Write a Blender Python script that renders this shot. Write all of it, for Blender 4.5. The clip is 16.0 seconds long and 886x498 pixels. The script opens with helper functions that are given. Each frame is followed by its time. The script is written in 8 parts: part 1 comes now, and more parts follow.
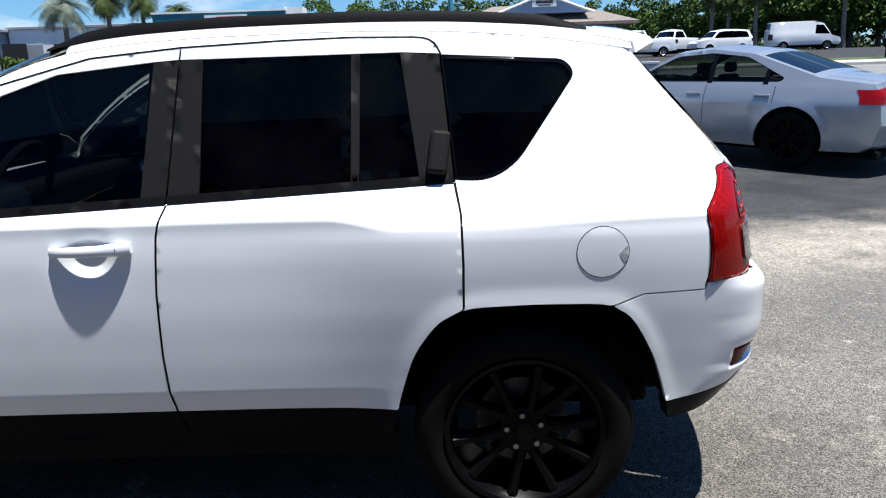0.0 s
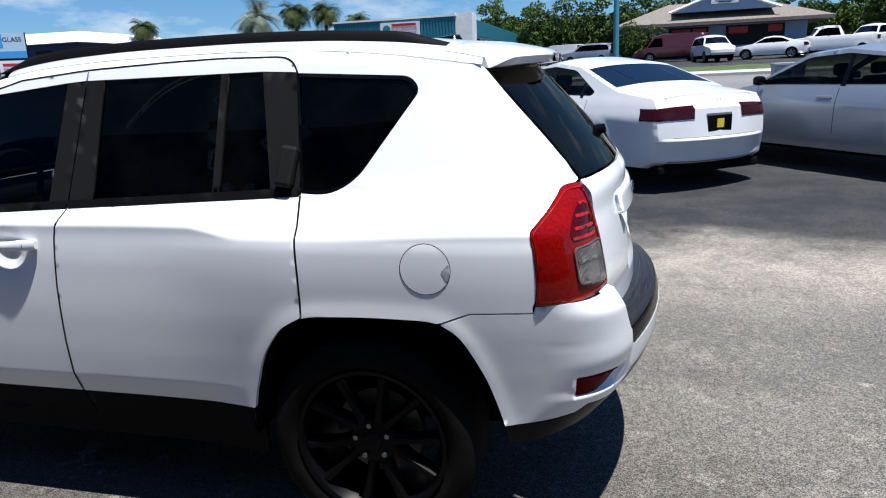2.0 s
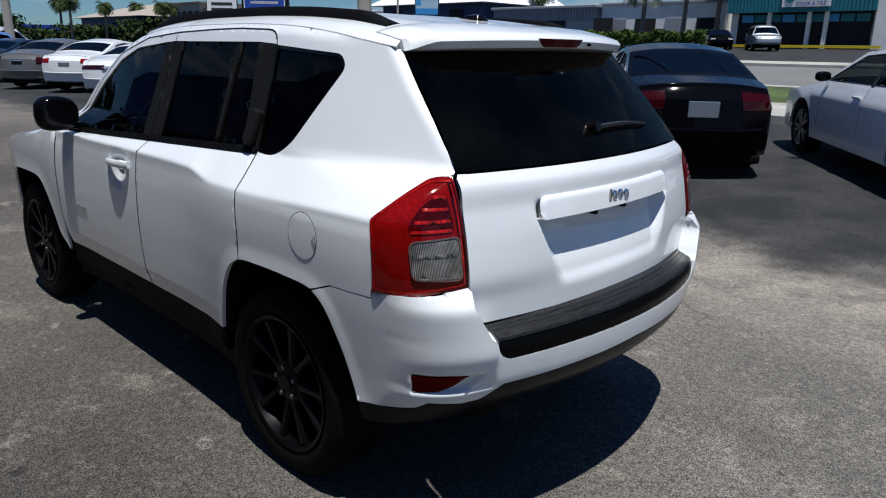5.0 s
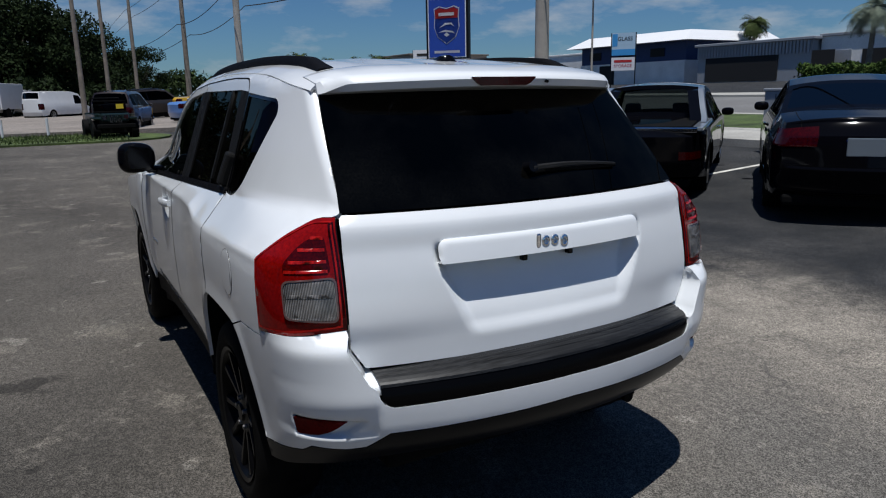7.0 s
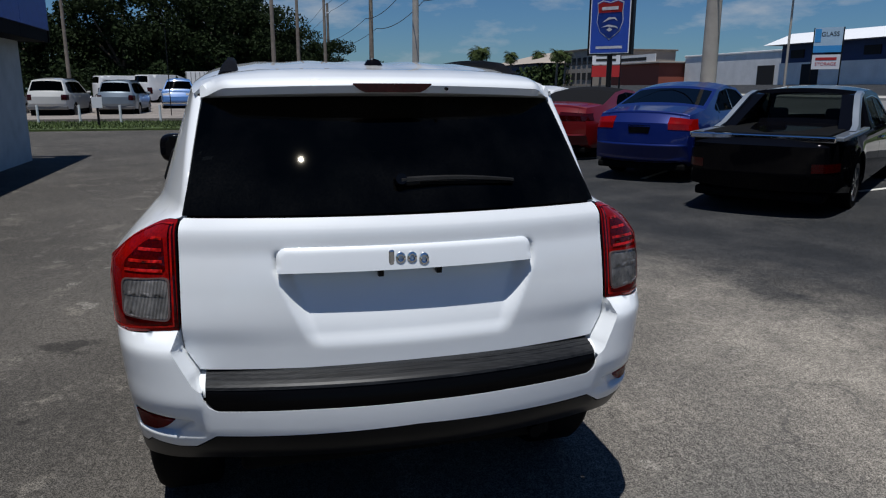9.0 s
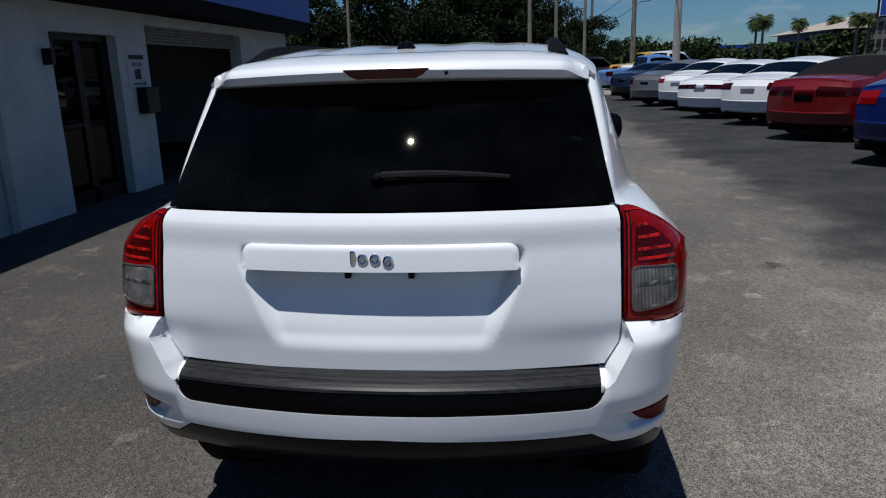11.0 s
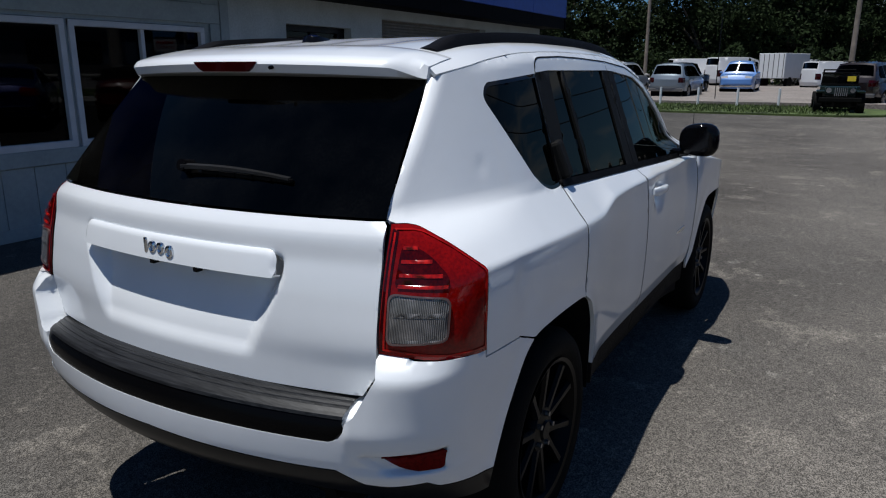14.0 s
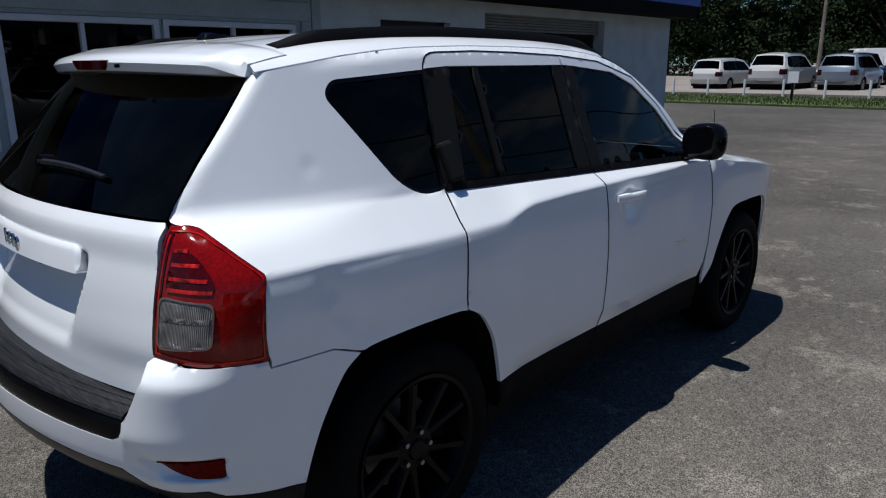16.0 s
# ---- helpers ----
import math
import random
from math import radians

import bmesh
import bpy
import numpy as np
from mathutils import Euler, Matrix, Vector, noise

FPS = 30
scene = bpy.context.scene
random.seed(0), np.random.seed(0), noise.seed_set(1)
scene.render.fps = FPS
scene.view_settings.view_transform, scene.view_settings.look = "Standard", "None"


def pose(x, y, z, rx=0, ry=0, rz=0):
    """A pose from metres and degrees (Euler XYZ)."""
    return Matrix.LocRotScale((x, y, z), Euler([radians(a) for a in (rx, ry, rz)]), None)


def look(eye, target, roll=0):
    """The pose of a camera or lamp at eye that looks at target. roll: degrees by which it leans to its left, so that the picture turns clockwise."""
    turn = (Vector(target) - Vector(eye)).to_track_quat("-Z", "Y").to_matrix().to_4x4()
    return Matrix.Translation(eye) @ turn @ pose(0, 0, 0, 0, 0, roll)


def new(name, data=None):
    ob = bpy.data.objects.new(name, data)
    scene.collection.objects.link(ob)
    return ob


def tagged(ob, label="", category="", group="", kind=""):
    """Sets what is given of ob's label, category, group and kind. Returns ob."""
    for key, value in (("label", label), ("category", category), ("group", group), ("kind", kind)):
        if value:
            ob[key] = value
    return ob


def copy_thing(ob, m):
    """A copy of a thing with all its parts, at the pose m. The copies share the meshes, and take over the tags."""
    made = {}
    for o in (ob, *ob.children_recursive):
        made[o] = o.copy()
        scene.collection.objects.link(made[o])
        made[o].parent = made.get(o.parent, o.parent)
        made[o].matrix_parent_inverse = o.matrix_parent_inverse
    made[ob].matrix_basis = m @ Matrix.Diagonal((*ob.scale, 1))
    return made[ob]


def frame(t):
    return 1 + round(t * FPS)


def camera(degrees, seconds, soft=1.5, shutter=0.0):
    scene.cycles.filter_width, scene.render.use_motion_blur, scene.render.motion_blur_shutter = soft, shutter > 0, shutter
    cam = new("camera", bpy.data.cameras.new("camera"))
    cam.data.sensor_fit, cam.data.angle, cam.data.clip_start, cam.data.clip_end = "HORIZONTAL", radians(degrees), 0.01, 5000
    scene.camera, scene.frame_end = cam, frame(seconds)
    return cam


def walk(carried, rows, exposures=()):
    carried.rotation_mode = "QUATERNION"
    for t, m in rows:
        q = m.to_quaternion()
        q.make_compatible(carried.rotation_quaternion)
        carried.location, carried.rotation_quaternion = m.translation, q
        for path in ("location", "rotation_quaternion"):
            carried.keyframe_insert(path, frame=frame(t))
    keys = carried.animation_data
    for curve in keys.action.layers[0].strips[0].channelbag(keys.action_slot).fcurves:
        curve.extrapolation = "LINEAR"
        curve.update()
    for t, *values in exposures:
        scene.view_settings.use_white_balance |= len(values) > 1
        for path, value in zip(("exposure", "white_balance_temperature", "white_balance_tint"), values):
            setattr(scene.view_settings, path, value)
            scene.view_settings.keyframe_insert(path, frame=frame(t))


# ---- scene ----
cam = camera(64.4, 16.0, soft=1.15)
METRES, EYE, TILT, LEAN, TURN = 7.5, 1.484, 0.0, 0.0, 0.0
ROWS = [
    (0.0, 0.0, 0.0, 0.0, -0.47, -14.52, 1.82),
    (0.5, 0.032, 0.0068, 0.001, 1.96, -14.07, 1.91),
    (1.0, 0.0727, -0.0013, 0.0002, 6.78, -15.19, 1.23),
    (1.5, 0.1022, 0.0025, -0.0001, 10.39, -13.87, 2.46),
    (2.0, 0.1326, 0.0105, 0.0008, 13.52, -13.79, 2.58),
    (2.5, 0.1713, 0.0117, 0.0022, 19.25, -14.05, 0.91),
    (3.0, 0.197, 0.0236, 0.002, 22.13, -14.19, 2.81),
    (3.5, 0.2166, 0.0455, 0.003, 26.82, -12.97, 0.94),
    (4.0, 0.2437, 0.0646, 0.0027, 31.95, -14.0, 1.7),
    (4.2, 0.2560, 0.0705, 0.0040, 34.46, -14.65, 0.9),
    (6.3, 0.3436, 0.1571, 0.0050, 53.72, -14.58, 1.37),
    (6.5, 0.3488, 0.1668, 0.0046, 54.6, -14.16, 1.87),
    (7.0, 0.3652, 0.1967, 0.0034, 60.01, -12.59, 1.04),
    (7.5, 0.3909, 0.2253, 0.0061, 64.5, -14.44, 0.59),
    (8.0, 0.4031, 0.2489, 0.0086, 68.23, -14.04, 1.7),
    (8.2, 0.4038, 0.2634, 0.0080, 68.96, -13.65, 1.8),
    (10.3, 0.3878, 0.3894, 0.0080, 87.4, -14.35, -0.77),
    (10.5, 0.3838, 0.3989, 0.0085, 89.05, -14.51, 0.43),
    (11.0, 0.3812, 0.4282, 0.0089, 95.49, -14.37, 1.65),
    (11.5, 0.3764, 0.4564, 0.0099, 99.44, -15.16, 1.7),
    (12.0, 0.3603, 0.4769, 0.0074, 103.59, -14.38, 1.63),
    (12.5, 0.3447, 0.5035, 0.0076, 106.93, -14.94, 1.52),
    (13.0, 0.3368, 0.5389, 0.0079, 113.27, -15.97, 1.4),
    (13.5, 0.3249, 0.5662, 0.0076, 115.98, -15.37, 2.74),
    (14.0, 0.3073, 0.5918, 0.007, 119.47, -14.39, -0.06),
    (14.5, 0.2911, 0.621, 0.0073, 125.02, -14.92, 2.38),
    (15.0, 0.2762, 0.6488, 0.0079, 129.51, -16.51, 2.03),
    (15.5, 0.2533, 0.663, 0.0061, 130.73, -15.56, 0.91),
    (16.0, 0.2252, 0.6784, 0.0077, 131.94, -14.85, 0.39),
]
EXPOSURES = [(0.0, 1.11, 6310, 9), (2.0, 0.85, 6310, 9), (4.2, 0.32, 6310, 9), (6.3, -0.15, 6310, 9), (8.2, -0.22, 6310, 9), (12.5, -0.22, 6310, 9), (14.0, -0.17, 6310, 9), (16.0, -0.02, 6310, 9)]
walk(cam, [(t, pose(0, 0, EYE, TILT, LEAN, TURN) @ pose(METRES * x, METRES * y, METRES * z, 90 + pitch, roll, yaw)) for t, x, y, z, yaw, pitch, roll in ROWS], EXPOSURES)

# ---- daylight: high sun behind the car's left rear corner ----
SUN_EL, SUN_AZ = 77.0, 120.7
world = bpy.data.worlds.new("sky")
scene.world = world
world.use_nodes = True
wn = world.node_tree
sky = wn.nodes.new("ShaderNodeTexSky")
sky.sky_type, sky.sun_disc = "NISHITA", False
sky.sun_elevation, sky.sun_rotation = radians(SUN_EL), radians(SUN_AZ)
sky.air_density, sky.dust_density, sky.ozone_density = 1.0, 0.1, 3.0
wn.nodes["Background"].inputs["Strength"].default_value = 0.052
tone = wn.nodes.new("ShaderNodeMix")
tone.data_type, tone.blend_type = "RGBA", "MULTIPLY"
tone.inputs["Factor"].default_value, tone.inputs["B"].default_value = 1.0, (0.55, 0.85, 1.19, 1)
wn.links.new(sky.outputs["Color"], tone.inputs["A"])
# thin low clouds
wtc, wmap, wno, wra = (wn.nodes.new("ShaderNode" + k) for k in ("TexCoord", "Mapping", "TexNoise", "MapRange"))
wmap.inputs["Scale"].default_value = (1.0, 1.0, 3.2)
wno.inputs["Scale"].default_value, wno.inputs["Detail"].default_value, wno.inputs["Roughness"].default_value = 5.5, 6.0, 0.60
wra.inputs["From Min"].default_value, wra.inputs["From Max"].default_value, wra.inputs["To Max"].default_value = 0.52, 0.70, 0.62
wn.links.new(wtc.outputs["Generated"], wmap.inputs["Vector"])
wn.links.new(wmap.outputs["Vector"], wno.inputs["Vector"])
wn.links.new(wno.outputs["Fac"], wra.inputs["Value"])
cloud = wn.nodes.new("ShaderNodeMix")
cloud.data_type = "RGBA"
cloud.inputs["B"].default_value = (9.5, 9.9, 10.5, 1)
# the clouds lie low round the horizon
wsep, wlow, wmul = (wn.nodes.new("ShaderNode" + k) for k in ("SeparateXYZ", "MapRange", "Math"))
wlow.inputs["From Min"].default_value, wlow.inputs["From Max"].default_value = 0.45, 0.25
wmul.operation = "MULTIPLY"
wn.links.new(wtc.outputs["Generated"], wsep.inputs[0])
wn.links.new(wsep.outputs["Z"], wlow.inputs["Value"])
wn.links.new(wra.outputs["Result"], wmul.inputs[0])
wn.links.new(wlow.outputs["Result"], wmul.inputs[1])
wn.links.new(wmul.outputs[0], cloud.inputs["Factor"])
wn.links.new(tone.outputs["Result"], cloud.inputs["A"])
wn.links.new(cloud.outputs["Result"], wn.nodes["Background"].inputs["Color"])
sun = new("sun", bpy.data.lights.new("sun", "SUN"))
sun.data.energy, sun.data.angle, sun.data.color = 5.0, radians(0.55), (1.0, 0.97, 0.93)
sun.matrix_world = look((0, 0, 0), (-math.sin(radians(SUN_AZ)) * math.cos(radians(SUN_EL)), -math.cos(radians(SUN_AZ)) * math.cos(radians(SUN_EL)), -math.sin(radians(SUN_EL))))

# ---- materials ----
def material(name, color, rough=0.5, metal=0.0, coat=0.0, spots=0.0, spot_scale=8.0, fine=0.0, fine_scale=60.0, bump=0.0, bump_scale=80.0, random_tint=0.0, spec=0.5, coat_rough=0.03):
    m = bpy.data.materials.new(name)
    m.use_nodes = True
    nt = m.node_tree
    b = nt.nodes["Principled BSDF"]
    b.inputs["Roughness"].default_value, b.inputs["Metallic"].default_value = rough, metal
    b.inputs["Coat Weight"].default_value, b.inputs["Coat Roughness"].default_value = coat, coat_rough
    b.inputs["Specular IOR Level"].default_value = spec
    b.inputs["Base Color"].default_value = (*color, 1)
    tc = nt.nodes.new("ShaderNodeTexCoord")
    def mult(source, amount, last):
        mr = nt.nodes.new("ShaderNodeMapRange")
        mr.inputs["From Min"].default_value, mr.inputs["From Max"].default_value = 0.3, 0.7
        mr.inputs["To Min"].default_value, mr.inputs["To Max"].default_value = 1 - amount, 1 + amount
        nt.links.new(source, mr.inputs["Value"])
        mx = nt.nodes.new("ShaderNodeMix")
        mx.data_type, mx.blend_type = "RGBA", "MULTIPLY"
        mx.inputs["Factor"].default_value = 1.0
        nt.links.new(last, mx.inputs["A"])
        nt.links.new(mr.outputs["Result"], mx.inputs["B"])
        return mx.outputs["Result"]
    rgb = nt.nodes.new("ShaderNodeRGB")
    rgb.outputs[0].default_value = (*color, 1)
    last = rgb.outputs[0]
    for amount, sc, detail in ((spots, spot_scale, 4.0), (fine, fine_scale, 2.0)):
        if amount:
            n = nt.nodes.new("ShaderNodeTexNoise")
            n.inputs["Scale"].default_value, n.inputs["Detail"].default_value = sc, detail
            nt.links.new(tc.outputs["Object"], n.inputs["Vector"])
            last = mult(n.outputs["Fac"], amount, last)
    if random_tint:
        oi = nt.nodes.new("ShaderNodeObjectInfo")
        last = mult(oi.outputs["Random"], random_tint, last)
    nt.links.new(last, b.inputs["Base Color"])
    if bump:
        n = nt.nodes.new("ShaderNodeTexNoise")
        n.inputs["Scale"].default_value, n.inputs["Detail"].default_value = bump_scale, 3.0
        nt.links.new(tc.outputs["Object"], n.inputs["Vector"])
        bp = nt.nodes.new("ShaderNodeBump")
        bp.inputs["Strength"].default_value, bp.inputs["Distance"].default_value = bump, 0.01
        nt.links.new(n.outputs["Fac"], bp.inputs["Height"])
        nt.links.new(bp.outputs["Normal"], b.inputs["Normal"])
    return m


def glass_material(name, tint, rough=0.015, gloss=(0.95, 0.97, 1), ior=1.45, dust=0.0):
    """Tinted car glass: a clear coat of gloss over a dark see-through body."""
    m = bpy.data.materials.new(name)
    m.use_nodes = True
    nt = m.node_tree
    nt.nodes.remove(nt.nodes["Principled BSDF"])
    tr, gl, mx, fr = (nt.nodes.new("ShaderNode" + k) for k in ("BsdfTransparent", "BsdfGlossy", "MixShader", "Fresnel"))
    tr.inputs["Color"].default_value = (*tint, 1)
    gl.inputs["Roughness"].default_value = rough
    gl.inputs["Color"].default_value = (*gloss, 1)
    fr.inputs["IOR"].default_value = ior
    nt.links.new(fr.outputs[0], mx.inputs[0])
    nt.links.new(tr.outputs[0], mx.inputs[1])
    nt.links.new(gl.outputs[0], mx.inputs[2])
    last = mx.outputs[0]
    if dust:
        # a film of dust, thicker in patches
        tc, n1, n2, mr, df, m2, ml = (nt.nodes.new("ShaderNode" + k) for k in ("TexCoord", "TexNoise", "TexNoise", "MapRange", "BsdfDiffuse", "MixShader", "Math"))
        n1.inputs["Scale"].default_value, n1.inputs["Detail"].default_value = 4.5, 5.0
        n2.inputs["Scale"].default_value, n2.inputs["Detail"].default_value = 140.0, 2.0
        df.inputs["Color"].default_value = (0.55, 0.53, 0.50, 1)
        ml.operation = "MULTIPLY"
        nt.links.new(tc.outputs["Object"], n1.inputs["Vector"])
        nt.links.new(tc.outputs["Object"], n2.inputs["Vector"])
        nt.links.new(n1.outputs["Fac"], mr.inputs["Value"])
        mr.inputs["From Min"].default_value, mr.inputs["From Max"].default_value, mr.inputs["To Max"].default_value = 0.42, 0.75, dust * 2
        nt.links.new(mr.outputs["Result"], ml.inputs[0])
        nt.links.new(n2.outputs["Fac"], ml.inputs[1])
        nt.links.new(ml.outputs[0], m2.inputs[0])
        nt.links.new(last, m2.inputs[1])
        nt.links.new(df.outputs[0], m2.inputs[2])
        last = m2.outputs[0]
    nt.links.new(last, nt.nodes["Material Output"].inputs["Surface"])
    return m


def paint(name, color, flake=0.0, rough=0.35, coat=0.85, spec=0.3):
    return material(name, color, rough=rough, metal=flake, coat=coat, spec=spec, spots=0.03, spot_scale=3.0, coat_rough=0.04)


WHITE = paint("white_car_paint", (0.803, 0.830, 0.848), spec=0.5, coat=1.0)
BLACK_PLASTIC = material("black_grained_plastic", (0.005, 0.005, 0.006), rough=0.6, spec=0.06, fine=0.2, fine_scale=300, bump=0.15, bump_scale=500)
PILLAR_PLASTIC = material("charcoal_grained_plastic", (0.0095, 0.0095, 0.0095), rough=0.62, spec=0.10, fine=0.2, fine_scale=300, bump=0.15, bump_scale=500)
GLOSS_BLACK = material("gloss_black_trim", (0.003, 0.003, 0.004), rough=0.10, spec=0.18, spots=0.2)
RUBBER = material("tyre_rubber", (0.0045, 0.0045, 0.0045), rough=0.75, spec=0.08, spots=0.3, spot_scale=15, bump=0.2, bump_scale=200)
DARK_RIM = material("black_alloy_rim", (0.0022, 0.0022, 0.0026), rough=0.32, spec=0.10, coat=0.0, spots=0.2, spot_scale=20)
SILVER_RIM = material("silver_alloy_rim", (0.35, 0.35, 0.36), rough=0.3, metal=0.9)
CHROME = material("chrome", (0.75, 0.76, 0.78), rough=0.06, metal=1.0)
STEEL = material("brushed_steel_nut", (0.24, 0.24, 0.25), rough=0.35, metal=1.0)
TINT = glass_material("dark_tinted_glass", (0.007, 0.0075, 0.008), gloss=(0.40, 0.37, 0.31), dust=0.005)
CLEAR = glass_material("car_glass", (0.16, 0.18, 0.18), gloss=(0.62, 0.62, 0.58), ior=1.4)
DARK_GLASS = glass_material("dark_car_glass", (0.04, 0.044, 0.048), gloss=(0.13, 0.13, 0.13), ior=1.3)
LENS_RED = material("red_lamp_lens", (0.19, 0.0022, 0.0016), rough=0.06, spec=0.3, spots=0.15, spot_scale=6, fine=0.25, fine_scale=120)
LENS_EDGE_GLINT = material("red_edge_glint", (0.30, 0.005, 0.003), rough=0.12, spec=0.4, spots=0.5, spot_scale=26)
REFLECTOR = material("deep_red_reflector", (0.11, 0.0015, 0.002), rough=0.25, spec=0.04, fine=0.3, fine_scale=120)
LENS_BRIGHT = material("bright_red_reflector", (0.34, 0.007, 0.004), rough=0.15, fine=0.5, fine_scale=90)
LENS_CHAMBER = material("dark_red_lamp_chamber", (0.050, 0.0008, 0.0008), rough=0.1, spec=0.3, spots=0.3, spot_scale=30, fine=0.4, fine_scale=150)
LENS_DARK_RED = material("dark_red_lamp_lens", (0.028, 0.0006, 0.0008), rough=0.08, spec=0.35, spots=0.3, spot_scale=30)
LENS_CLEAR = material("clear_lamp_lens", (0.34, 0.335, 0.33), rough=0.12, coat=1.0, spots=0.25, spot_scale=18, bump=0.08, bump_scale=60)
CAR_DARK = material("dark_underbody", (0.004, 0.004, 0.004), rough=0.9, spec=0.1, spots=0.3)
SEAT = material("dark_grey_cloth", (0.03, 0.03, 0.032), rough=0.9, fine=0.2, fine_scale=200)
YELLOW = material("yellow_sticker", (0.75, 0.55, 0.03), rough=0.5)


def fluted():
    """Clear lens over a grey reflector with fine upright flutes."""
    m = material("fluted_clear_lens", (0.135, 0.128, 0.122), rough=0.15, coat=0.8, spots=0.4, spot_scale=30)
    nt = m.node_tree
    b = nt.nodes["Principled BSDF"]
    tc, wv, bp, mr, mx = (nt.nodes.new("ShaderNode" + k) for k in ("TexCoord", "TexWave", "Bump", "MapRange", "Mix"))
    wv.wave_type, wv.bands_direction = "BANDS", "Y"
    wv.inputs["Scale"].default_value, wv.inputs["Distortion"].default_value = 80.0, 0.8
    nt.links.new(tc.outputs["Object"], wv.inputs["Vector"])
    mr.inputs["To Min"].default_value, mr.inputs["To Max"].default_value = 0.30, 1.9
    nt.links.new(wv.outputs["Fac"], mr.inputs["Value"])
    mx.data_type, mx.blend_type = "RGBA", "MULTIPLY"
    mx.inputs["Factor"].default_value = 1.0
    old = b.inputs["Base Color"].links[0].from_socket
    nt.links.new(old, mx.inputs["A"])
    nt.links.new(mr.outputs["Result"], mx.inputs["B"])
    nt.links.new(mx.outputs["Result"], b.inputs["Base Color"])
    bp.inputs["Strength"].default_value, bp.inputs["Distance"].default_value = 0.5, 0.004
    nt.links.new(wv.outputs["Fac"], bp.inputs["Height"])
    nt.links.new(bp.outputs["Normal"], b.inputs["Normal"])
    return m


LENS_FLUTED = fluted()


def scuffed():
    """Grey step plastic with long scuffs along the bumper."""
    m = material("ribbed_grey_plastic", (.013, .0135, .0145), rough=.42, spec=.22, metal=.1)
    nt = m.node_tree
    b = nt.nodes["Principled BSDF"]
    tc, mp, no, mr, mx = (nt.nodes.new("ShaderNode" + k) for k in ("TexCoord", "Mapping", "TexNoise", "MapRange", "Mix"))
    mp.inputs["Scale"].default_value = (220.0, 2.2, 220.0)
    no.inputs["Scale"].default_value, no.inputs["Detail"].default_value = 1.0, 6.0
    mr.inputs["From Min"].default_value, mr.inputs["From Max"].default_value, mr.inputs["To Min"].default_value, mr.inputs["To Max"].default_value = .35, .70, .55, 2.1
    mx.data_type, mx.blend_type = "RGBA", "MULTIPLY"
    mx.inputs["Factor"].default_value = 1.0
    nt.links.new(tc.outputs["Object"], mp.inputs["Vector"])
    nt.links.new(mp.outputs["Vector"], no.inputs["Vector"])
    nt.links.new(no.outputs["Fac"], mr.inputs["Value"])
    old = b.inputs["Base Color"].links[0].from_socket
    nt.links.new(old, mx.inputs["A"])
    nt.links.new(mr.outputs["Result"], mx.inputs["B"])
    nt.links.new(mx.outputs["Result"], b.inputs["Base Color"])
    return m


PAD_GREY = scuffed()

# ---- small mesh tools ----
from mathutils.geometry import delaunay_2d_cdt


def link_mesh(name, verts, faces, mat, parent=None, label="", smooth=True):
    me = bpy.data.meshes.new(name)
    me.from_pydata([tuple(map(float, v)) for v in verts], [], [tuple(int(i) for i in f) for f in faces])
    me.materials.append(mat)
    if smooth:
        me.polygons.foreach_set("use_smooth", [True] * len(me.polygons))
    me.update()
    ob = new(name, me)
    if parent is not None:
        ob.parent = parent
    if label:
        ob["label"] = label
    return ob


def part(name, bm, mat, parent, label="", smooth=False):
    """Links a bmesh as one mesh under a thing or a part."""
    me = bpy.data.meshes.new(name)
    bmesh.ops.recalc_face_normals(bm, faces=bm.faces)
    bm.to_mesh(me)
    bm.free()
    me.materials.append(mat)
    if smooth:
        me.polygons.foreach_set("use_smooth", [True] * len(me.polygons))
        me.set_sharp_from_angle(angle=radians(40))
    ob = new(name, me)
    if parent is not None:
        ob.parent = parent
    if label:
        ob["label"] = label
    return ob


def empty(name, label, category, m=None, group="", kind=""):
    ob = new(name)
    ob.empty_display_size = 0.2
    if m is not None:
        ob.matrix_world = m
    return tagged(ob, label, category, group, kind)


def add_box(bm, lo, hi, bevel=0.0):
    vs = bmesh.ops.create_cube(bm, size=1)["verts"]
    for v in vs:
        v.co = Vector([lo[i] + (v.co[i] + 0.5) * (hi[i] - lo[i]) for i in range(3)])
    if bevel:
        es = list({e for v in vs for e in v.link_edges})
        bmesh.ops.bevel(bm, geom=es, offset=bevel, segments=2, profile=0.5, affect="EDGES")
    return vs


def box(name, lo, hi, mat, parent=None, label="", bevel=0.0):
    bm = bmesh.new()
    add_box(bm, lo, hi, bevel)
    return part(name, bm, mat, parent, label)


def rod(name, a, b, r0, r1, mat, parent=None, label="", seg=10):
    bm = bmesh.new()
    a, b = Vector(a), Vector(b)
    d = b - a
    bmesh.ops.create_cone(bm, cap_ends=True, segments=seg, radius1=r0, radius2=r1, depth=d.length, matrix=Matrix.Translation((a + b) / 2) @ d.to_track_quat("Z", "Y").to_matrix().to_4x4())
    return part(name, bm, mat, parent, label, smooth=True)


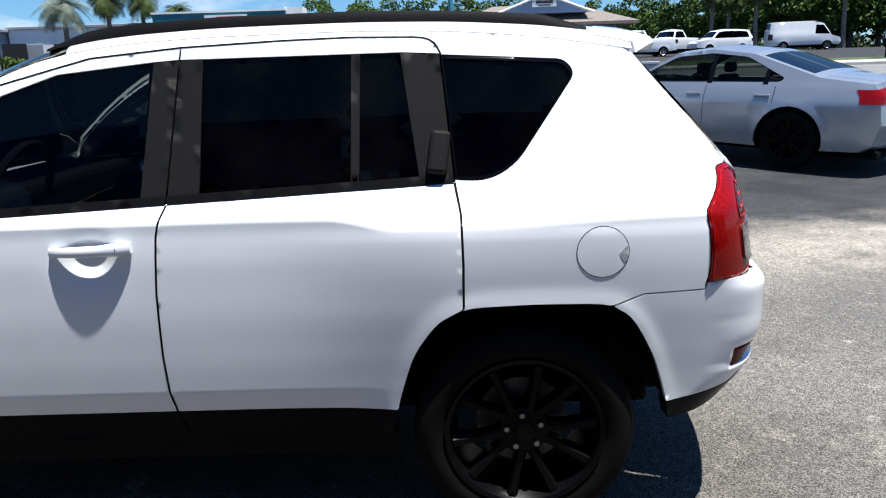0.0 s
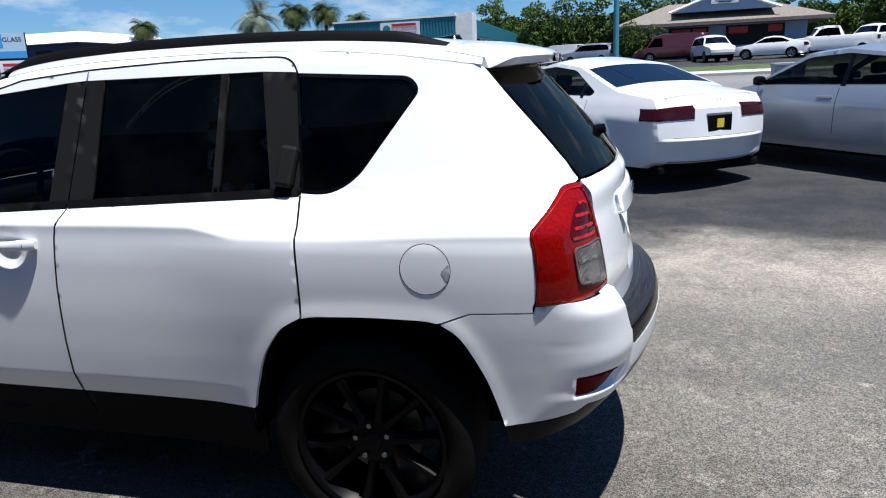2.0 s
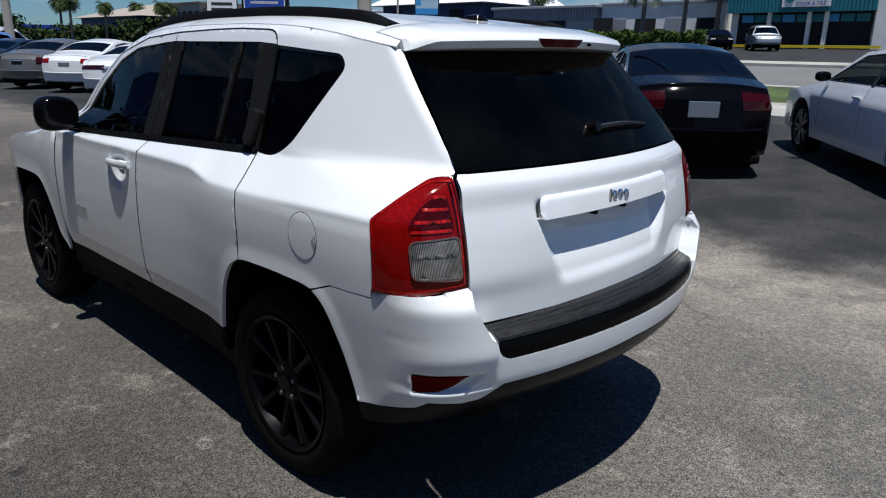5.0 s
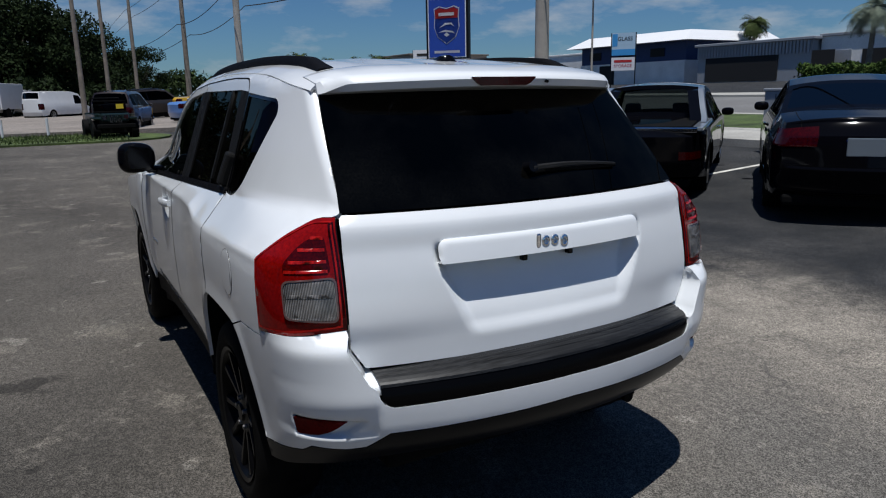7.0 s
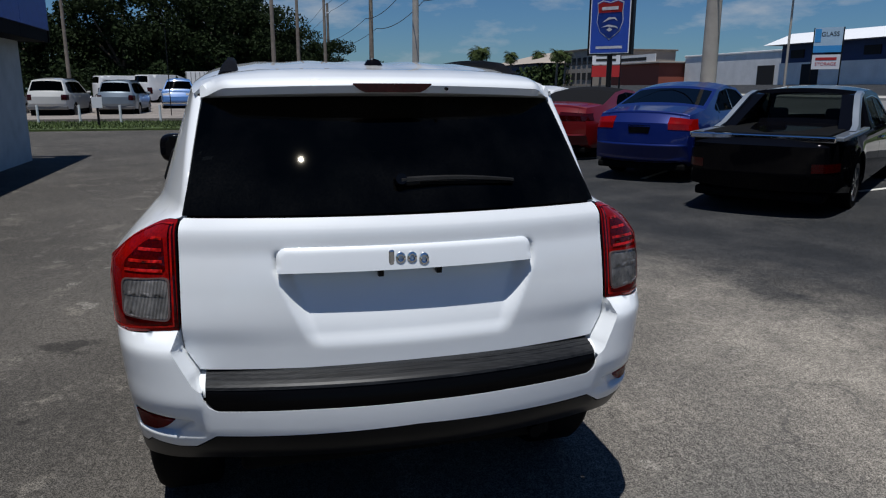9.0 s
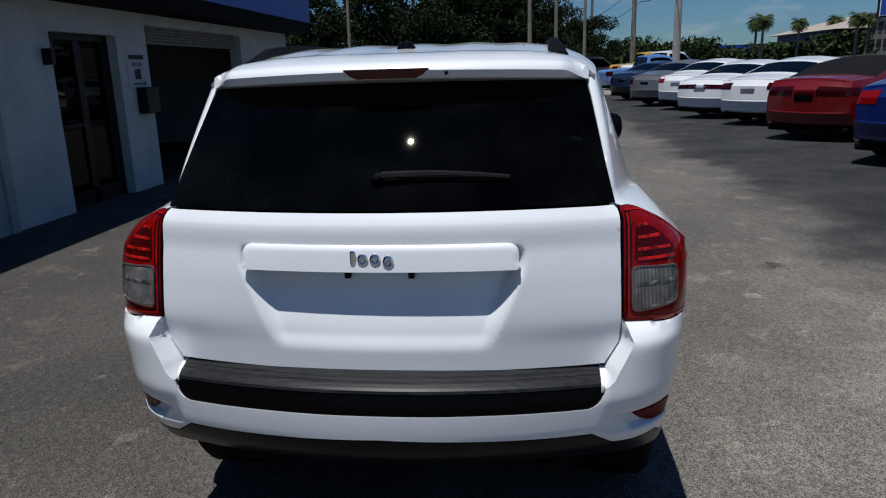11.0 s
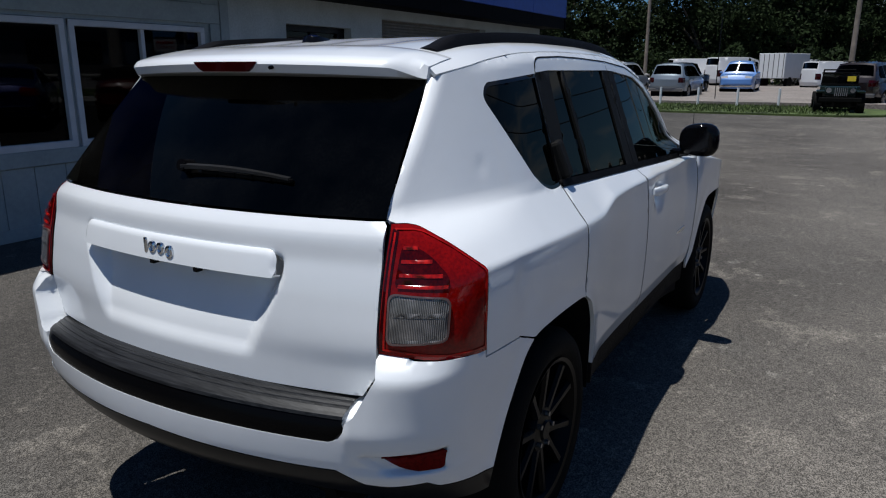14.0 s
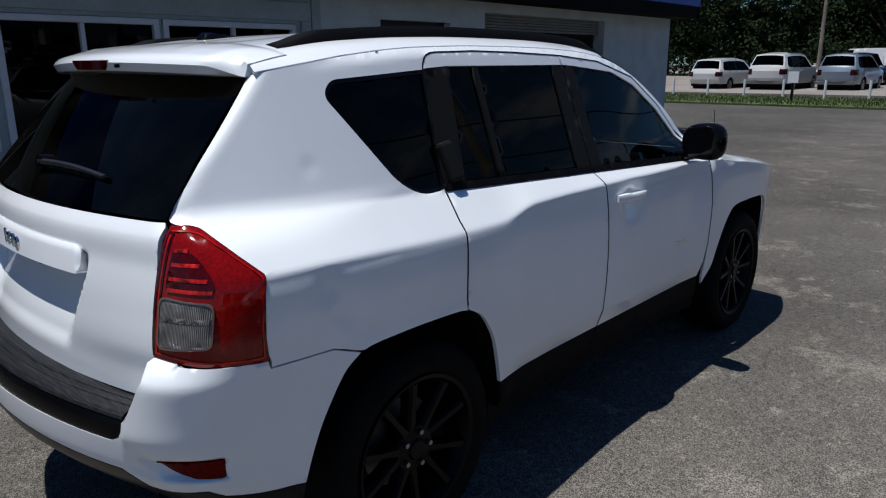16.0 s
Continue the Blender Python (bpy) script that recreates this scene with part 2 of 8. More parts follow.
def lathe(name, profile, seg, axis_m, mat, parent, label="", closed=True):
    """Turns a profile of (radius, along) round the y axis."""
    verts, faces, n = [], [], len(profile)
    for i in range(seg):
        a = 2 * math.pi * i / seg
        for r, y in profile:
            verts.append(axis_m @ Vector((r * math.cos(a), y, r * math.sin(a))))
    for i in range(seg):
        j = (i + 1) % seg
        for k in range(n if closed else n - 1):
            l = (k + 1) % n
            faces.append((i * n + k, j * n + k, j * n + l, i * n + l))
    bm = bmesh.new()
    me = bpy.data.meshes.new("tmp")
    me.from_pydata([tuple(v) for v in verts], [], faces)
    bm.from_mesh(me)
    bpy.data.meshes.remove(me)
    return part(name, bm, mat, parent, label, smooth=True)


def rounded(points, seg=5):
    """A closed outline from corners (a, b, radius)."""
    out, n = [], len(points)
    for i in range(n):
        p, r = np.array(points[i][:2], float), points[i][2] if len(points[i]) > 2 else 0
        if not r:
            out.append(p)
            continue
        a, b = np.array(points[i - 1][:2], float), np.array(points[(i + 1) % n][:2], float)
        la, lb = np.linalg.norm(a - p), np.linalg.norm(b - p)
        r = min(r, la * 0.49, lb * 0.49)
        s, e = p + (a - p) / la * r, p + (b - p) / lb * r
        for k in range(seg + 1):
            t = k / seg
            out.append((1 - t) ** 2 * s + 2 * t * (1 - t) * p + t * t * e)
    return np.array(out)


def dense(poly, step, closed=True):
    out, n = [], len(poly)
    for i in range(n if closed else n - 1):
        a, b = poly[i], poly[(i + 1) % n]
        k = max(1, int(math.ceil(np.linalg.norm(b - a) / step)))
        out += [a + (b - a) * j / k for j in range(k)]
    return np.array(out)


def inside(pts, poly):
    x, y = pts[:, 0], pts[:, 1]
    res = np.zeros(len(pts), bool)
    for i in range(len(poly)):
        (x0, y0), (x1, y1) = poly[i - 1], poly[i]
        c = (y0 > y) != (y1 > y)
        if y0 != y1:
            res ^= c & (x < (x1 - x0) * (y - y0) / (y1 - y0) + x0)
    return res


def distance(pts, poly, closed=True):
    best = np.full(len(pts), 1e9)
    for i in range(0 if closed else 1, len(poly)):
        a, b = np.array(poly[i - 1], float), np.array(poly[i], float)
        d = b - a
        t = np.clip(((pts - a) @ d) / max(d @ d, 1e-12), 0, 1)
        best = np.minimum(best, np.hypot(*(pts - a - t[:, None] * d).T))
    return best


def panel(name, poly, chart, mat, parent, label="", holes=(), step=0.03, lip=0.012, centre=(0, 0, 0.8), edge=None, creases=()):
    """A curved sheet: an outline with holes in the plane of a chart, meshed and carried onto the body, its rims turned in by lip metres."""
    rings = [dense(np.asarray(poly, float), edge or step)] + [dense(np.asarray(h, float), edge or step) for h in holes]
    lo, hi = rings[0].min(0), rings[0].max(0)
    gx, gy = np.meshgrid(np.arange(lo[0], hi[0] + step, step), np.arange(lo[1], hi[1] + step, step))
    grid = np.stack([gx.ravel(), gy.ravel()], 1)
    keep = inside(grid, rings[0])
    for h in rings[1:]:
        keep &= ~inside(grid, h)
    grid = grid[keep]
    for r in rings:
        if len(grid):
            grid = grid[distance(grid, r) > 0.45 * step]
    cons, at = [], 0
    for r in rings:
        cons += [(at + i, at + (i + 1) % len(r)) for i in range(len(r))]
        at += len(r)
    # mesh edges follow the creases, so that they stay crisp
    runs = []
    for line in creases:
        p = dense(np.asarray(line, float), step * .8, closed=False)
        ok = inside(p, rings[0])
        for r in rings:
            ok &= distance(p, r) > .004
        for h in rings[1:]:
            ok &= ~inside(p, h)
        if len(grid):
            grid = grid[distance(grid, np.asarray(line, float), closed=False) > .4 * step]
        runs.append(p[ok])
        where = np.flatnonzero(ok)
        cons += [(at + i, at + i + 1) for i in range(len(where) - 1) if where[i + 1] == where[i] + 1]
        at += len(where)
    pts = np.concatenate(rings + runs + ([grid] if len(grid) else []))
    co, edges, tris, *_ = delaunay_2d_cdt([Vector(p) for p in pts], cons, [], 0, 1e-6)
    co = np.array([tuple(c) for c in co])
    tris = np.array([t for t in tris if len(t) == 3])
    mid = co[tris].mean(1)
    keep = inside(mid, rings[0])
    for h in rings[1:]:
        keep &= ~inside(mid, h)
    tris = tris[keep]
    P = np.stack(chart(co[:, 0], co[:, 1]), 1)
    nrm = np.cross(P[tris[:, 1]] - P[tris[:, 0]], P[tris[:, 2]] - P[tris[:, 0]])
    if (nrm * (P[tris].mean(1) - np.array(centre))).sum() < 0:
        tris, nrm = tris[:, ::-1], -nrm
    vn = np.zeros_like(P)
    for k in range(3):
        np.add.at(vn, tris[:, k], nrm)
    vn /= np.maximum(np.linalg.norm(vn, axis=1, keepdims=True), 1e-12)
    faces = [tuple(t) for t in tris]
    verts = list(P)
    if lip:
        count = {}
        for t in faces:
            for a, b in ((t[0], t[1]), (t[1], t[2]), (t[2], t[0])):
                count[(a, b)] = 1
        rim = [(a, b) for a, b in count if (b, a) not in count]
        ids, low = {}, {}
        for a, b in rim:
            for i in (a, b):
                if i not in ids:
                    ids[i] = len(verts)
                    verts.append(P[i])
                    low[i] = len(verts)
                    verts.append(P[i] - vn[i] * lip)
        faces += [(ids[b], ids[a], low[a], low[b]) for a, b in rim]
    return link_mesh(name, verts, faces, mat, parent, label)


def text_mesh(name, words, size, m, mat, parent, label="", depth=0.003):
    cu = bpy.data.curves.new("letters", "FONT")
    cu.body, cu.size, cu.extrude, cu.align_x, cu.align_y = words, size, depth, "CENTER", "CENTER"
    tmp = bpy.data.objects.new("letters", cu)
    me = bpy.data.meshes.new_from_object(tmp)
    bpy.data.objects.remove(tmp)
    bpy.data.curves.remove(cu)
    me.materials.clear()
    me.materials.append(mat)
    me.name = name
    ob = new(name, me)
    ob.matrix_local = m
    if parent is not None:
        ob.parent = parent
    if label:
        ob["label"] = label
    return ob

# ---- shape of the car body: x from nose (-) to tail (+), v half width, z up
def ss(x, a, b):
    t = np.clip((x - a) / (b - a), 0, 1)
    return t * t * (3 - 2 * t)
def glide(x, X, Y):
    """Smooth curve through knots, without overshoot."""
    X, Y = np.asarray(X, float), np.asarray(Y, float)
    h, d = np.diff(X), np.diff(Y) / np.diff(X)
    m = np.zeros(len(X))
    same = d[1:] * d[:-1] > 0
    w1, w2 = 2 * h[1:] + h[:-1], h[1:] + 2 * h[:-1]
    with np.errstate(divide="ignore", invalid="ignore"):
        hm = (w1 + w2) / (w1 / d[:-1] + w2 / d[1:])
    m[1:-1] = np.where(same, hm, 0)
    m[0], m[-1] = d[0], d[-1]
    x = np.clip(np.asarray(x, float), X[0], X[-1])
    i = np.clip(np.searchsorted(X, x) - 1, 0, len(h) - 1)
    t = (x - X[i]) / h[i]
    return (1 + 2 * t) * (1 - t) ** 2 * Y[i] + t * (1 - t) ** 2 * h[i] * m[i] + t * t * (3 - 2 * t) * Y[i + 1] + t * t * (t - 1) * h[i] * m[i + 1]
ZS = [.20, .35, .45, .535, .65, .80, .93, 1.0, 1.035, 1.20]
VD = [.812, .826, .838, .845, .852, .8565, .855, .851, .848, .846]
VQ = [.843, .848, .852, .859, .870, .882, .887, .885, .879, .872]
RX = [-3.2, -2.9, -2.3, -1.95, -1.78, -1.6, -1.35, -1.15, -.9, -.6, -.3, 0, .3, .46, .6, .75, .95]
RZ = [.84, .95, 1.05, 1.11, 1.27, 1.42, 1.555, 1.612, 1.638, 1.650, 1.652, 1.646, 1.628, 1.612, 1.597, 1.578, 1.55]
EZ = [.80, .90, 1.00, 1.05, 1.20, 1.345, 1.49, 1.552, 1.582, 1.593, 1.595, 1.588, 1.563, 1.540, 1.517, 1.49, 1.44]
def flare_weight(x):
    return np.maximum(ss(x, -.62, .02), ss(x, -1.62, -1.95))
def roof_z(x):
    return glide(x, RX, RZ)
def edge_z(x):
    return glide(x, RX, EZ)
def side(x, z):
    """half width of the body side"""
    x, z = np.asarray(x, float), np.asarray(z, float)
    w = flare_weight(x)
    low = glide(z, ZS, VD) * (1 - w) + glide(z, ZS, VQ) * w
    # shoulder crease: above it the flank leans in to the belt line
    knee, bz = knee_z(x), belt_z(x)
    at_belt = .776 - .335 * (bz - 1.16)
    at_knee = (glide(knee, ZS, VD) * (1 - w) + glide(knee, ZS, VQ) * w)
    slant = at_knee + (at_belt - at_knee) * np.clip((z - knee) / np.maximum(bz - knee, .02), 0, 1)
    low = np.where(z > knee, slant, low)
    high = .774 - (z - 1.16) * .335
    v = np.where(z > bz, high, low)
    k = .20 + .05 * ss(z, 1.1, 1.2)
    x0 = .5 - .3 * ss(z, 1.1, 1.2)
    v = v - k * np.clip(x - x0, 0, None) ** 2 - .10 * np.clip(-1.0 - x, 0, None) ** 2 * ss(z, 1.1, 1.2)
    # the roof rail panel rolls over into the roof above the doors
    d = np.clip(z - (edge_z(x) - .024), 0, .024) / .024
    v = v - .020 * d * d * ss(x, .50, .15) * ss(x, -1.75, -1.30)
    return v - .35 * np.clip(-2.45 - x, 0, None) ** 2
RZ_Z = [.20, .36, .44, .52, .58, .65, .70, .737, .80, .87, .97, 1.08, 1.18, 1.267, 1.40, 1.52, 1.62]
RZ_X = [.95, .99, 1.064, 1.138, 1.158, 1.162, 1.150, 1.066, 1.064, 1.062, 1.052, 1.030, 1.000, .919, .796, .690, .60]
RZ_K = [.26, .26, .27, .285, .285, .28, .275, .215, .21, .19, .20, .21, .225, .23, .245, .255, .26]
def rear(v, z, ear=False):
    """Tail; with ear, the bumper's corners, which run straight from the lamps down to the crease."""
    z = np.asarray(z, float)
    x = glide(z, RZ_Z, RZ_X)
    if ear:
        x = np.where((z > .55) & (z < .857), np.interp(z, [.55, .60, .655, .680, .798, .815, .857], [1.140, 1.159, 1.166, 1.162, 1.138, 1.130, 1.086]), x)
    k = glide(z, RZ_Z, RZ_K)
    if ear:
        k = np.where((z > .60) & (z < .857), np.interp(z, [.60, .857], [.285, .195]), k)
    return x - k * np.asarray(v, float) ** 2
def corner(z, ear=False):
    """where side and rear would meet"""
    z = np.asarray(z, float)
    x = np.full(z.shape, .8)
    for i in range(12):
        v = side(x, z)
        x = .5 * x + .5 * rear(v, z, ear)
    return x, side(x, z)
def rnd(z):
    return glide(z, [.2, .7, .85, 1.1, 1.2, 1.3, 1.6], [.15, .15, .13, .11, .055, .026, .026])


def wrap(s, z, ear=False):
    """Chart of the body's skin: s runs from the middle of the tail round the corner and along the side; negative on the driver's side."""
    s, z = np.asarray(s, float), np.asarray(z, float)
    xc, vc = corner(z, ear)
    d, a = rnd(z), np.abs(s)
    if ear:
        x0, v0 = corner(z)
        a = a + (xc + vc - x0 - v0) * ss(a, .64, .92)
    x_side = xc - (a - vc)
    t = np.clip((a - vc + d) / (2 * d), 0, 1)
    p0x, p0v, p2x = rear(vc - d, z, ear), vc - d, xc - d
    p2v = side(p2x, z)
    bx = (1 - t) ** 2 * p0x + 2 * t * (1 - t) * xc + t * t * p2x
    bv = (1 - t) ** 2 * p0v + 2 * t * (1 - t) * vc + t * t * p2v
    x = np.where(a < vc - d, rear(a, z, ear), np.where(a > vc + d, x_side, bx))
    v = np.where(a < vc - d, a, np.where(a > vc + d, side(x_side, z), bv))
    return x, np.sign(s) * v, z


def on_side(points, step=0.02):
    """Side outline (x, z) carried to the chart."""
    p = dense(np.asarray(points, float), step, closed=False)
    p = np.vstack([p, np.asarray(points, float)[-1]])
    xc, vc = corner(p[:, 1])
    return np.stack([vc + xc - p[:, 0], p[:, 1]], 1)


def on_rear(points, step=0.02):
    p = dense(np.asarray(points, float), step, closed=False)
    return np.vstack([p, np.asarray(points, float)[-1]])


def curve(points, n=6):
    """A smooth open line through the points."""
    p = np.asarray(points, float)
    q = np.vstack([2 * p[0] - p[1], p, 2 * p[-1] - p[-2]])
    out = []
    for i in range(1, len(q) - 2):
        for t in np.linspace(0, 1, n, endpoint=False):
            out.append(.5 * (2 * q[i] + (q[i + 1] - q[i - 1]) * t + (2 * q[i - 1] - 5 * q[i] + 4 * q[i + 1] - q[i + 2]) * t * t + (3 * q[i] - q[i - 1] - 3 * q[i + 1] + q[i + 2]) * t ** 3))
    return [tuple(v) for v in out] + [tuple(p[-1])]


def knee_z(x):
    """Height of the shoulder crease."""
    x = np.asarray(x, float)
    return 1.068 - .034 * ss(x, -.33, -.12) + .018 * ss(x, .1, .7)


def belt_z(x):
    return np.minimum(1.147 + .0442 * np.asarray(x, float), 1.165)


def crease_lines(x0, x1, chart=None):
    """The shoulder, the belt and the lower door line as pairs of close rows."""
    out, xs = [], np.linspace(x0, x1, 60)
    for f in (knee_z, belt_z):
        for dz in (-.012, -.004, .004, .012):
            line = np.stack([xs, f(xs) + dz], 1)
            out.append(chart(line) if chart else line)
    if not chart:
        out += [np.stack([xs, np.full(60, z)], 1) for z in (.534, .525, .519, .510)]
    return out


GAP = 0.0030
AXLE_R, AXLE_F = 0.25, -2.384
ARCH_POINTS = [(-.163, .36), (-.135, .495), (-.085, .64), (-.020, .732), (.065, .784), (.199, .795), (.366, .796), (.500, .787), (.570, .740), (.632, .630), (.690, .452)]
ARCH = curve(ARCH_POINTS, 4)


def shaped(x, v, z):
    """Raised lip round the wheel openings and the scoops behind the front door handles."""
    sg = np.where(v < 0, -1.0, 1.0)
    p = np.stack([x, z], 1)
    bump = np.zeros(len(x))
    for dx in (0.0, AXLE_F - AXLE_R):
        arch = np.array(ARCH) + (dx, 0)
        d = distance(p, arch, closed=False)
        bump += 0.005 * np.exp(-(d / 0.030) ** 2) * (z < .86)
    q = ((x + 1.045) / .085) ** 2 + ((z - .965) / .075) ** 2
    bump -= 0.030 * np.exp(-q * 1.6)
    # the doors tuck in above the black sills
    bump -= .015 * np.clip((.522 - z) / .07, 0, 1) * ss(x, -.14, -.34) * ss(x, -1.95, -1.80)
    # soft dents in the passenger side's rear quarter
    for cx, cz, r, depth in ((.60, .985, .035, .006), (.56, .91, .06, .006), (.52, 1.27, .02, .003)):
        bump -= np.where(v > 0, depth * np.exp(-((x - cx) ** 2 + (z - cz) ** 2) / r ** 2), 0)
    return x, v + sg * bump, z


def skin(sg, off=0.0):
    """Side chart (x, z) on one flank."""
    def f(x, z):
        xs, v, zs = shaped(x, sg * (side(x, z) + off), z)
        return xs, v, zs
    return f


def wrapped(sg, off=0.0):
    def f(s, z):
        x, v, zz = shaped(*wrap(sg * np.abs(s), z))
        if off:
            x2, v2, _ = wrap(sg * (np.abs(s) + .004), z)
            n = np.stack([sg * (v2 - v), -sg * (x2 - x)], 1)
            n /= np.maximum(np.linalg.norm(n, axis=1, keepdims=True), 1e-9)
            x, v = x + off * np.abs(n[:, 0]), v + off * n[:, 1] * 0 + off * sg * np.abs(n[:, 1])
        return x, v, zz
    return f


def rear_chart(off=0.0, shape=None):
    def f(s, z):
        x, v, zz = wrap(s, z)
        return x + off + (shape(s, z) if shape else 0), v, zz
    return f


def roof_chart(off=0.0):
    def f(x, v):
        ve = side(x, edge_z(x))
        h = roof_z(x) - edge_z(x)
        u = np.clip(np.abs(v) / ve, 0, 1)
        ribs = 0.003 * np.cos(v * 2 * math.pi / .21) * (np.abs(v) < .42) * ss(x, -1.1, -.9) * ss(x, .6, .4)
        return x, v, edge_z(x) + h * (1 - u ** 4) ** .6 + ribs + off
    return f


def belt(x):
    return 1.147 + .0442 * x


def build_wheel(name, dark=True, radius=.352, width=.225, rim=.243):
    """One road wheel round the y axis, its outer face towards -y."""
    w = empty(name, "black ten-spoke alloy wheel with a worn tyre", "wheel")
    I, h = Matrix.Identity(4), width / 2
    lathe("tyre", [(rim, -h + .012), (rim + .03, -h - .004), (radius - .055, -h - .010), (radius - .018, -h + .004), (radius, -h + .03), (radius, h - .03), (radius - .018, h - .004), (rim + .03, h), (rim, h - .01)], 56, I, RUBBER, w)
    mat = DARK_RIM if dark else SILVER_RIM
    lathe("rim", [(rim + .006, -h + .004), (rim + .010, -h - .003), (rim - .004, -h + .002), (rim - .018, -h + .03), (rim - .035, -h + .08), (rim - .03, h - .02), (rim + .004, h - .01)], 56, I, mat, w, closed=True)
    lathe("brake_disc", [(.03, -.012), (.15, -.012), (.15, .012), (.03, .012)], 32, I, material("iron", (.12, .11, .10), rough=.5, metal=.6) if "iron" not in bpy.data.materials else bpy.data.materials["iron"], w)
    lathe("hub", [(.001, -h + .012), (.030, -h + .012), (.036, -h + .02), (.075, -h + .026), (.085, -h + .04), (.085, -h + .09), (.001, -h + .09)], 30, I, mat, w)
    for k in range(5):
        for side_of in (-1, 1):
            bm = bmesh.new()
            a = radians(90 + 72 * k + 36) + side_of * radians(11)
            b = radians(90 + 72 * k + 36) + side_of * radians(17)
            ri, ro = .060, rim - .014
            pi, po = Vector((ri * math.cos(a), 0, ri * math.sin(a))), Vector((ro * math.cos(b), 0, ro * math.sin(b)))
            d = (po - pi).normalized()
            n = Vector((-d.z, 0, d.x))
            rings = []
            for t, wd, y0, y1 in ((0, .020, -h + .026, -h + .075), (.5, .014, -h + .018, -h + .065), (1, .019, -h + .010, -h + .06)):
                c = pi.lerp(po, t)
                rings.append([bm.verts.new(c + n * (sx * wd * kx) + Vector((0, y, 0))) for sx, kx, y in ((-1, 1, y0 + .012), (-1, .55, y0), (1, .55, y0), (1, 1, y0 + .012), (1, 1, y1), (-1, 1, y1))])
            for r0, r1 in zip(rings, rings[1:]):
                for i in range(6):
                    bm.faces.new((r0[i], r0[(i + 1) % 6], r1[(i + 1) % 6], r1[i]))
            bm.faces.new(rings[0])
            bm.faces.new(rings[-1])
            part("spoke", bm, mat, w)
        a = radians(90 + 72 * k)
        bm = bmesh.new()
        bmesh.ops.create_cone(bm, cap_ends=True, segments=6, radius1=.0105, radius2=.009, depth=.02, matrix=Matrix.Translation((.0572 * math.cos(a), -h + .020, .0572 * math.sin(a))) @ pose(0, 0, 0, 90))
        part("lug_nut", bm, STEEL, w, "bright steel lug nut")
    return w


